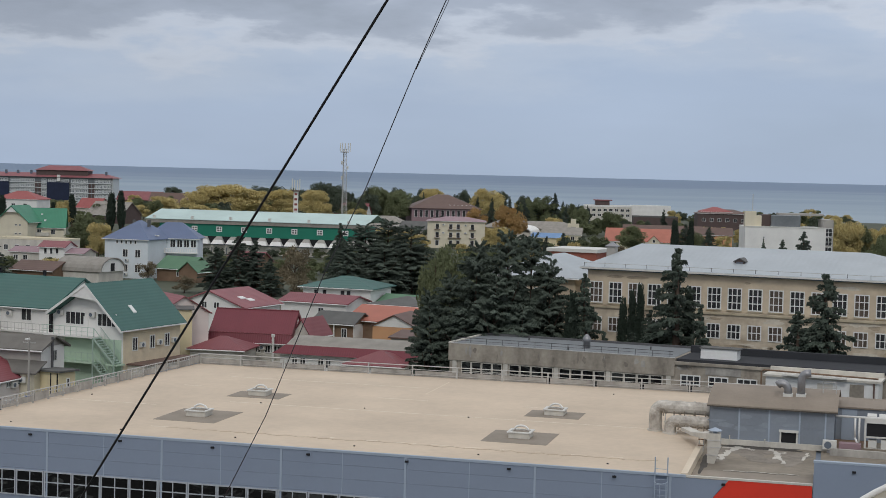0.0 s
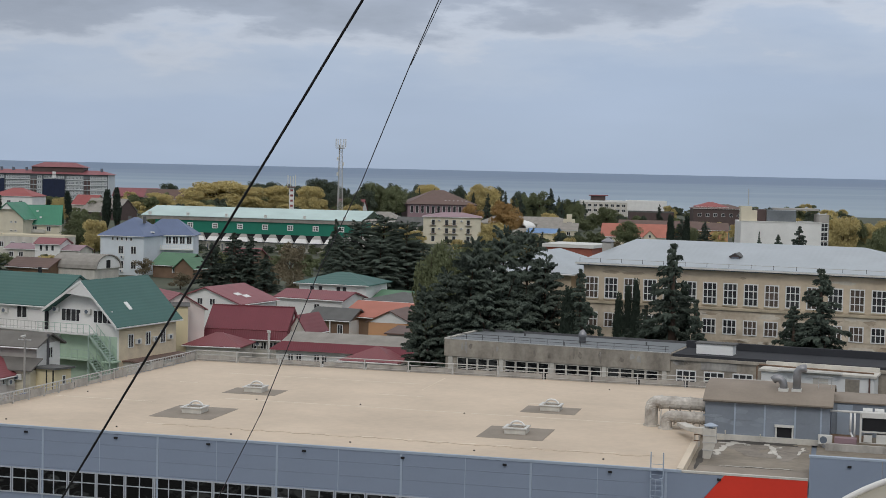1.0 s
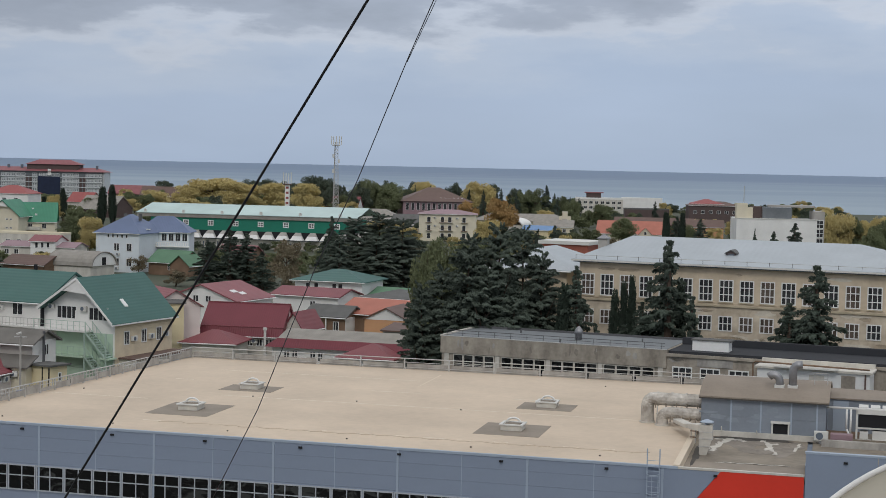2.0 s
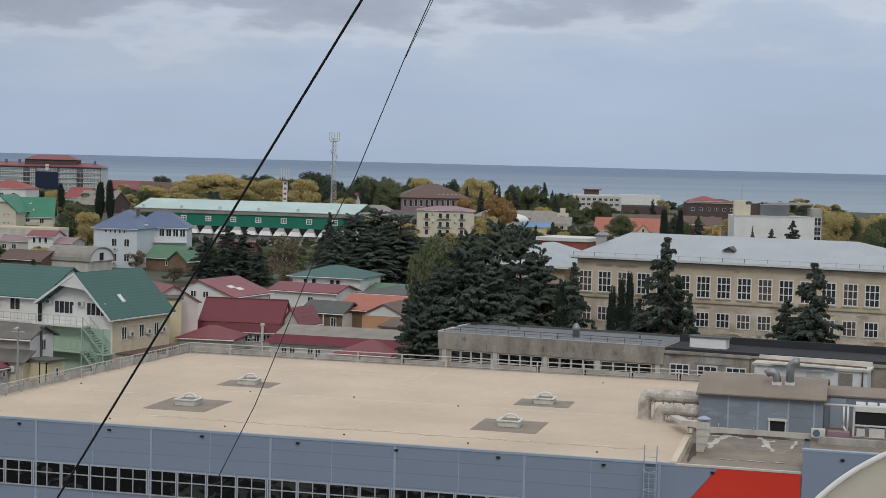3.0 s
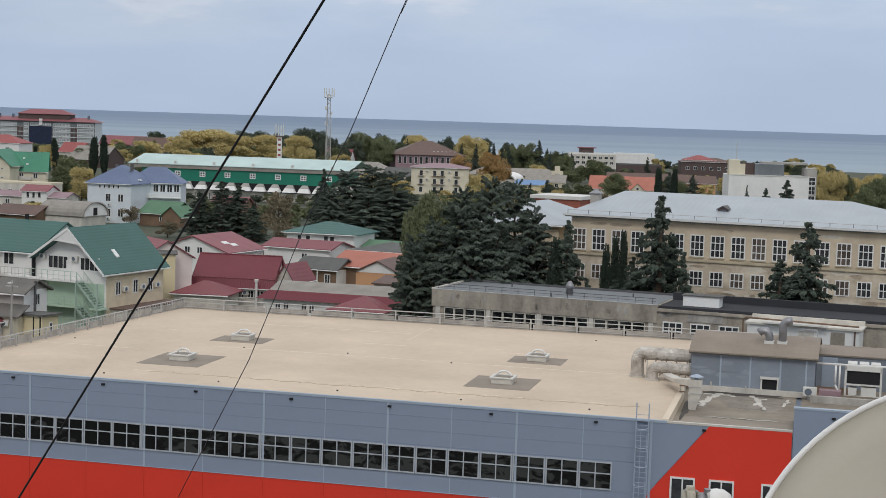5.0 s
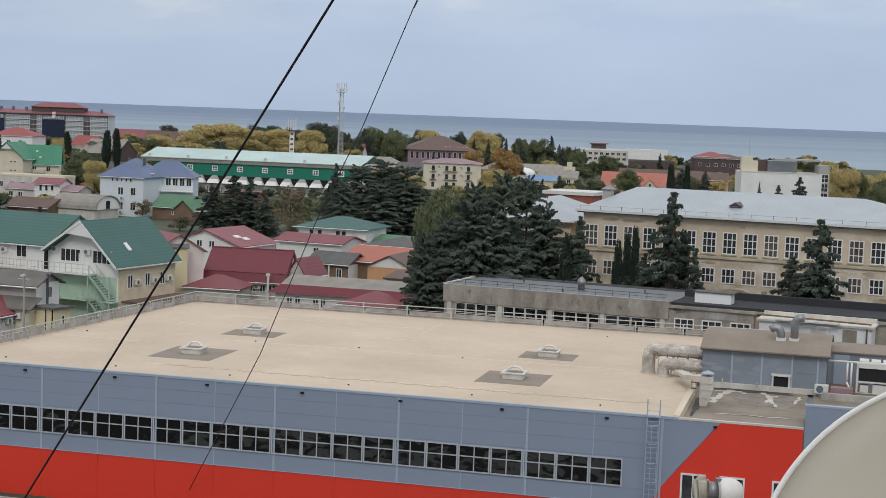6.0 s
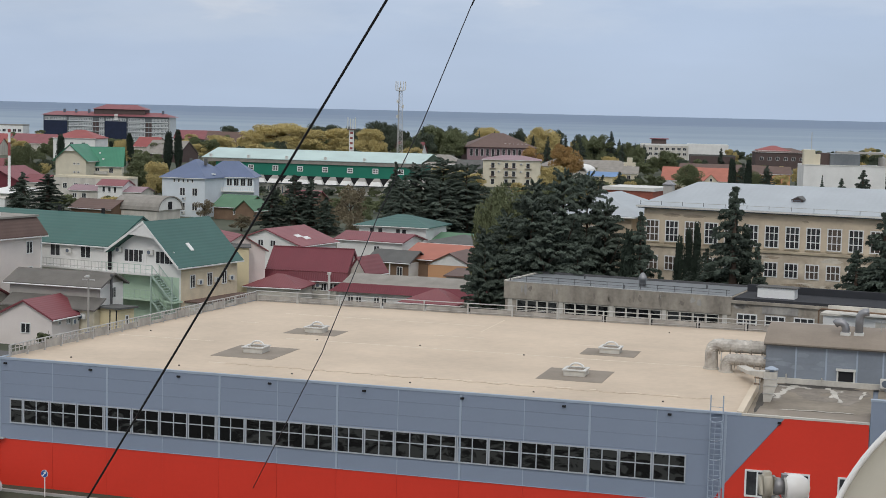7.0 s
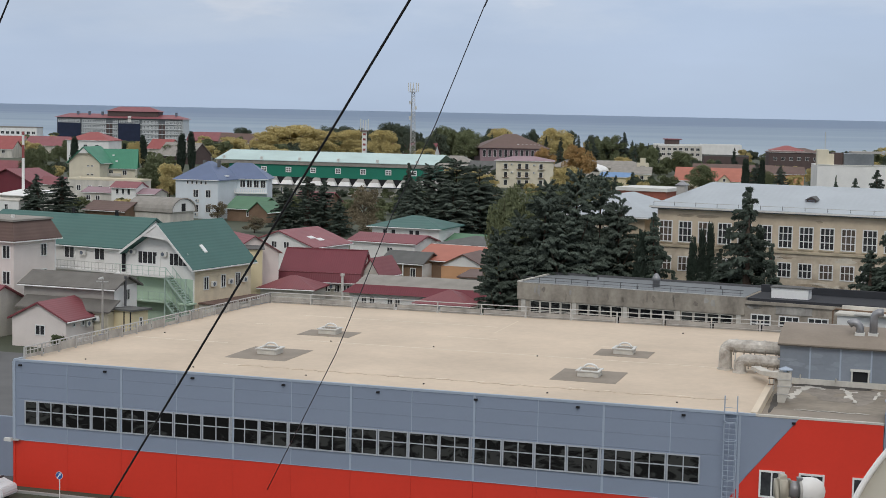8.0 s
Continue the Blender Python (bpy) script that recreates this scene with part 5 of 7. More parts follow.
bm = bmesh.new()
hull(bm, [(x, y, z) for x, y in ((-9.5, -0.5), (0.5, -0.5), (0.5, 7.2), (-9.5, 7.2)) for z in (9.2, 9.35)] + [(x, y, 11.3) for x in (-8.6, -0.35) for y in (0.3, 6.3)])
part("roof", bm, "brown_roof", man, "dark brown tiled mansard slopes")
boxes("roof_deck", "grey_roof", man, (-8.8, -0.15, 0.1, 6.5, 11.3, 11.5))
boxes("eave_board", "white", man, (-9.55, 0.55, -0.55, 7.25, 9.08, 9.2))
for z in (8.0, 5.2, 2.4):
    for u in (-1.0, -4.0, -7.0):
        window(man, u, 0, z, 1.1, 1.5)
    window(man, 0, 4.7, z, 1.0, 1.4, 90)
boxes("drainpipe", "frame", man, (0.0, 0.1, 6.5, 6.62, 0, 9.1))
for u in (-2.2, -5.0):
    boxes("roof_stub", "unit", man, (u, u + 0.3, 2, 2.3, 11.5, 11.9))

# grey barn-like house, the small cream house, sheds
barn = house("two-storey grey house with an old slate roof", -43.4, 160.2, -19, 10.6, 4.6, 5.5, "gx", 1.0, "grey_wall", "dark_slate", over=0.5)
boxes("gable_wall", "white", barn, (10.6, 10.66, 0.1, 4.5, 2.9, 5.6))
window(barn, 10.66, 2.6, 4.6, 0.9, 1.2, 90)
bm = bmesh.new()
hull(bm, [(x, y, z + (1.0 if y > -1 else 0)) for x in (0.3, 11.4) for y in (-2.2, 0) for z in (3.2, 3.32)])
part("lean_to_roof", bm, "dark_slate", barn, "dark lean-to roof")
boxes("lean_to_wall", "cream", barn, (4.5, 11.0, -1.8, 0, 0, 3.2))
window(barn, 8.2, -1.8, 2.1, 1.3, 1.5, 0, 3, 1)
air_con(barn, 9.8, -1.8, 2.6)
boxes("flue", "rail_dark", barn, (10.9, 11.1, 1.5, 1.7, 3.0, 6.6))
cot = house("small pinkish white house with a red metal roof", -42.7, 153.2, -20.6, 6.3, 5.8, 2.85, "gy", 1.55, "pinkish", "maroon_dull",
            [("f", 3.3, 1.75, 1.15, 1.05, 2, 1), ("r", 1.3, 2.3, 0.45, 0.45, 1, 1), ("r", 4.6, 2.3, 0.45, 0.45, 1, 1), ("r", 2.8, 2.3, 0.6, 0.6, 2, 1)], acs=(("r", 3.6, 2.2),), over=0.35)
house("house with a dark red roof beside the small white house", -55.5, 158.5, -20.6, 9.4, 8, 3.4, "gx", 1.8, "white_old", "maroon_dull", [("f", 8.3, 1.6, 1.0, 1.2)], over=0.4)
shed = house("yellow boiler shed with a dark flat roof", -33.2, 156.0, -27, 2.3, 2.6, 3.4, "mono", -0.1, "yellow_wall", "dark_roof", [("r", 1.4, 2.2, 0.5, 1.0, 1, 1)], over=0.3, name="shed", category="shed")
boxes("pipe", "dark", shed, (2.1, 2.2, -0.1, 0, 0.3, 3.3))
boxes("pipe", "dark", shed, (1.3, 1.37, -0.1, 0, 0.3, 3.3))
tankb = boxes("water_tank", "blue_paint", None, (-34.2, -33.5, 153.4, 154.0, 0.0, 1.2))
tagged(tankb, "blue plastic water tank beside the yellow shed", "tank")
fence = thing("fence", -45.5, 146.5, 0, -18, "grey board fence behind the parking place", "fence")
for k in range(9):
    boxes("post", "rail", fence, (-14 + 2 * k, -13.9 + 2 * k, -0.05, 0.05, 0, 2.0))
    boxes("board", "grey_wall", fence, (-13.9 + 2 * k, -12.0 + 2 * k, -0.03, 0.03, 0.1, 1.9))

# ---- red-roofed houses behind the hall ----
c1 = house("white house with a gable wall under a faded red roof", -25.5, 184.4, 29.5, 6.4, 7.0, 6.75, "gy", 1.9, "pinkish", "pink_roof", over=0.35, thick=0.12)
house("narrow pale yellow house wing with a thin dark roof edge", -25.3, 183.2, 8, 3.9, 1.6, 7.3, "mono", 0.25, "yellow_wall", "dark_roof", over=0.25, thick=0.1)
c2 = house("white house with a dusty red roof and roof windows", -27.5, 216.5, -27, 11.0, 9.5, 5.2, "gy", 1.95, "white", "pink_roof", grid("f", [4.6, 6.6], [5.3], 0.95, 0.95), over=0.4, acs=(("f", 5.0, 4.2),))
for u, v in ((8.6, 2.6), (9.4, 3.6)):
    bm = bmesh.new()
    hull(bm, [(u + a, v + b, 5.2 + 1.95 * (11.0 - u - a) / 5.5 + c) for a in (-0.35, 0.35) for b in (0, 1.3) for c in (0.1, 0.26)])
    part("roof_window", bm, "frame", c2)
c3 = thing("gambrel_house", -20.3, 190.2, 0, -12, "house under a broad maroon metal gambrel roof", "house")
boxes("wall", "white_old", c3, (0.3, 10.2, 0.7, 6.6, 0, 3.2))
bm = bmesh.new()
extrude(bm, [(0, 0, 2.9), (0, 0.4, 4.1), (0, 3.6, 6.75), (0, 6.9, 4.1), (0, 7.3, 2.9), (0, 6.7, 2.9), (0, 3.6, 6.4), (0, 0.7, 2.9)], (10.5, 0, 0))
part("roof", bm, "maroon", c3, "glossy maroon metal roof")
bm = bmesh.new()
extrude(bm, [(10.2, 0.6, 2.9), (10.2, 0.75, 3.9), (10.2, 3.6, 6.3), (10.2, 6.5, 3.9), (10.2, 6.7, 2.9)], (0.1, 0, 0))
part("gable_wall", bm, "white", c3)
boxes("break_trim", "maroon_dull", c3, (-0.02, 10.52, 0.33, 0.43, 4.06, 4.14))
boxes("ridge_cap", "maroon_dull", c3, (-0.02, 10.52, 3.48, 3.72, 6.70, 6.80))
boxes("gutter", "white", c3, (3.0, 10.5, -0.12, 0.0, 2.86, 2.96))
for u in (5.2, 6.2, 7.4, 8.2, 9.0):
    window(c3, u, 0.7, 2.2, 0.8, 0.95)
air_con(c3, 6.8, 0.7, 2.4)
bm = bmesh.new()
tube(bm, (8.5, -0.8, 0), (8.5, -0.8, 3.9), 0.16, 8)
tube(bm, (8.5, -0.8, 3.9), (8.5, -0.8, 4.2), 0.26, 8)
tagged(part("chimney_pipe", bm, "unit", c3), "")
c4 = thing("long_house", -11.3, 179.2, 0, -18, "long white house with a grey slate roof and maroon eaves", "house")
boxes("wall", "white", c4, (0.4, 17.6, 0.5, 8, 0, 3.0))
bm = bmesh.new()
extrude(bm, [(1.0, 0.6, 3.9), (1.0, 4.0, 4.75), (1.0, 7.6, 3.9), (1.0, 7.6, 3.75), (1.0, 0.6, 3.75)], (16.2, 0, 0))
part("roof", bm, "grey_roof", c4, "weathered grey slate roof")
bm = bmesh.new()
hull(bm, [(x, y, 2.95) for x in (-0.3, 18.3) for y in (-0.3, 8.6)] + [(x, y, 3.92) for x in (1.0, 17.2) for y in (0.6, 7.6)])
part("eave", bm, "maroon", c4, "steep maroon metal eaves")
for u in (2.2, 3.2, 5.4, 6.3, 10.4, 11.4):
    window(c4, u, 0.5, 2.0, 0.75, 1.15)
boxes("vent_pipe", "unit", c4, (15.6, 15.9, 3.0, 3.3, 4.3, 5.2))
house("low annex under a small maroon hipped roof", -3.0, 172.6, -18, 6.2, 6.0, 2.55, "hip", 1.5, "white", "maroon_dull", over=0.4)
house("low building under a faded maroon hipped roof", -21.6, 183.4, -12, 6.4, 5.6, 2.7, "hip", 1.45, "white_old", "maroon_dull", over=0.4)
c7 = house("white two-storey house with a green hipped roof", -11.2, 243.2, -20, 11.2, 9.5, 5.9, "hip", 1.7, "white", "green_tile", grid("f", [2.2, 3.6, 6.6, 7.6], [5.0], 0.8, 1.3, 1, 1), over=0.7)
c8 = house("white house with long dusty red roofs", -13.9, 231.0, -27, 11.0, 7.0, 4.7, "gx", 0.9, "white", "maroon_dull", grid("f", [6.8], [3.4], 1.0, 1.3), over=0.4)
c9 = house("small old house with a grey-brown slate roof and an open porch", -8.5, 217.0, -27, 6.3, 5.5, 3.0, "gx", 1.25, "wood", "dark_roof", [("f", 4.9, 1.7, 0.9, 1.3, 2, 1)], over=0.4)
boxes("porch_post", "white", c9, (1.2, 1.35, -0.4, -0.25, 0, 2.9))
boxes("porch_post", "white", c9, (3.4, 3.55, -0.4, -0.25, 0, 2.9))
boxes("gable_wall", "white", c9, (6.3, 6.38, 0, 5.5, 0, 2.9))
house("house with a bright orange tile roof", -3.6, 217.6, -27, 12.4, 10.0, 3.4, "gx", 1.6, "wood", "orange_roof", grid("f", [1.5], [2.4], 1.0, 1.2), over=0.5)
c11 = house("orange-tan house with a white gable", -0.2, 210.4, -20, 6.2, 7, 3.3, "gy", 1.5, "tan_wall", "brown_roof", over=0.35, thick=0.12)
bm = bmesh.new()
extrude(bm, [(0, -0.03, 3.2), (6.2, -0.03, 3.2), (3.1, -0.03, 4.7)], (0, 0.03, 0))
part("gable_panel", bm, "white", c11)
house("house with a grey-brown hipped roof", -0.6, 227.4, -27, 8.4, 8, 4.7, "hip", 1.2, "white_old", "dark_roof", over=0.5)
house("house with a dull green roof", 0.5, 241, -27, 8, 7, 3.8, "gx", 1.1, "white_old", "green_dull", over=0.4)
house("narrow house with a dark maroon roof", -9.9, 190.5, -27, 2.4, 5, 4.0, "gy", 1.8, "white_old", "maroon_dull", over=0.3)
house("plain shed with a rusty roof behind the long house", 2.2, 201.0, -20, 7, 5, 2.6, "mono", 0.5, "grey_wall", "brown_roof", over=0.3, name="shed", category="shed")

# ---- the middle distance ----
l13 = house("bluish white three-storey house with a slate-blue hipped roof", -58.4, 337.5, -20, 10.4, 12, 8.3, "hip", 4.0, "ice_wall", "blue_roof",
            grid("f", [5.0, 8.0], [5.4, 2.2], 1.3, 1.7) + [("f", u, 7.75, 0.55, 0.8, 1, 1) for u in (3.0, 4.1, 5.2, 6.3, 7.4)] + [("l", 9.5, 6.0, 1.0, 1.2), ("r", 7.6, 5.6, 0.6, 0.6, 1, 1), ("r", 7.6, 3.4, 0.6, 0.6, 1, 1)],
            over=0.5, acs=(("f", 5.4, 3.9), ("f", 5.2, 0.9)))
boxes("roof_window", "frame", l13, (9.6, 10.4, 4.2, 5.0, 9.05, 9.30))
boxes("chimney", "dark_roof", l13, (3.6, 4.2, 5.5, 6.1, 10.6, 12.4), (7.2, 7.7, 5.5, 6.1, 11.0, 12.5))
l13b = house("bluish white house wing with a white loggia and slate-blue roof", -50.6, 342.2, -2, 11.6, 8, 8.4, "hip", 3.5, "ice_wall", "blue_roof",
             [("f", u, 7.4, 1.2, 1.7, 2, 1) for u in (6.2, 7.7, 9.2, 10.7)] + [("f", u, 3.6, 1.2, 1.9, 2, 1) for u in (6.4, 8.4, 10.4)], over=0.5)
boxes("balcony", "white", l13b, (4.6, 11.8, -1.5, 0, 5.3, 5.5), (4.6, 11.8, -1.5, -1.4, 6.25, 6.35))
for k in range(15):
    boxes("baluster", "white", l13b, (4.62 + 0.49 * k, 4.80 + 0.49 * k, -1.48, -1.42, 5.5, 6.25))
l0 = house("house with a bright green roof, grey dormers and beige walls", -105.4, 436.5, -10, 9.0, 11, 8.2, "gy", 4.0, "cream", "green_bright", grid("f", [5.6, 6.8], [7.0, 4.6], 0.7, 0.5, 1, 1), over=0.7)
bm = bmesh.new()
hull(bm, [(x, y, z) for y in (-0.8, 2.2) for x, z in ((2.9, 10.5), (6.1, 10.5), (4.5, 12.0))])
part("gablet", bm, "white", l0, "small white gablet under the ridge")
bm = bmesh.new()
for a, b in (((2.5, 10.3), (4.5, 12.15)), ((4.5, 12.15), (6.5, 10.3))):
    extrude(bm, [(a[0], -1.0, a[1]), (b[0], -1.0, b[1]), (b[0], -1.0, b[1] + 0.25), (a[0], -1.0, a[1] + 0.25)], (0, 3.4, 0))
part("gablet_roof", bm, "green_bright", l0)
l1 = house("beige house wing with balconies under a bright green roof", -97.0, 441.5, 8, 9.0, 10, 6.6, "gx", 4.8, "cream", "green_bright", grid("f", [2.2, 6.0], [5.0, 2.4], 1.2, 1.4), over=0.6)
for z in (4.0, 1.6):
    boxes("balcony", "white_old", l1, (0.8, 5.0, -1.2, 0, z - 0.1, z + 0.8))
boxes("roof_window", "frame", l1, (2.4, 3.0, 3.0, 3.8, 9.5, 10.0), (3.4, 4.0, 1.2, 2.0, 7.9, 8.4))
l9 = house("long low white building with an arched gable", -88.0, 378.0, -15, 19.0, 7, 2.9, "gx", 1.0, "white_old", "lilac_roof", grid("f", [1.5, 4.0, 15.0, 17.0], [1.6], 1.2, 1.2), over=0.4)
house("white gabled porch with three arched windows", -80.5, 375.5, -15, 6.5, 6, 4.3, "gx", 1.2, "white", "pink_roof", grid("f", [1.6, 3.1, 4.6], [3.3], 0.8, 1.5, 1, 1), over=0.4)
house("flat-roofed pale terrace building", -95.0, 392.0, -15, 20.0, 6, 5.2, "flat", 0.5, "white_old", "cream", grid("f", [3, 6, 9, 12, 15], [3.2], 1.2, 1.4))
l10 = thing("vaulted_shed", -66.2, 325.0, 0, -27, "white shed under a rounded corrugated grey roof", "shed")
boxes("wall", "white_old", l10, (0, 11, 0, 8, 0, 2.4))
bm = bmesh.new()
arc = [(0, 4 - 4.4 * math.cos(a), 2.2 + 2.9 * math.sin(a)) for a in steps(0, math.pi, 13)]
extrude(bm, arc + [(0, y * 0.94 + 0.24, z - 0.2) for _, y, z in arc[::-1]], (11.6, 0, 0))
part("roof", bm, "grey_roof", l10, "corrugated grey vault")
bm = bmesh.new()
extrude(bm, [(11.2, 4 - 4.1 * math.cos(a), 2.2 + 2.6 * math.sin(a)) for a in steps(0, math.pi, 13)], (0.15, 0, 0))
part("gable_wall", bm, "white", l10)
boxes("door", "dark", l10, (11.36, 11.4, 3.3, 4.6, 2.3, 3.9))
house("low house with a brown roof", -75.5, 326.0, -27, 10.5, 7, 2.2, "gx", 1.6, "wood", "brown_roof")
house("green-roofed cottage with wooden walls", -46.2, 331.0, -27, 8.0, 8, 2.8, "gx", 2.2, "wood", "green_dull", [("f", 5.4, 1.7, 1.0, 1.2)])
house("green-roofed porch of the cottage", -41.2, 327.5, -27, 4.6, 6, 2.4, "gy", 1.9, "wood", "green_dull", over=0.4)
house("house with a faded red gable roof", -34.0, 352.0, -20, 8, 8, 3.2, "gx", 2.0, "wood", "pink_roof")

green = thing("green_sports_hall", -64.5, 446.0, 0, -15, "long green-clad hall with a pale green sheet roof", "hall")
boxes("wall", "white_old", green, (0, 63, 0, 22, 0, 4.9))
boxes("upper_wall", "green_wall", green, (3.0, 60.5, -0.1, 22, 4.9, 8.3), label="deep green cladding with small windows")
boxes("eave_band", "grey_roof", green, (-1.0, 64.0, -0.5, 0.6, 8.3, 9.3), label="grey eave band")
bm = bmesh.new()
hull(bm, [(x, y, z + (2.5 if y > 5 else 0)) for x in (-1.2, 64.2) for y in (-0.7, 11.0) for z in (9.3, 9.45)])
part("roof", bm, "green_pale", green, "pale green translucent sheet roof")
bm = bmesh.new()
hull(bm, [(x, y, z - (2.5 if y > 15 else 0)) for x in (-1.2, 64.2) for y in (11.0, 22.7) for z in (11.8, 11.95)])
part("roof", bm, "green_pale", green)
for k in range(8):
    window(green, 6.2 + 7.4 * k, -0.1, 6.9, 1.7, 1.5, 0, 2, 2, bar=0.24)
# flat near-black sheet on the wall, its colour standing for shade behind the awnings
boxes("dark_bay", "dark", green, (0.2, 62.8, -0.10, 0, 2.7, 4.9), label="near-black sheet for the shade behind the awnings")
for k in range(14):
    u = 2.0 + 4.3 * k
    bm = bmesh.new()
    hull(bm, [(u, -2.0, 2.8), (u + 3.7, -2.0, 2.8), (u + 0.55, -1.3, 3.95), (u + 3.15, -1.3, 3.95), (u, -0.1, 2.8), (u + 3.7, -0.1, 2.8), (u + 0.7, -0.1, 3.95), (u + 3.0, -0.1, 3.95)])
    part("canopy", bm, "white", green, "white wedge-shaped awning" if k == 0 else "")
    bm = bmesh.new()
    hull(bm, [(u + 0.55, -1.3, 3.97), (u + 3.15, -1.3, 3.97), (u + 1.1, -0.3, 4.9), (u + 2.6, -0.3, 4.9), (u + 0.6, -0.1, 3.97), (u + 3.1, -0.1, 3.97), (u + 1.1, -0.1, 4.9), (u + 2.6, -0.1, 4.9)])
    part("canopy_top", bm, "grey_wall", green, "greyish translucent upper awning" if k == 0 else "")
    boxes("post", "joint", green, (u - 0.42, u - 0.18, -0.2, 0, 0, 1.8))
for k in range(6):
    boxes("roof_stub", "unit", green, (1 + 11.5 * k, 1.7 + 11.5 * k, -0.4, 0.3, 9.2, 10.4))
boxes("lower_band", "joint", green, (0, 63, -0.2, 0, 2.5, 2.7))

# chimney tower with antennas, lattice mast, striped chimney
tw = thing("chimney_tower", -27.0, 520, 0, 0, "white and red banded chimney carrying antennas", "chimney")
for k in range(10):
    boxes("band", "white", tw, (-0.75, 0.75, -0.75, 0.75, 1.7 * k, 1.7 * k + 1.7))
    boxes("red_mark", "red_roof", tw, (-0.45, 0.45, -0.78, -0.75, 1.7 * k + 0.45, 1.7 * k + 1.15))
boxes("collar", "brown_roof", tw, (-1.3, 1.3, -1.3, 1.3, 17.0, 17.4))
for x in (-1.3, -0.5, 0.4, 1.2):
    boxes("antenna", "unit", tw, (x - 0.14, x + 0.14, -0.2, 0.2, 17.4, 20.6 + 0.5 * abs(x)))
mast = thing("lattice_mast", -13.2, 620, 0, 10, "slender grey lattice mast with antennas on top", "mast")
for a in range(3):
    c, s = math.cos(a * 2.094), math.sin(a * 2.094)
    bm = bmesh.new()
    tube(bm, (1.5 * c, 1.5 * s, 0), (0.75 * c, 0.75 * s, 33), 0.11, 5)
    part("leg", bm, "rail", mast)
bm = bmesh.new()
for k in range(22):
    z0, z1 = 1.5 * k, 1.5 * k + 1.5
    for a in range(3):
        r0, r1 = 1.5 - 0.75 * z0 / 33, 1.5 - 0.75 * z1 / 33
        b = a + 1
        tube(bm, (r0 * math.cos(a * 2.094), r0 * math.sin(a * 2.094), z0), (r1 * math.cos(b * 2.094), r1 * math.sin(b * 2.094), z1), 0.08, 4)
        tube(bm, (r1 * math.cos(a * 2.094), r1 * math.sin(a * 2.094), z1), (r1 * math.cos(b * 2.094), r1 * math.sin(b * 2.094), z1), 0.08, 4)
part("bracing", bm, "rail", mast)
boxes("platform", "rail", mast, (-1.5, 1.5, -1.5, 1.5, 31.6, 31.9))
for x in (-1.9, -1.1, 0.0, 1.2, 2.0):
    boxes("antenna", "unit", mast, (x - 0.16, x + 0.16, -1.0, -0.6, 32.0, 35.4))
for z, x in ((27.5, -1.2), (25.5, 1.1), (21.5, -1.2)):
    boxes("antenna", "unit", mast, (x - 0.3, x + 0.3, -1.2, -0.8, z - 0.7, z + 0.7))
chim = thing("striped_chimney", -94.9, 350, 0, 0, "thin pole chimney in white and red bands", "chimney")
for k in range(6):
    bm = bmesh.new()
    tube(bm, (0, 0, k * 2.95), (0, 0, k * 2.95 + 2.95), 0.36 - 0.015 * k, 10, 0.35 - 0.015 * k)
    part("band", bm, "red_roof" if k in (4,) else "white", chim)
bm = bmesh.new()
tube(bm, (0, 0, 17.0), (0, 0, 17.75), 0.34, 10)
part("band", bm, "red_roof", chim)

# hotel by the sea
hotel = thing("hotel", -248.6, 997.4, 0, -5, "long five-storey hotel with red roofs and dark blue netting", "hotel")
boxes("wall", "hotel_glass", hotel, (0, 86.5, 0, 16, 0, 16.0))
boxes("side_wall", "hotel_grid", hotel, (86.5, 86.9, 0, 16, 0, 16.0))
bm = bmesh.new()
hull(bm, [(x, y, 16.0) for x in (-1.5, 88.5) for y in (-1.5, 17.5)] + [(x, 8, 18.6) for x in (6, 80)])
part("roof", bm, "pink_roof", hotel, "dull red roof")
boxes("upper_storey", "dark_wall", hotel, (34, 69, 3, 14, 17.0, 20.6))
bm = bmesh.new()
hull(bm, [(x, y, 20.4) for x in (33, 70.5) for y in (2, 15)] + [(x, 8, 23.4) for x in (41, 62)])
part("roof", bm, "pink_roof", hotel)
for u0, u1, z1, m in ((0.5, 16.5, 12.6, "navy"), (42.5, 57.5, 12.8, "navy")):
    boxes("netting", m, hotel, (u0, u1, -0.7, -0.1, 1.5, z1))
boxes("chute", "white", hotel, (49.2, 51.4, -1.0, -0.4, 13.5, 17.5))
for z in (1.6, 4.6, 7.6, 10.6, 13.8):
    for a, b, n in ((17.5, 34, 5), (38.5, 42, 1), (58.5, 70, 4), (74.5, 86, 4), (0.8, 16, 5) if z > 13 else (0, 0, 0), (43, 57, 4) if z > 13 else (0, 0, 0)):
        for k in range(n):
            s = (b - a) / n
            window(hotel, a + s * (k + 0.5), 0, z, s - 0.2, 2.3, 0, 2, 2, "hotel_glass", "hotel_grid", bar=0.42)
    for a, b in ((17, 42.4), (57.6, 86.6)):
        boxes("floor_band", "hotel_grid", hotel, (a, b, -0.6, 0, z - 1.6, z - 1.2))
for u in (34.3, 36.6, 70.6, 73.0):
    boxes("dark_bay", "dark_wall", hotel, (u, u + 1.6, -0.4, 0, 0, 13.0))
for u in (12, 20, 29, 80):
    boxes("roof_stub", "joint", hotel, (u, u + 1.5, 5, 6, 17.6, 20.0))

hotel.matrix_world = pose(-248.6, 997.4, 0, 0, 0, -5) @ Matrix.Diagonal((0.945, 1, 1, 1))
house("unfinished concrete frame building by the sea", -368, 1000, -5, 24, 10, 10.5, "flat", 0.5, "grey_wall", "grey_wall", grid("f", steps(2, 22, 7), [2, 5, 8], 2.4, 2.0, 1, 1))
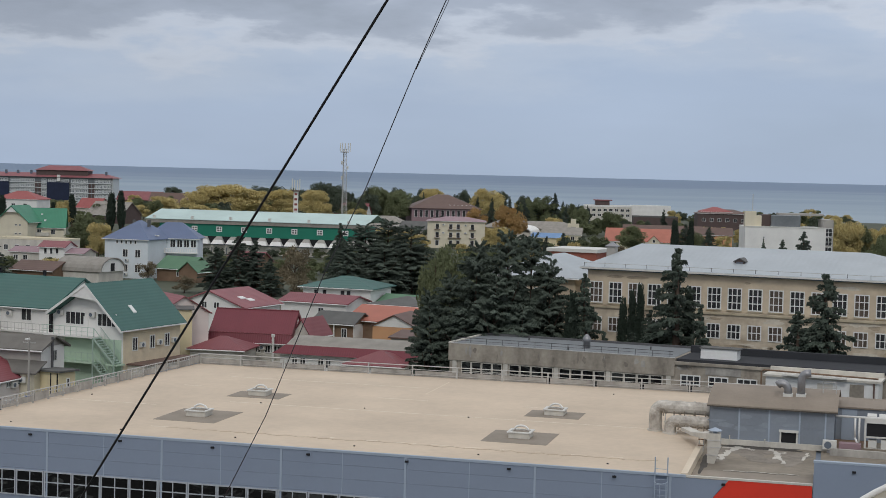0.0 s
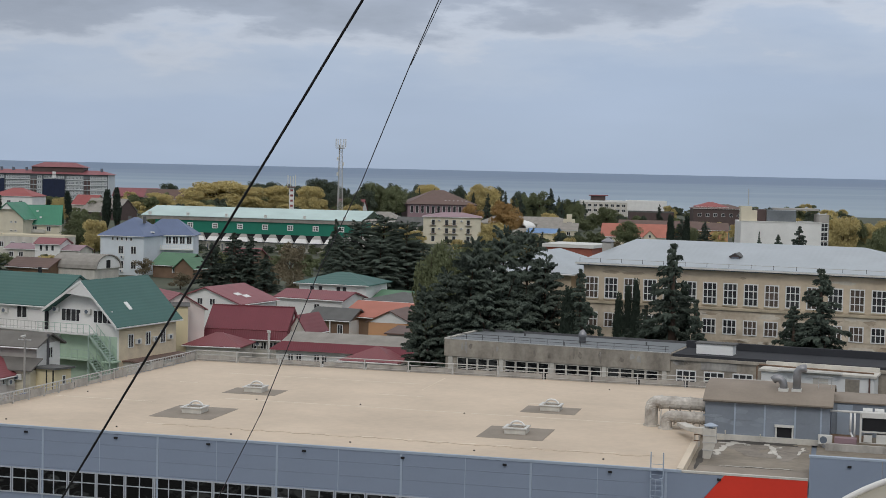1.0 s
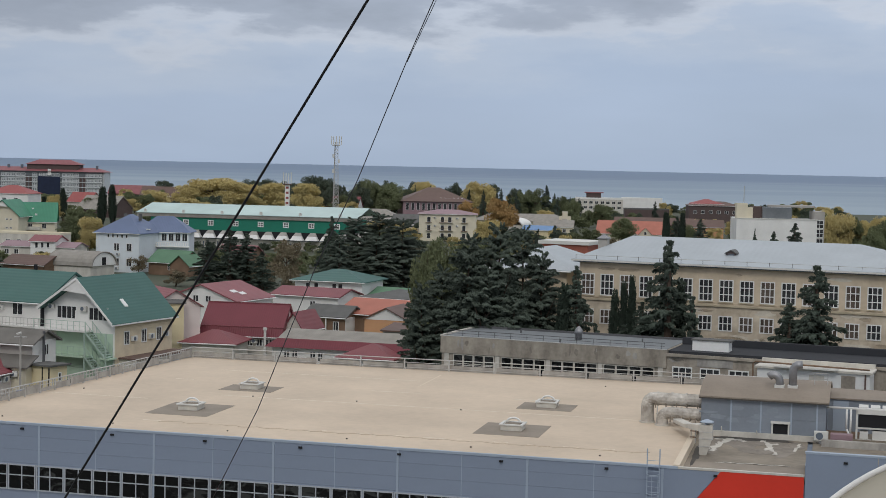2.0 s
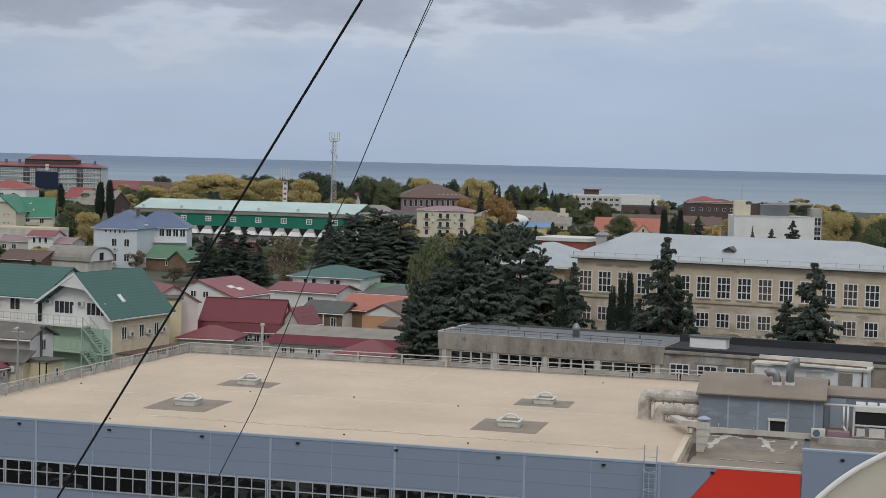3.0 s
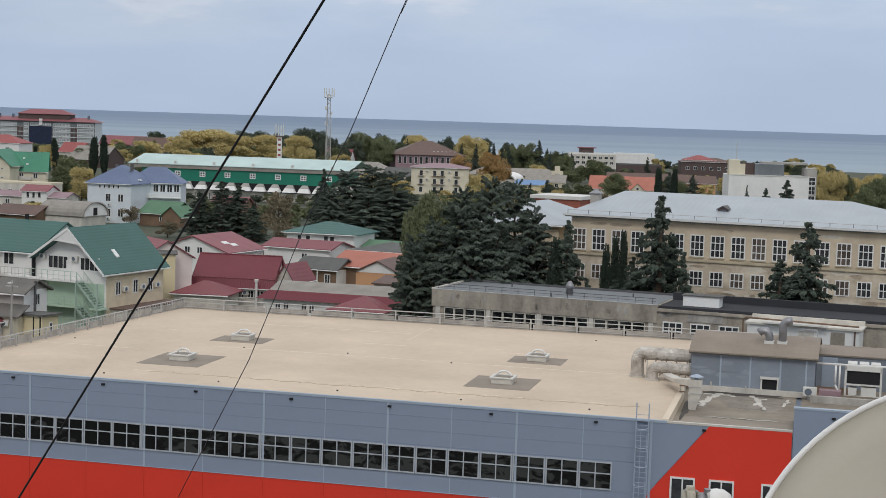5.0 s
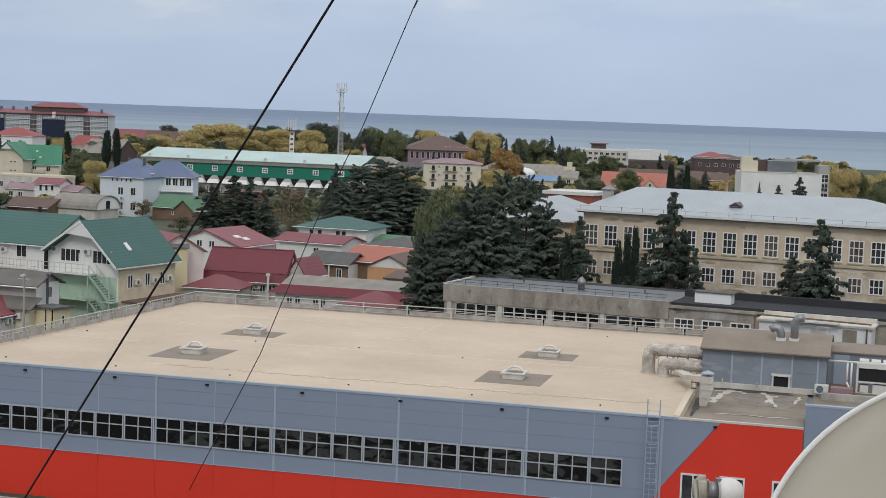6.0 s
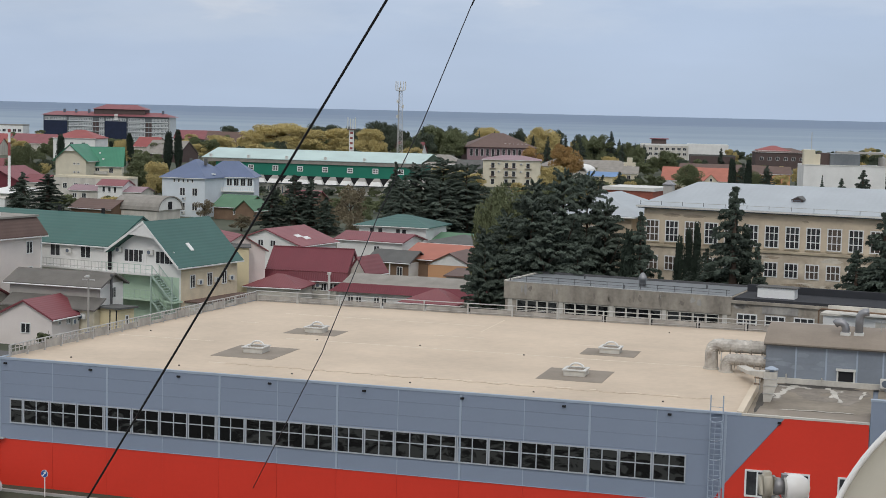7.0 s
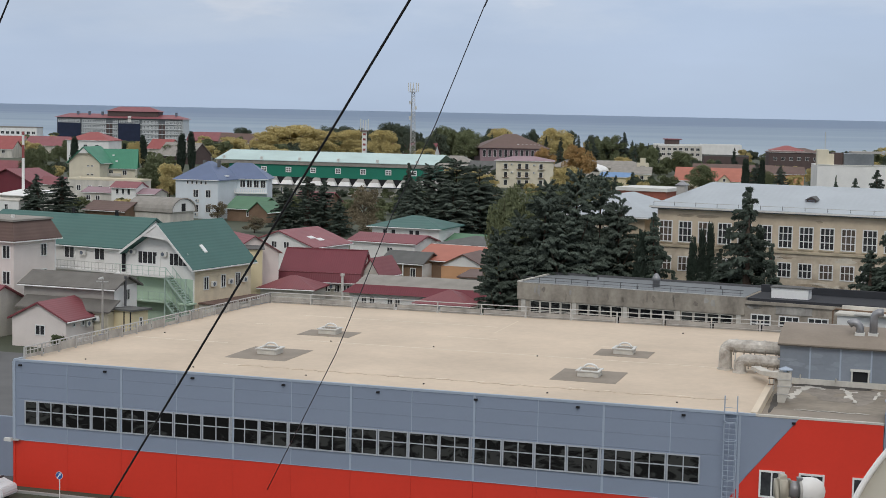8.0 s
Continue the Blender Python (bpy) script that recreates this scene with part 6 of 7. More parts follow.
house("long white low building with a grey roof", -290, 990, -5, 31, 12, 8.6, "flat", 0.8, "white", "grey_roof", grid("f", steps(2, 29, 9), [5.6, 2.4], 2.2, 1.8), name="building", category="building")
house("white house with a red hipped roof", -155, 638, -10, 18, 14, 9.5, "hip", 3.4, "white", "red_roof", grid("f", [3, 8, 13], [7.0, 4.0], 1.6, 1.8))
for x, y, w, d, ez, rise, yaw in ((-218, 752, 14, 11, 4.2, 4.0, -10), (-196, 726, 20, 12, 4.9, 4.0, -12), (-178, 735, 12, 10, 4.4, 3.6, 20), (-205, 690, 14, 10, 4.0, 3.5, -10)):
    house("house with a red tile roof near the hotel", x, y, yaw, w, d, ez, "gx", rise, "white_old", "red_roof" if x < -200 else "pink_roof", grid("f", [w * 0.3, w * 0.7], [2.6], 1.4, 1.6), group="red-roofed houses by the hotel")
house("house with a broad maroon roof", -122, 411, -27, 17, 11, 3.6, "gy", 3.2, "maroon", "maroon_dull", over=0.8)
house("house with a dark red roof", -141, 468, -10, 12, 10, 3.4, "gx", 3.2, "white_old", "maroon_dull", grid("f", [9], [2.0], 1.3, 1.3))
house("dark red roofed outbuilding", -106, 404, -27, 7, 6, 3.4, "gx", 1.6, "white_old", "maroon_dull")
cano = house("white canopy roof with a blue edge", -99.5, 346, -27, 10.8, 8, 3.6, "mono", 0.9, "white_old", "white", name="canopy", category="canopy")
house("low white wall building in front of the trees", -101, 335, -27, 12, 5, 3.2, "flat", 0.3, "white", "white_old", [("f", 8.5, 2.0, 1.0, 1.2)], name="outbuilding", category="outbuilding")
house("house with a red gable roof", -136, 711, -27, 12, 9, 5.0, "gx", 4.0, "white_old", "red_roof", grid("f", [4, 8], [2.6], 1.5, 1.5))
house("house with a grey roof and roof windows", -122, 659, -27, 18, 14, 3.6, "gx", 5.2, "dark_wall", "grey_roof")
for x, y, w in ((-150, 905, 26), (-128, 880, 20), (-112, 860, 14)):
    house("far house with a reddish roof by the shore", x, y, -12, w, 10, 5.0, "gx", 4.5, "wood", "brown_roof" if w < 22 else "pink_roof", group="houses by the shore")
mred = house("white house with a red roof and three dormers", -25.5, 719, -15, 20.8, 12, 4.0, "gx", 5.4, "white", "maroon_dull")
for k in range(3):
    dm = link("dormer", None, mred, pose(3.8 + 5 * k, 0.6, 5.0))
    bm = bmesh.new()
    extrude(bm, [(0, 0, 0), (2.6, 0, 0), (2.6, 0, 1.5), (1.3, 0, 2.6), (0, 0, 1.5)], (0, 3.5, 0))
    part("dormer_wall", bm, "white", dm)
    window(dm, 1.3, 0, 1.0, 1.5, 1.3)
    bm = bmesh.new()
    extrude(bm, [(-0.4, -0.4, 1.2), (1.3, -0.4, 2.7), (3.0, -0.4, 1.2), (3.0, -0.4, 1.5), (1.3, -0.4, 3.0), (-0.4, -0.4, 1.5)], (0, 4, 0))
    part("dormer_roof", bm, "maroon_dull", dm)
brown = house("large house under a broad brown hipped roof", 16.5, 733, 5, 32.5, 27, 7.6, "hip", 6.6, "lilac_roof", "brown_roof", grid("f", steps(2, 30, 12), [5.2], 1.4, 3.4, 1, 1), over=1.0, name="large_house")
for k in range(6):
    boxes("roof_window", "frame", brown, (18 + 2.0 * k, 18.8 + 2.0 * k, 2.6, 3.8, 9.3, 9.5))
yel = house("pale yellow four-storey block with a low lilac roof and balconies", 16.6, 504.6, -4, 18.6, 12, 8.7, "hip", 1.5, "cream", "lilac_roof",
            grid("f", [3.2, 7.6, 10.0, 14.6], [7.0, 4.3, 1.7], 1.2, 1.8, 1, 1) + grid("r", [4, 8], [7.0, 4.3], 1.0, 1.5), over=0.5, acs=(("f", 5.2, 7.6), ("f", 12.4, 7.5), ("f", 5.2, 5.0), ("f", 12.4, 5.0)), name="apartment_block", category="apartment block")
for z in (6.1, 3.4):
    for a, b in ((2.2, 4.2), (6.6, 11.0), (13.6, 15.8)):
        boxes("balcony", "wood", yel, (a, b, -0.7, 0, z - 0.12, z), (a, b, -0.7, -0.65, z + 0.7, z + 0.75))
lb = house("long low cream building with a brown roof", 41.0, 596, -10, 36, 11, 4.0, "hip", 2.8, "cream", "grey_roof", grid("f", [5, 10, 21, 31], [2.6], 2.0, 1.8), over=0.8, name="building", category="building")
bell = link("bell_gable", None, lb, pose(34.6, -0.3, 0))
boxes("pier", "cream", bell, (-2.2, -1.0, -0.3, 0.6, 0, 6.4), (1.0, 2.2, -0.3, 0.6, 0, 6.4), (-2.2, 2.2, -0.3, 0.6, 0, 3.6))
boxes("top", "cream", bell, (-1.0, 1.0, -0.3, 0.6, 5.2, 8.2))
house("house with greyish hipped roof among trees", -4.8, 599, -20, 16, 11, 3.8, "hip", 3.6, "white_old", "grey_roof", grid("f", [5, 9], [2.4], 1.4, 1.4))
house("house with a dark grey roof among trees", 8.0, 560, -20, 14, 10, 3.6, "gx", 3.0, "pinkish", "dark_roof", grid("f", [4, 9], [2.0], 1.4, 1.4))
arch = thing("vaulted_market", 47.0, 582, 0, -20, "white vaulted canopy roof", "canopy")
bm = bmesh.new()
arc = [(5.6 - 5.8 * math.cos(a), 0, 2.9 + 2.6 * math.sin(a)) for a in steps(0, math.pi, 13)]
extrude(bm, arc + [(x * 0.96 + 0.2, y, z - 0.3) for x, y, z in arc[::-1]], (0, 14, 0))
part("roof", bm, "white", arch)
boxes("wall", "white_old", arch, (0.2, 11, 0.4, 13.6, 0, 2.9))
house("stall under a blue tarpaulin roof", 54.0, 540, -20, 10.5, 8, 2.9, "gx", 1.3, "yellow_wall", "tarp", name="market_stall", category="stall")
house("cream house with a brown gable roof", 60, 560, -10, 14, 9, 3.4, "gx", 2.2, "cream", "grey_roof", grid("f", [3, 7, 11], [2.0], 1.3, 1.4))
wl_ = house("long white three-storey building by the sea", 116, 864, -5, 26, 14, 8.0, "flat", 0.9, "white_old", "white", grid("f", steps(2, 24, 8), [6.2, 3.4], 2.0, 1.5), name="building", category="building")
boxes("roof_house", "dark_wall", wl_, (6, 14, 4, 10, 8.8, 11.4))
boxes("roof_slab", "pink_roof", wl_, (5, 15.4, 3, 11, 11.4, 11.9))
house("plain white block by the sea", 143, 868, -5, 22, 12, 8.6, "flat", 0.6, "white", "white", name="building", category="building")
house("dark brown building with a red roof", 156, 750, -5, 25, 14, 8.0, "hip", 2.2, "dark_wall", "brown_roof", grid("f", steps(3, 22, 6), [5.0], 1.8, 1.6), name="building", category="building")
house("red tile roof block", 158, 752, -5, 15, 13, 8.8, "hip", 2.4, "dark_wall", "red_roof", name="building", category="building")
house("low house with a brown roof and orange wall", 112, 560, -8, 17, 9, 4.4, "gx", 2.4, "tan_wall", "brown_roof")
house("house with an orange tile roof and gable dormers", 78.5, 529, -14, 22, 11, 2.8, "gx", 4.0, "cream", "orange_roof", grid("f", [3, 8, 13], [1.6], 1.3, 1.3))
for u in (7.0, 14.5):
    q = Vector((78.5, 529, 0)) + Matrix.Rotation(radians(-14), 3, "Z") @ Vector((u, -0.6, 0))
    house("orange gable dormer wing", q.x, q.y, -14, 4.0, 5, 2.9, "gy", 1.9, "cream", "orange_roof", [("f", 2.0, 3.0, 0.9, 1.1, 1, 1)], over=0.35, name="dormer_wing")
house("long shed with a brown roof", 96, 600, -10, 30, 9, 3.6, "gx", 2.4, "wood", "brown_roof", name="shed", category="shed")
house("dark flat building near the shore", 128, 770, -5, 22, 10, 5.0, "flat", 0.6, "dark_wall", "dark_roof", name="building", category="building")

# white block with a stair tower right behind the school
wb = thing("white_block", 79.0, 330, 0, -8, "plain white block with a cream stair tower on its roof", "building")
boxes("wall", "white", wb, (0, 17.0, 0, 14, 0, 14.4))
boxes("coping", "unit", wb, (-0.1, 17.1, -0.1, 0.3, 14.4, 14.6))
boxes("stair_tower", "cream", wb, (0.0, 2.4, 1.0, 4.0, 14.4, 17.7), (0.6, 3.6, 2.0, 4.0, 14.4, 16.8))
boxes("pole", "rail", wb, (1.45, 1.6, 1.0, 1.15, 17.9, 21.4))
boxes("roof_plant", "hotel_glass", wb, (5.8, 12.0, 3.0, 9.0, 14.4, 16.9), label="dark glazed rooftop storey")
boxes("roof_plant", "dark_wall", wb, (3.6, 5.8, 4.5, 9.0, 14.4, 17.0))
boxes("roof_slab", "grey_wall", wb, (8.0, 17.5, 8.0, 14, 16.9, 17.3))
boxes("glazed_side", "grey_wall", wb, (17.0, 19.0, 3.0, 12, 0, 16.2))
for z in (13.5, 11.5, 9.5):
    window(wb, 18.0, 3.0, z, 1.6, 1.8, 0, 2, 2)
house("brown low building beside the white block", 62, 345, -8, 15, 12, 8.6, "flat", 0.4, "wood", "brown_roof", name="building", category="building")


# ---- trees ----
def leaf_mesh(name, centres, dirs, size, material, seed, flat=0.5):
    """Small pointed blades, one triangle each, at centres, along dirs."""
    slim = 0.26 if flat > 0.4 else 0.40
    rng = np.random.default_rng(seed)
    n = len(centres)
    d = dirs / np.maximum(1e-6, np.linalg.norm(dirs, axis=1))[:, None]
    side = np.cross(d, rng.normal(size=(n, 3)) * (1 - flat) + np.array([0, 0, flat]))
    side /= np.maximum(1e-6, np.linalg.norm(side, axis=1))[:, None]
    s = size * rng.uniform(0.6, 1.3, (n, 1))
    v = np.stack([centres - d * s * 0.5 + side * s * slim, centres - d * s * 0.5 - side * s * slim, centres + d * s * 0.6], 1).reshape(-1, 3)
    me = bpy.data.meshes.new(name)
    me.from_pydata(v.tolist(), [], [(3 * i, 3 * i + 1, 3 * i + 2) for i in range(n)])
    me.materials.append(M[material])
    return me


def conifer(seed, levels, per, droop, irregular, shape=0.9, low=0.06, boughs=(6, 10), lift=0.03):
    """A crown of unit height and unit half-width: boughs in whorls, each a feathered spray of blades."""
    rng = np.random.default_rng(seed)
    cs, ds = [], []
    for k in range(levels):
        z = low + (0.985 - low) * (k / (levels - 1)) ** 0.95
        r = (1 - z) ** shape + 0.015
        for b in range(int(rng.integers(*boughs))):
            a = rng.uniform(0, 2 * math.pi)
            rr = r * (1 - irregular * rng.random() ** 1.5)
            m = max(5, int(per * rr + 2))
            t = rng.uniform(0.05, 1, m) ** 0.75
            off = rng.normal(size=m) * 0.13 * rr * (1.15 - t)
            c = np.stack([np.cos(a) * t * rr - np.sin(a) * off, np.sin(a) * t * rr + np.cos(a) * off,
                          z + (lift * t - droop * t * t) * rr - np.abs(rng.normal(size=m)) * 0.010], 1)
            d = np.stack([np.cos(a) - np.sin(a) * off * 8 + rng.normal(size=m) * 0.35, np.sin(a) + np.cos(a) * off * 8 + rng.normal(size=m) * 0.35, -0.3 + rng.normal(size=m) * 0.35], 1)
            cs.append(c)
            ds.append(d)
    return np.concatenate(cs), np.concatenate(ds)


def layered(seed, levels, per, shape, low=0.03, droop=0.20):
    """A cedar's crown, unit height and half-width: flat fans of twigs in tiers, each fan bending down at its ragged tip."""
    rng = np.random.default_rng(seed)
    cs, ds = [], []
    for k in range(levels):
        z = low + (0.97 - low) * k / (levels - 1)
        r = (1 - z) ** shape + 0.03
        for b in range(int(rng.integers(9, 14))):
            a, z0 = rng.uniform(0, 2 * math.pi), z + rng.normal() * 0.012
            rr = r * (1.06 - 0.5 * rng.random() ** 1.6)
            m = max(8, int(per * rr))
            t = rng.uniform(0.12, 1, m) ** 0.7
            twig = np.round(t * 7) / 7
            off = rng.uniform(-1, 1, m) * 0.24 * rr * (1.12 - twig)
            rise = 0.05 * rng.uniform(0.2, 1.6)
            c = np.stack([np.cos(a) * t * rr - np.sin(a) * off, np.sin(a) * t * rr + np.cos(a) * off,
                          z0 + rise * t - droop * 0.32 * rr * t ** 3 - np.abs(off) * 0.16 - np.abs(rng.normal(size=m)) * 0.004], 1)
            side = np.sign(off)
            d = np.stack([np.cos(a) - np.sin(a) * side * 0.8 + rng.normal(size=m) * 0.25, np.sin(a) + np.cos(a) * side * 0.8 + rng.normal(size=m) * 0.25, -0.25 + rng.normal(size=m) * 0.2], 1)
            cs.append(c)
            ds.append(d)
    return np.concatenate(cs), np.concatenate(ds)


def broad(seed, clumps, per):
    """A rounded crown of uneven clumps, in a unit box: half-width 1, height 1."""
    rng = np.random.default_rng(seed)
    cs, ds = [], []
    for k in range(clumps):
        a, z = rng.uniform(0, 2 * math.pi), rng.uniform(0.22, 0.9)
        reach = math.sqrt(max(0.05, 1 - ((z - 0.5) / 0.52) ** 2)) * 0.78 * math.sqrt(rng.random())
        c0 = np.array([reach * math.cos(a), reach * math.sin(a), z])
        rad = rng.uniform(0.2, 0.36)
        p = rng.normal(size=(per, 3))
        p /= np.linalg.norm(p, axis=1)[:, None]
        p *= (rng.random((per, 1)) ** 0.4)
        cs.append(c0 + p * rad * np.array([1, 1, 0.42]))
        ds.append(p + rng.normal(size=(per, 3)) * 0.7)
    return np.concatenate(cs), np.concatenate(ds)


def tree(name, label, category, crown, h, w, size, material, seed, base=0.06, limbs=0, flat=0.5, group=""):
    """One tree at the origin: tapered trunk with limbs, and a crown of blades."""
    cs, ds = crown
    sc = np.array([w / 2, w / 2, h])
    t = tagged(new(name), label, category, group)
    bm = bmesh.new()
    tube(bm, (0, 0, -0.1), (0.02 * w, 0, h * 0.5), 0.022 * h + 0.04, 7, 0.012 * h)
    tube(bm, (0.02 * w, 0, h * 0.5), (0, 0, h * 0.97), 0.012 * h, 6, 0.02)
    part("trunk", bm, "bark", t)
    rnd = random.Random(seed)
    for k in range(limbs):
        a, z = rnd.uniform(0, 6.28), h * rnd.uniform(0.25, 0.6)
        bm = bmesh.new()
        tube(bm, (0, 0, z), (math.cos(a) * w * 0.33, math.sin(a) * w * 0.33, z + h * 0.22), 0.008 * h, 5, 0.02)
        part("limb", bm, "bark", t)
    link("crown", leaf_mesh("crown", cs * sc, ds * sc / sc.mean(), size, material, seed, flat), t)
    return t


def plant_trees(protos, rows, rise=0.0):
    """rows: x, y, height, width. Each is a copy of one of protos, scaled; the protos themselves are taken first."""
    rnd = random.Random(len(rows))
    for i, (x, y, h, w) in enumerate(rows):
        o, oh, ow = protos[i % len(protos)]
        m = pose(x, y, rise, rnd.uniform(-2, 2), rnd.uniform(-2, 2), rnd.uniform(0, 360)) @ Matrix.Diagonal((w / ow, w / ow, h / oh, 1))
        if i < len(protos):
            o.matrix_world = m
        else:
            base_scale = o.scale.copy()
            o.scale = (1, 1, 1)
            copy_thing(o, m)
            o.scale = base_scale


CEDARS = [(12.6, 150, 18.4, 10.5), (9.2, 147.5, 16.0, 10.5), (7.2, 150, 14, 8.0), (10.4, 152, 17.2, 9.0), (15.2, 151, 18.1, 9.5), (16.8, 149, 15.4, 8), (11.2, 146.5, 14.4, 10.5), (8.6, 145.5, 11.5, 8),
          (-1.6, 268, 14.7, 13), (2.7, 272, 15.6, 14), (6.3, 266, 14.9, 13), (-5.0, 262, 12.4, 9), (1.4, 262, 12.2, 12), (14.2, 145.8, 11.8, 8)]
SPRUCES = [(27.7, 142, 17.9, 9.6), (20.1, 146, 15.1, 7.5), (39.9, 134, 16.3, 10.2), (37.4, 135, 12.9, 8.7), (-30.7, 300, 9.1, 8.7), (-26.4, 300, 11.2, 10.2), (-23.2, 302, 10.5, 10.2), (-20, 295, 7.4, 7.2), (-6.9, 280, 14.9, 7.8), (36.2, 300, 13.3, 7.2), (33.3, 300, 12.6, 6.4), (83, 300, 14.7, 8.7), (79.3, 300, 13, 6.4), (75.5, 300, 13.5, 2.9)]
SPRUCES_FAR = [(66, 690, 13.5, 8), (72, 702, 14.5, 8), (78, 706, 12.5, 8), (84, 690, 12, 7), (60, 722, 12.5, 8), (92, 722, 11.5, 8), (-5, 745, 17, 7), (30, 760, 15, 6), (38, 770, 14.5, 6), (-86.6, 330, 9.2, 9.6), (-79, 320, 9.3, 12.5), (80.4, 700, 17, 8.7), (130.1, 700, 10.7, 5.1), (90, 450, 11.3, 8.0), (90.7, 420, 11.6, 8.7), (-12, 752, 14.4, 5), (5, 762, 15.2, 6), (13, 758, 14.2, 5), (23, 772, 15, 5), (44, 768, 14.8, 6), (50, 775, 13.6, 5), (54, 730, 13.8, 6), (63, 741, 14.6, 6), (88, 735, 12.9, 6), (95, 728, 11.6, 5), (100, 735, 11.0, 5), (26.0, 143, 12.0, 7.2), (29.7, 140, 12.9, 5.8), (24.0, 143.5, 9.8, 7.5), (21.8, 144.5, 9.4, 6.5)]
CYPRESSES = [(25.0, 146, 12.9, 1.2), (23.4, 147, 11.6, 1.3), (24.2, 146.6, 12.3, 1.1), (29.6, 143.5, 12.9, 1.4), (18.6, 146, 12.1, 1.9), (-114.4, 480, 13, 3.4), (-123.9, 600, 8.7, 2.6), (-116.2, 600, 11.7, 3.4),
             (-95.1, 560, 13.2, 4), (-91, 560, 13.9, 3.6), (87.1, 450, 11.1, 2.6), (81.1, 420, 12.1, 2), (85.4, 420, 11.9, 2.4)]
BROAD_GREEN = [(-78, 420, 10.9, 12), (9.6, 186, 15.9, 7.0), (7.2, 184, 14.6, 5.0), (13.0, 187, 15.0, 7.0), (98.4, 650, 10.3, 12), (91.6, 440, 9.5, 6), (-121.6, 470, 11.5, 9), (-125.5, 470, 10.7, 8), (0.4, 750, 17.8, 17), (-5, 750, 15, 15), (3.2, 752, 16.2, 14),
               (11.2, 740, 16.5, 14), (75.4, 700, 15.2, 16), (86.9, 700, 12.4, 9), (89.4, 680, 11.3, 8), (71, 720, 13.5, 12), (-12.2, 700, 10.9, 14), (20.3, 780, 12.9, 12), (127.5, 430, 13.2, 8.5), (134.5, 410, 10.3, 9), (126.6, 430, 12.0, 8), (134.6, 424, 13.2, 9), (141, 418, 12.4, 9), (148, 428, 13, 9),
               (60, 420, 8.3, 11), (82.2, 500, 9.2, 11)]
PINES = [(-20, 720, 14.0, 10), (-14, 738, 14.6, 9), (-8, 715, 13.2, 9), (-2, 728, 13.6, 10), (18, 780, 14, 9), (-34, 762, 13.5, 11), (-50, 830, 14.5, 12), (-117.9, 900, 12.8, 14), (-63.4, 860, 15.6, 16), (-29.4, 850, 17.6, 19), (-23, 840, 17.2, 14), (-56.9, 880, 14.9, 14), (-43.6, 870, 14.6, 14), (76, 800, 13.7, 10), (10.3, 900, 16.1, 12), (26.6, 900, 15.1, 9),
         (49.5, 900, 15.6, 12), (68.3, 850, 15.3, 9)]
BROAD_YELLOW = [(-79.3, 800, 15.8, 33), (-64.6, 780, 14.5, 27), (-91.2, 790, 12.7, 17), (-48.2, 790, 14.2, 19), (-27.5, 700, 15.6, 17), (-119.5, 600, 10.5, 8), (-70.8, 400, 9.4, 8),
                (29.8, 850, 16, 18), (58.5, 800, 17.4, 21), (129.1, 420, 13.7, 11), (136.9, 425, 11.9, 10), (129, 436, 13.6, 9), (145.9, 436, 12.8, 9), (-104.2, 760, 9.8, 18), (-123.9, 780, 7.1, 15), (35.6, 450, 8.9, 9.6)]
BROAD_ORANGE = [(48.2, 560, 13.4, 13.5), (34.2, 540, 12.4, 9)]
BROAD_BROWN = [(-16.0, 310, 9.0, 8.0), (-19.2, 300, 6.1, 7), (-14.3, 290, 4.1, 4.6), (-36.6, 300, 3.4, 5.5), (-48.1, 330, 4.1, 5)]

plant_trees([(tree("cedar", "broad dark cedar with layered boughs", "conifer", layered(s, 27, 600, 0.42), 17, 10, 0.22, "cedar", s, limbs=5, flat=0.75, group="dark conifers behind the annex"), 17, 10) for s in (1, 2, 3)], CEDARS)
plant_trees([(tree("spruce", "tall dark spruce with drooping boughs", "conifer", conifer(s, 31, 460, 0.12, 0.74, 0.70, 0.03, (5, 9), 0.12), 16, 4.9, 0.20, "spruce", s, limbs=0, group="spruces"), 16, 4.5) for s in (11, 12, 13)], SPRUCES + SPRUCES_FAR)
plant_trees([(tree("cypress", "slim dark columnar cypress", "conifer", conifer(s, 46, 70, -0.5, 0.3, 0.42, 0.02), 13, 1.6, 0.24, "cypress", s, group="cypresses"), 13, 1.6) for s in (21, 22)], CYPRESSES)
plant_trees([(tree("broadleaf_tree", "green broadleaf tree with an uneven crown", "tree", broad(s, 42, 270), 14, 9, 0.35, "leaf", s, limbs=7, flat=0.1, group="green trees"), 14, 9) for s in (31, 32, 33)], BROAD_GREEN)
plant_trees([(tree("pine", "dark pine on the skyline", "conifer", broad(s, 32, 230), 15, 13, 0.55, "leaf_pine", s, limbs=6, flat=0.3, group="pines on the skyline"), 15, 13) for s in (41, 42)], PINES)
plant_trees([(tree("autumn_tree", "broadleaf tree with yellowing autumn leaves", "tree", broad(s, 58, 320), 14, 16, 0.46, "leaf_yellow", s, limbs=7, flat=0.1, group="yellow trees"), 14, 16) for s in (51, 52, 53)], BROAD_YELLOW)
plant_trees([(tree("autumn_tree", "broadleaf tree with rusty orange leaves", "tree", broad(s, 46, 320), 12, 11, 0.36, "leaf_orange", s, limbs=7, flat=0.1, group="orange trees"), 12, 11) for s in (61, 62)], BROAD_ORANGE)
plant_trees([(tree("autumn_tree", "half-bare tree with brown autumn leaves", "tree", broad(s, 26, 90), 8, 7, 0.34, "leaf_brown", s, limbs=9, flat=0.1, group="brown trees"), 8, 7) for s in (63, 64)], BROAD_BROWN)

# scattered greenery between the far houses
rnd = random.Random(5)
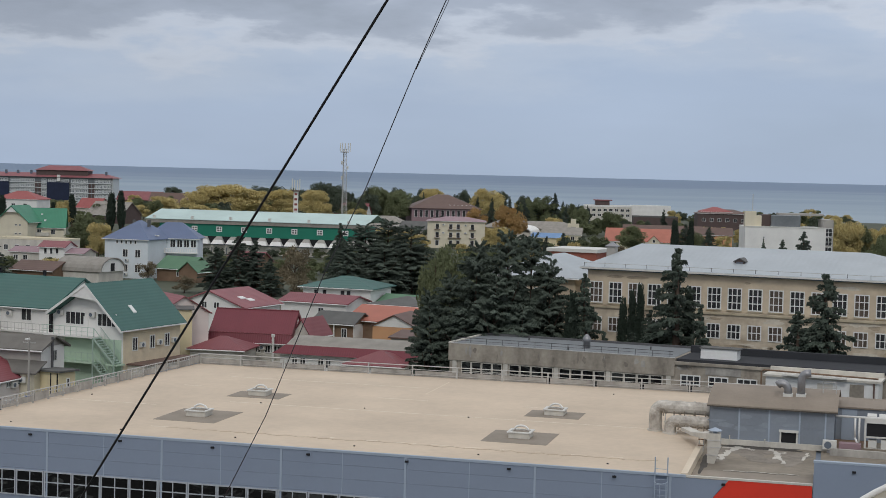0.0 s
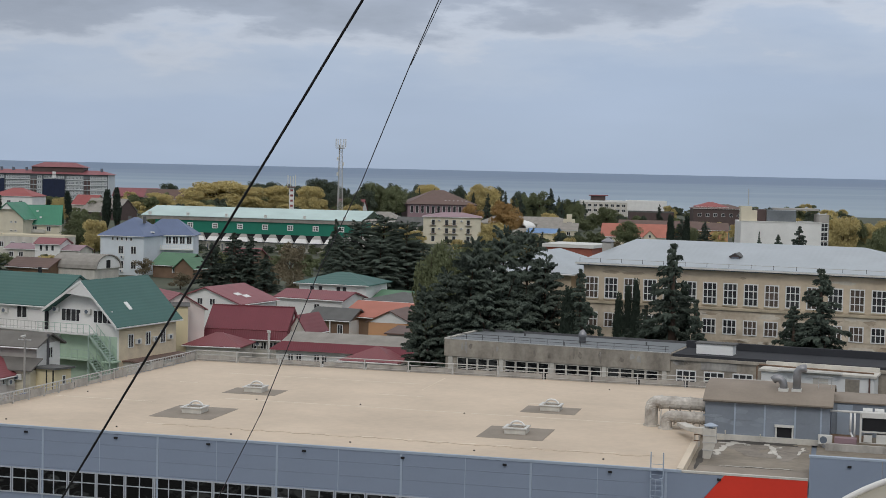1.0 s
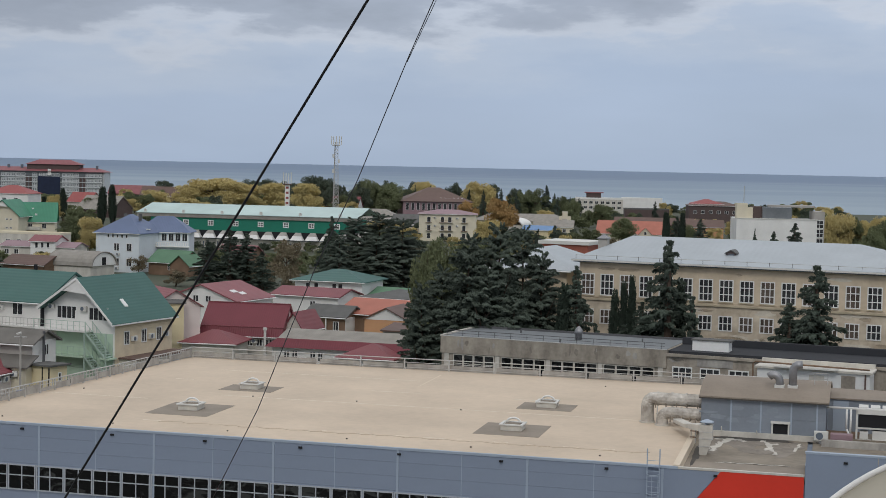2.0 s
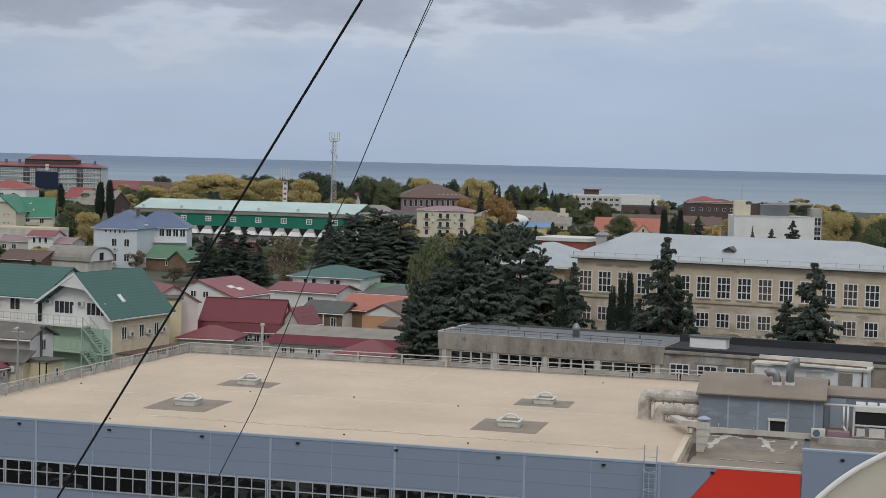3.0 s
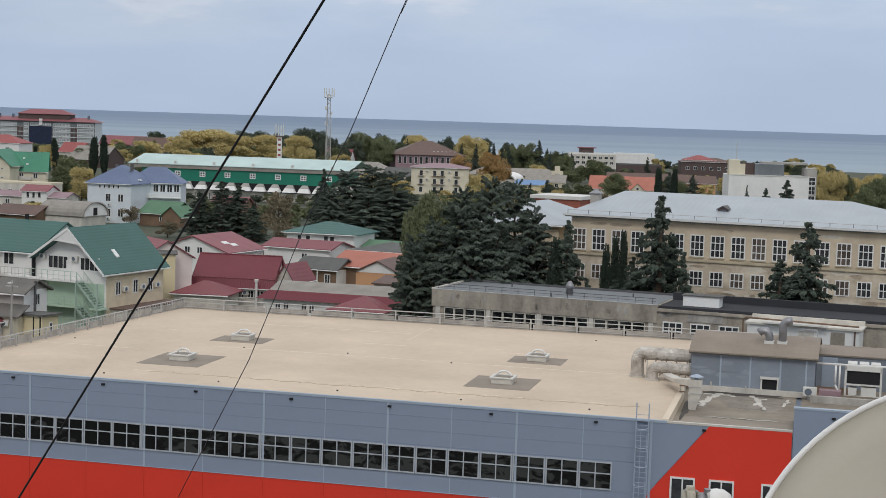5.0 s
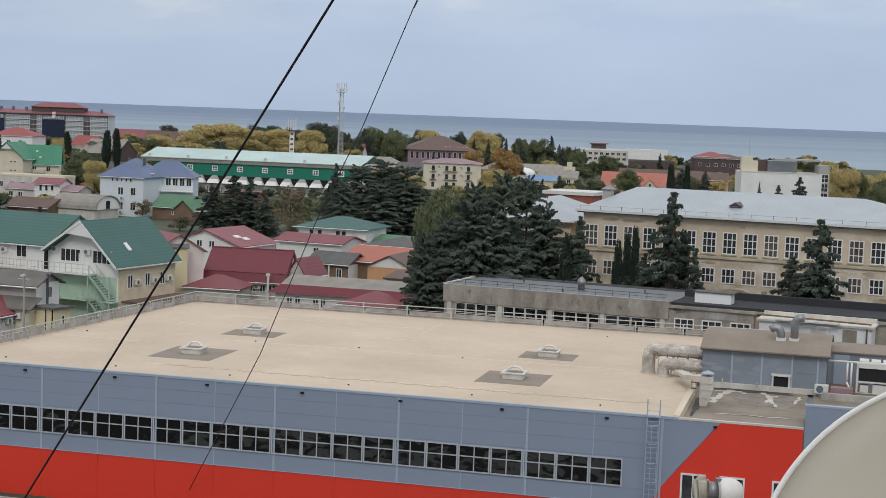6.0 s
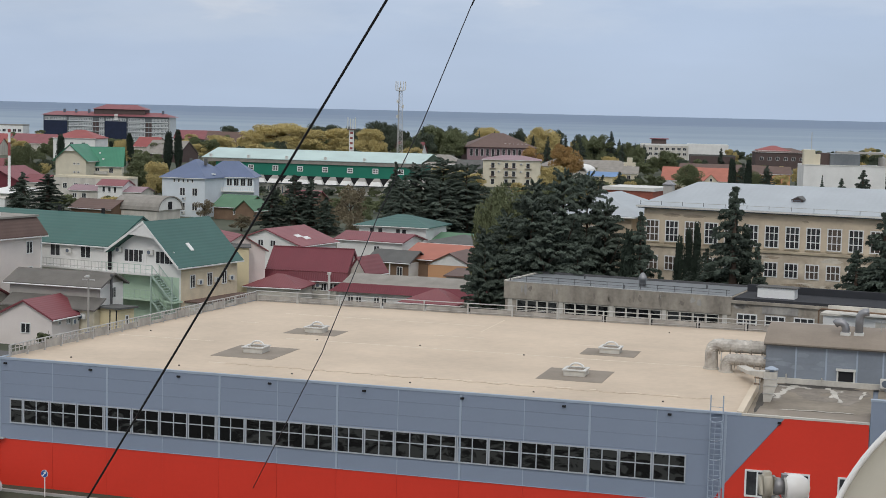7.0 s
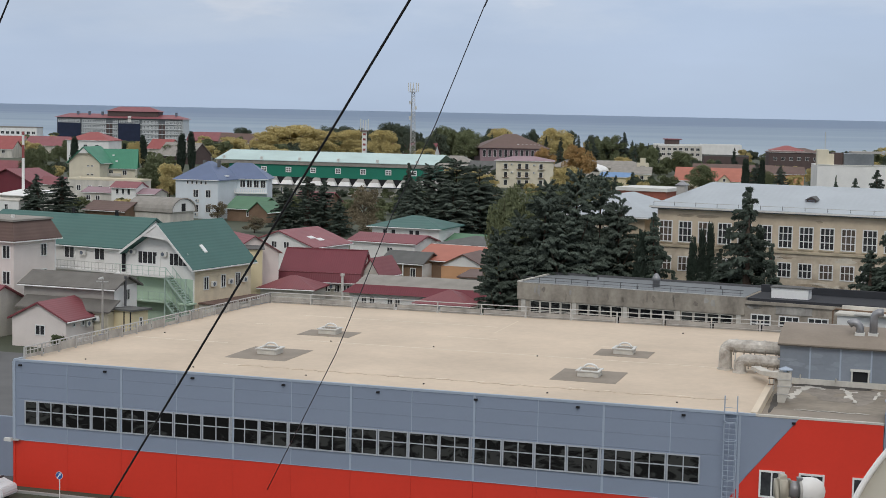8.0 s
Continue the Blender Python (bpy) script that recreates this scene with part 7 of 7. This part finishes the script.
KEPT_OPEN = [(78, 103, 530), (116, 166, 866), (156, 184, 750), (15, 37, 505), (41, 80, 596), (-66, 2, 446), (-60, -38, 337), (-105, -84, 437), (-90, -66, 378), (47, 66, 545), (-250, -160, 997), (-155, -136, 638), (77, 97, 330)]
far = []
while len(far) < 400:
    y = rnd.uniform(330, 960)
    x = rnd.uniform(-0.27, 0.31) * y
    h = rnd.uniform(3.5, 6.5) if y < 620 else rnd.uniform(4.5, 9)
    for a, c, b in KEPT_OPEN:
        if a / b < x / y < c / b and y < b + 14:
            h = min(h, 24 - 22.3 * y / b) if y < b - 3 else 0
    if h > 1.4:
        far.append((x, y, h, max(h, 3.5) * rnd.uniform(1.0, 1.7)))
plant_trees([(tree("broadleaf_tree", "small green tree among the houses", "tree", broad(s, 26, 150), 8, 9, 0.46, "leaf", s, limbs=0, flat=0.1, group="small trees among the houses"), 8, 9) for s in (71, 72)]
            + [(tree("pine", "small dark pine among the houses", "tree", broad(s, 26, 150), 8, 9, 0.46, "leaf_pine", s, limbs=0, flat=0.2, group="small trees among the houses"), 8, 9) for s in (73,)]
            + [(tree("autumn_tree", "small yellowing tree among the houses", "tree", broad(s, 26, 150), 8, 9, 0.46, "leaf_yellow", s, limbs=0, flat=0.1, group="small trees among the houses"), 8, 9) for s in (74,)], far)
low = [(rnd.uniform(-0.165, -0.02) * y, y, rnd.uniform(1.8, 3.0), rnd.uniform(4, 7)) for y in steps(350, 432, 26)] + [(rnd.uniform(0.02, 0.22) * y, y, rnd.uniform(3.0, 4.6), rnd.uniform(6, 9)) for y in steps(330, 470, 44)]
plant_trees([(tree("bush", "low green bush on open ground", "bush", broad(s, 16, 110), 3, 6, 0.4, "leaf", s, flat=0.1, group="bushes among the houses"), 3, 6) for s in (91, 92)]
            + [(tree("bush", "low brownish bush on open ground", "bush", broad(93, 16, 110), 3, 6, 0.4, "leaf_brown", 93, flat=0.1, group="bushes among the houses"), 3, 6)], low)
near_pine = tree("pine", "spreading dark pine with a bare trunk beside the annex", "conifer", layered(44, 15, 760, 0.40, 0.42, 0.1), 12.6, 5.6, 0.2, "cedar", 44, limbs=8, flat=0.6)
near_pine.matrix_world = pose(5.2, 146.5, 0)
bush = tree("bush", "low green bush beside the small white house", "bush", broad(81, 12, 90), 1.8, 2.6, 0.25, "leaf", 81, limbs=3, flat=0.1)
bush.matrix_world = pose(-37.0, 150.5, 0)

# ---- street in front of the hall ----
street = boxes("road", "asphalt", None, (-120, 70, 0, 30, 0.0, 0.02))
street.matrix_world = pose(-26.68, 60.0, 0, 0, 0, -16.76)
tagged(street, "grey asphalt street along the hall", "road", kind="structure")
kerb = boxes("kerb", "kerb", None, (-60, 75, -1.6, -1.4, 0, 0.15))
kerb.matrix_world = pose(HX, HY, 0, 0, 0, HYAW)
tagged(kerb, "pale concrete kerb along the hall", "kerb", kind="structure")
lot = boxes("pavement", "asphalt", None, (-40, -0.3, 0, 46, 0.0, 0.025))
lot.matrix_world = pose(HX, HY, 0, 0, 0, HYAW)
tagged(lot, "grey parking place beside the hall", "parking", kind="structure")


def car(x, y, yaw, paint, label):
    c = thing("car", x, y, 0.02, yaw, label, "car", "cars beside the hall")
    bm = bmesh.new()
    prof = [(-2.1, 0.35), (-2.15, 0.75), (-1.9, 0.95), (-1.35, 1.0), (-0.75, 1.42), (0.75, 1.45), (1.45, 1.05), (2.05, 0.95), (2.15, 0.6), (2.1, 0.35)]
    extrude(bm, [(u, -0.85, z) for u, z in prof], (0, 1.7, 0))
    bmesh.ops.bevel(bm, geom=bm.edges[:], offset=0.06, segments=2, affect="EDGES")
    part("body", bm, paint, c)
    boxes("windscreen", "glass", c, (-1.05, 1.15, -0.87, 0.87, 1.02, 1.32))
    for u in (-1.35, 1.35):
        for v in (-0.78, 0.78):
            bm = bmesh.new()
            tube(bm, (u, v - 0.1, 0.32), (u, v + 0.1, 0.32), 0.32, 14)
            w = part("wheel", bm, "rubber", c)
            bm = bmesh.new()
            tube(bm, (u, v - 0.11, 0.32), (u, v + 0.11, 0.32), 0.18, 10)
            part("rim", bm, "steel", w)
    return c


car(*on_hall(-3.2, 22.5), HYAW, "car_white", "white parked car beside the hall")
car(*on_hall(-3.0, 18.0), HYAW, "car_dark", "dark parked car beside the hall")
car(*on_hall(-2.6, 27.0), HYAW + 4, "car_red", "red parked car beside the hall")
car(*on_hall(-0.2, -3.6), HYAW, "car_white", "white car parked by the kerb")
wallb = boxes("boundary_wall", "blue_panel", None, (-14, -0.6, 2.0, 2.3, 0, 3.9))
wallb.matrix_world = pose(HX, HY, 0, 0, 0, HYAW)
tagged(wallb, "grey-blue boundary wall beside the hall", "wall", kind="structure")

sign = thing("road_sign", *on_hall(4.3, -1.9), 0, HYAW, "round blue road sign with a white arrow on a white post", "road sign")
bm = bmesh.new()
tube(bm, (0, 0, 0), (0, 0, 1.6), 0.035, 8)
part("post", bm, "white", sign)
bm = bmesh.new()
tube(bm, (0, -0.06, 1.45), (0, -0.03, 1.45), 0.215, 24)
part("disc", bm, "blue_paint", sign)
bm = bmesh.new()
tube(bm, (0, -0.05, 1.45), (0, -0.028, 1.45), 0.24, 24)
part("border", bm, "white", sign)
bm = bmesh.new()
extrude(bm, [(-0.16, -0.064, 1.31), (-0.10, -0.064, 1.27), (0.06, -0.064, 1.49), (0.13, -0.064, 1.45), (0.11, -0.064, 1.61), (-0.08, -0.064, 1.55), (0.0, -0.064, 1.52)], (0, 0.003, 0))
part("arrow", bm, "white", sign)


def lamp_post(x, y, h, label):
    o = thing("utility_pole", x, y, 0, -20, label, "pole")
    bm = bmesh.new()
    tube(bm, (0, 0, 0), (0, 0, h), 0.13, 8, 0.09)
    part("pole", bm, "grey_wall", o)
    boxes("cross_arm", "rail", o, (-0.7, 0.7, -0.05, 0.05, h - 0.6, h - 0.5))
    bm = bmesh.new()
    sweep(bm, [(0, 0, h - 1.0), (0.3, -0.4, h - 0.2), (0.5, -0.9, h - 0.1)], 0.04, 6)
    part("arm", bm, "rail", o)
    boxes("lamp_head", "unit", o, (0.35, 0.65, -1.3, -0.8, h - 0.16, h - 0.02))
    return o


lamp_post(-33.9, 154.0, 7.0, "grey concrete utility pole beside the yellow shed")


# ---- cables and dish close to the camera ----
def cable(label, pts, r, material):
    bm = bmesh.new()
    sweep(bm, pts, r, 8)
    ob = new("cable", mesh_of("cable", bm, material, True))
    return tagged(ob, label, "cable", "cables")


def sag(p, q, drop, n=24):
    p, q = Vector(p), Vector(q)
    return [p.lerp(q, t) - Vector((0, 0, 4 * drop * t * (1 - t))) for t in steps(0, 1, n)]


cable("thick black cable hanging across the view", sag((3.862, -1.19, 30.523), (-16.509, 22.75, -1.796), 0.0), 0.0030, "cable")
cable("thin grey cable stretched to the front of the hall",
      [(8.0, -1.19, 39.5), (3.6, 70.0, 33.4), (2.96, 72.05, 32.02), (1.66, 73.5, 28.92), (-0.545, 76.4, 23.30), (-2.545, 78.5, 18.96), (-5.635, 82.1, 11.0), (-10.24, 91.21, 1.29)], 0.024, "cable_grey")
cable("second thin strand beside the grey cable",
      [(8.3, -1.19, 39.5), (4.0, 70.0, 33.5), (3.11, 72.05, 32.07), (1.70, 73.5, 28.93)], 0.015, "cable_grey")
cable("black cable near the balcony's edge", sag((4.505, -1.19, 34.16), (-16.625, 22.17, 0.08), 0.0), 0.0034, "cable")

# the camera's own house, behind it and beside it
own = boxes("apartment_wall", "pinkish", None, (-14, 14, -12, -1.2, 0, 25.4), (3.7, 14, -12, -1.2, 25.4, 42), (1.80, 2.05, -1.2, 3.0, 20.5, 27))
tagged(own, "pale plastered wall of the apartment house", "wall", kind="structure")
slab = boxes("balcony_floor", "kerb", None, (-2.5, 1.8, -1.2, 0.5, 22.25, 22.4))
tagged(slab, "concrete balcony floor of the apartment house", "balcony", kind="structure")

dish = thing("satellite_dish", 1.157, 2.8, 23.108, 0, "beige satellite dish with a white rim beside the balcony", "satellite dish")
bm = bmesh.new()
lathe(bm, [(0.02, -0.07), (0.15, -0.061), (0.27, -0.041), (0.37, -0.017), (0.445, 0.004), (0.445, -0.004), (0.30, -0.043), (0.02, -0.082)], 72)
tilt = pose(0, 0, 0, 59.9, 0, -33.4)
part("reflector", bm, "dish", dish, "smooth beige reflector", m=tilt, smooth=True)
bm = bmesh.new()
sweep(bm, [(0.446 * math.cos(a), 0.446 * math.sin(a), 0.003) for a in steps(0, 2 * math.pi, 97)], 0.0065, 8)
part("rim", bm, "white_gloss", dish, "white rolled rim", m=tilt, smooth=True)
bm = bmesh.new()
tube(bm, (0.05, 0.06, 0), (0.30, 0.16, 0), 0.022, 10)
tube(bm, (0.30, 0.16, 0.12), (0.30, 0.16, -0.25), 0.025, 10)
tube(bm, (0.30, 0.16, 0), (0.62, 0.16, 0), 0.022, 10)
part("mount", bm, "rail", dish)
bm = bmesh.new()
sweep(bm, [(-0.556, -0.1, 0.188), (-0.48, -0.1, 0.09), (-0.30, -0.06, -0.36), (-0.12, 0.0, -0.43)], 0.012, 8)
part("arm", bm, "rail", dish)
lnb = link("receiver_head", None, dish, pose(-0.566, -0.1, 0.214) @ Matrix.Scale(0.9, 4))
bm = bmesh.new()
box(bm, -0.016, 0.016, -0.018, 0.018, -0.032, 0.022)
bmesh.ops.bevel(bm, geom=bm.edges[:], offset=0.009, segments=3, affect="EDGES")
part("housing", bm, "dish", lnb, "beige plastic housing", smooth=True)
bm = bmesh.new()
tube(bm, (0.012, 0, -0.006), (0.034, 0, -0.008), 0.017, 16)
part("neck", bm, "steel", lnb, smooth=True)
bm = bmesh.new()
sweep(bm, [(0.034, 0.021 * math.sin(a), -0.010 + 0.021 * math.cos(a)) for a in steps(0, 2 * math.pi, 25)], 0.003, 6)
part("clamp", bm, "rail", lnb, smooth=True)
boxes("clamp_screw", "steel", lnb, (0.029, 0.039, -0.008, 0.008, 0.008, 0.017))
bm = bmesh.new()
lathe(bm, [(0.021, 0.0), (0.0265, 0.004), (0.028, 0.020), (0.026, 0.034), (0.018, 0.046), (0.004, 0.051)], 24)
part("feed_cap", bm, "white_gloss", lnb, "white domed cap", m=pose(0.034, 0, -0.010, 0, 90, 0), smooth=True)
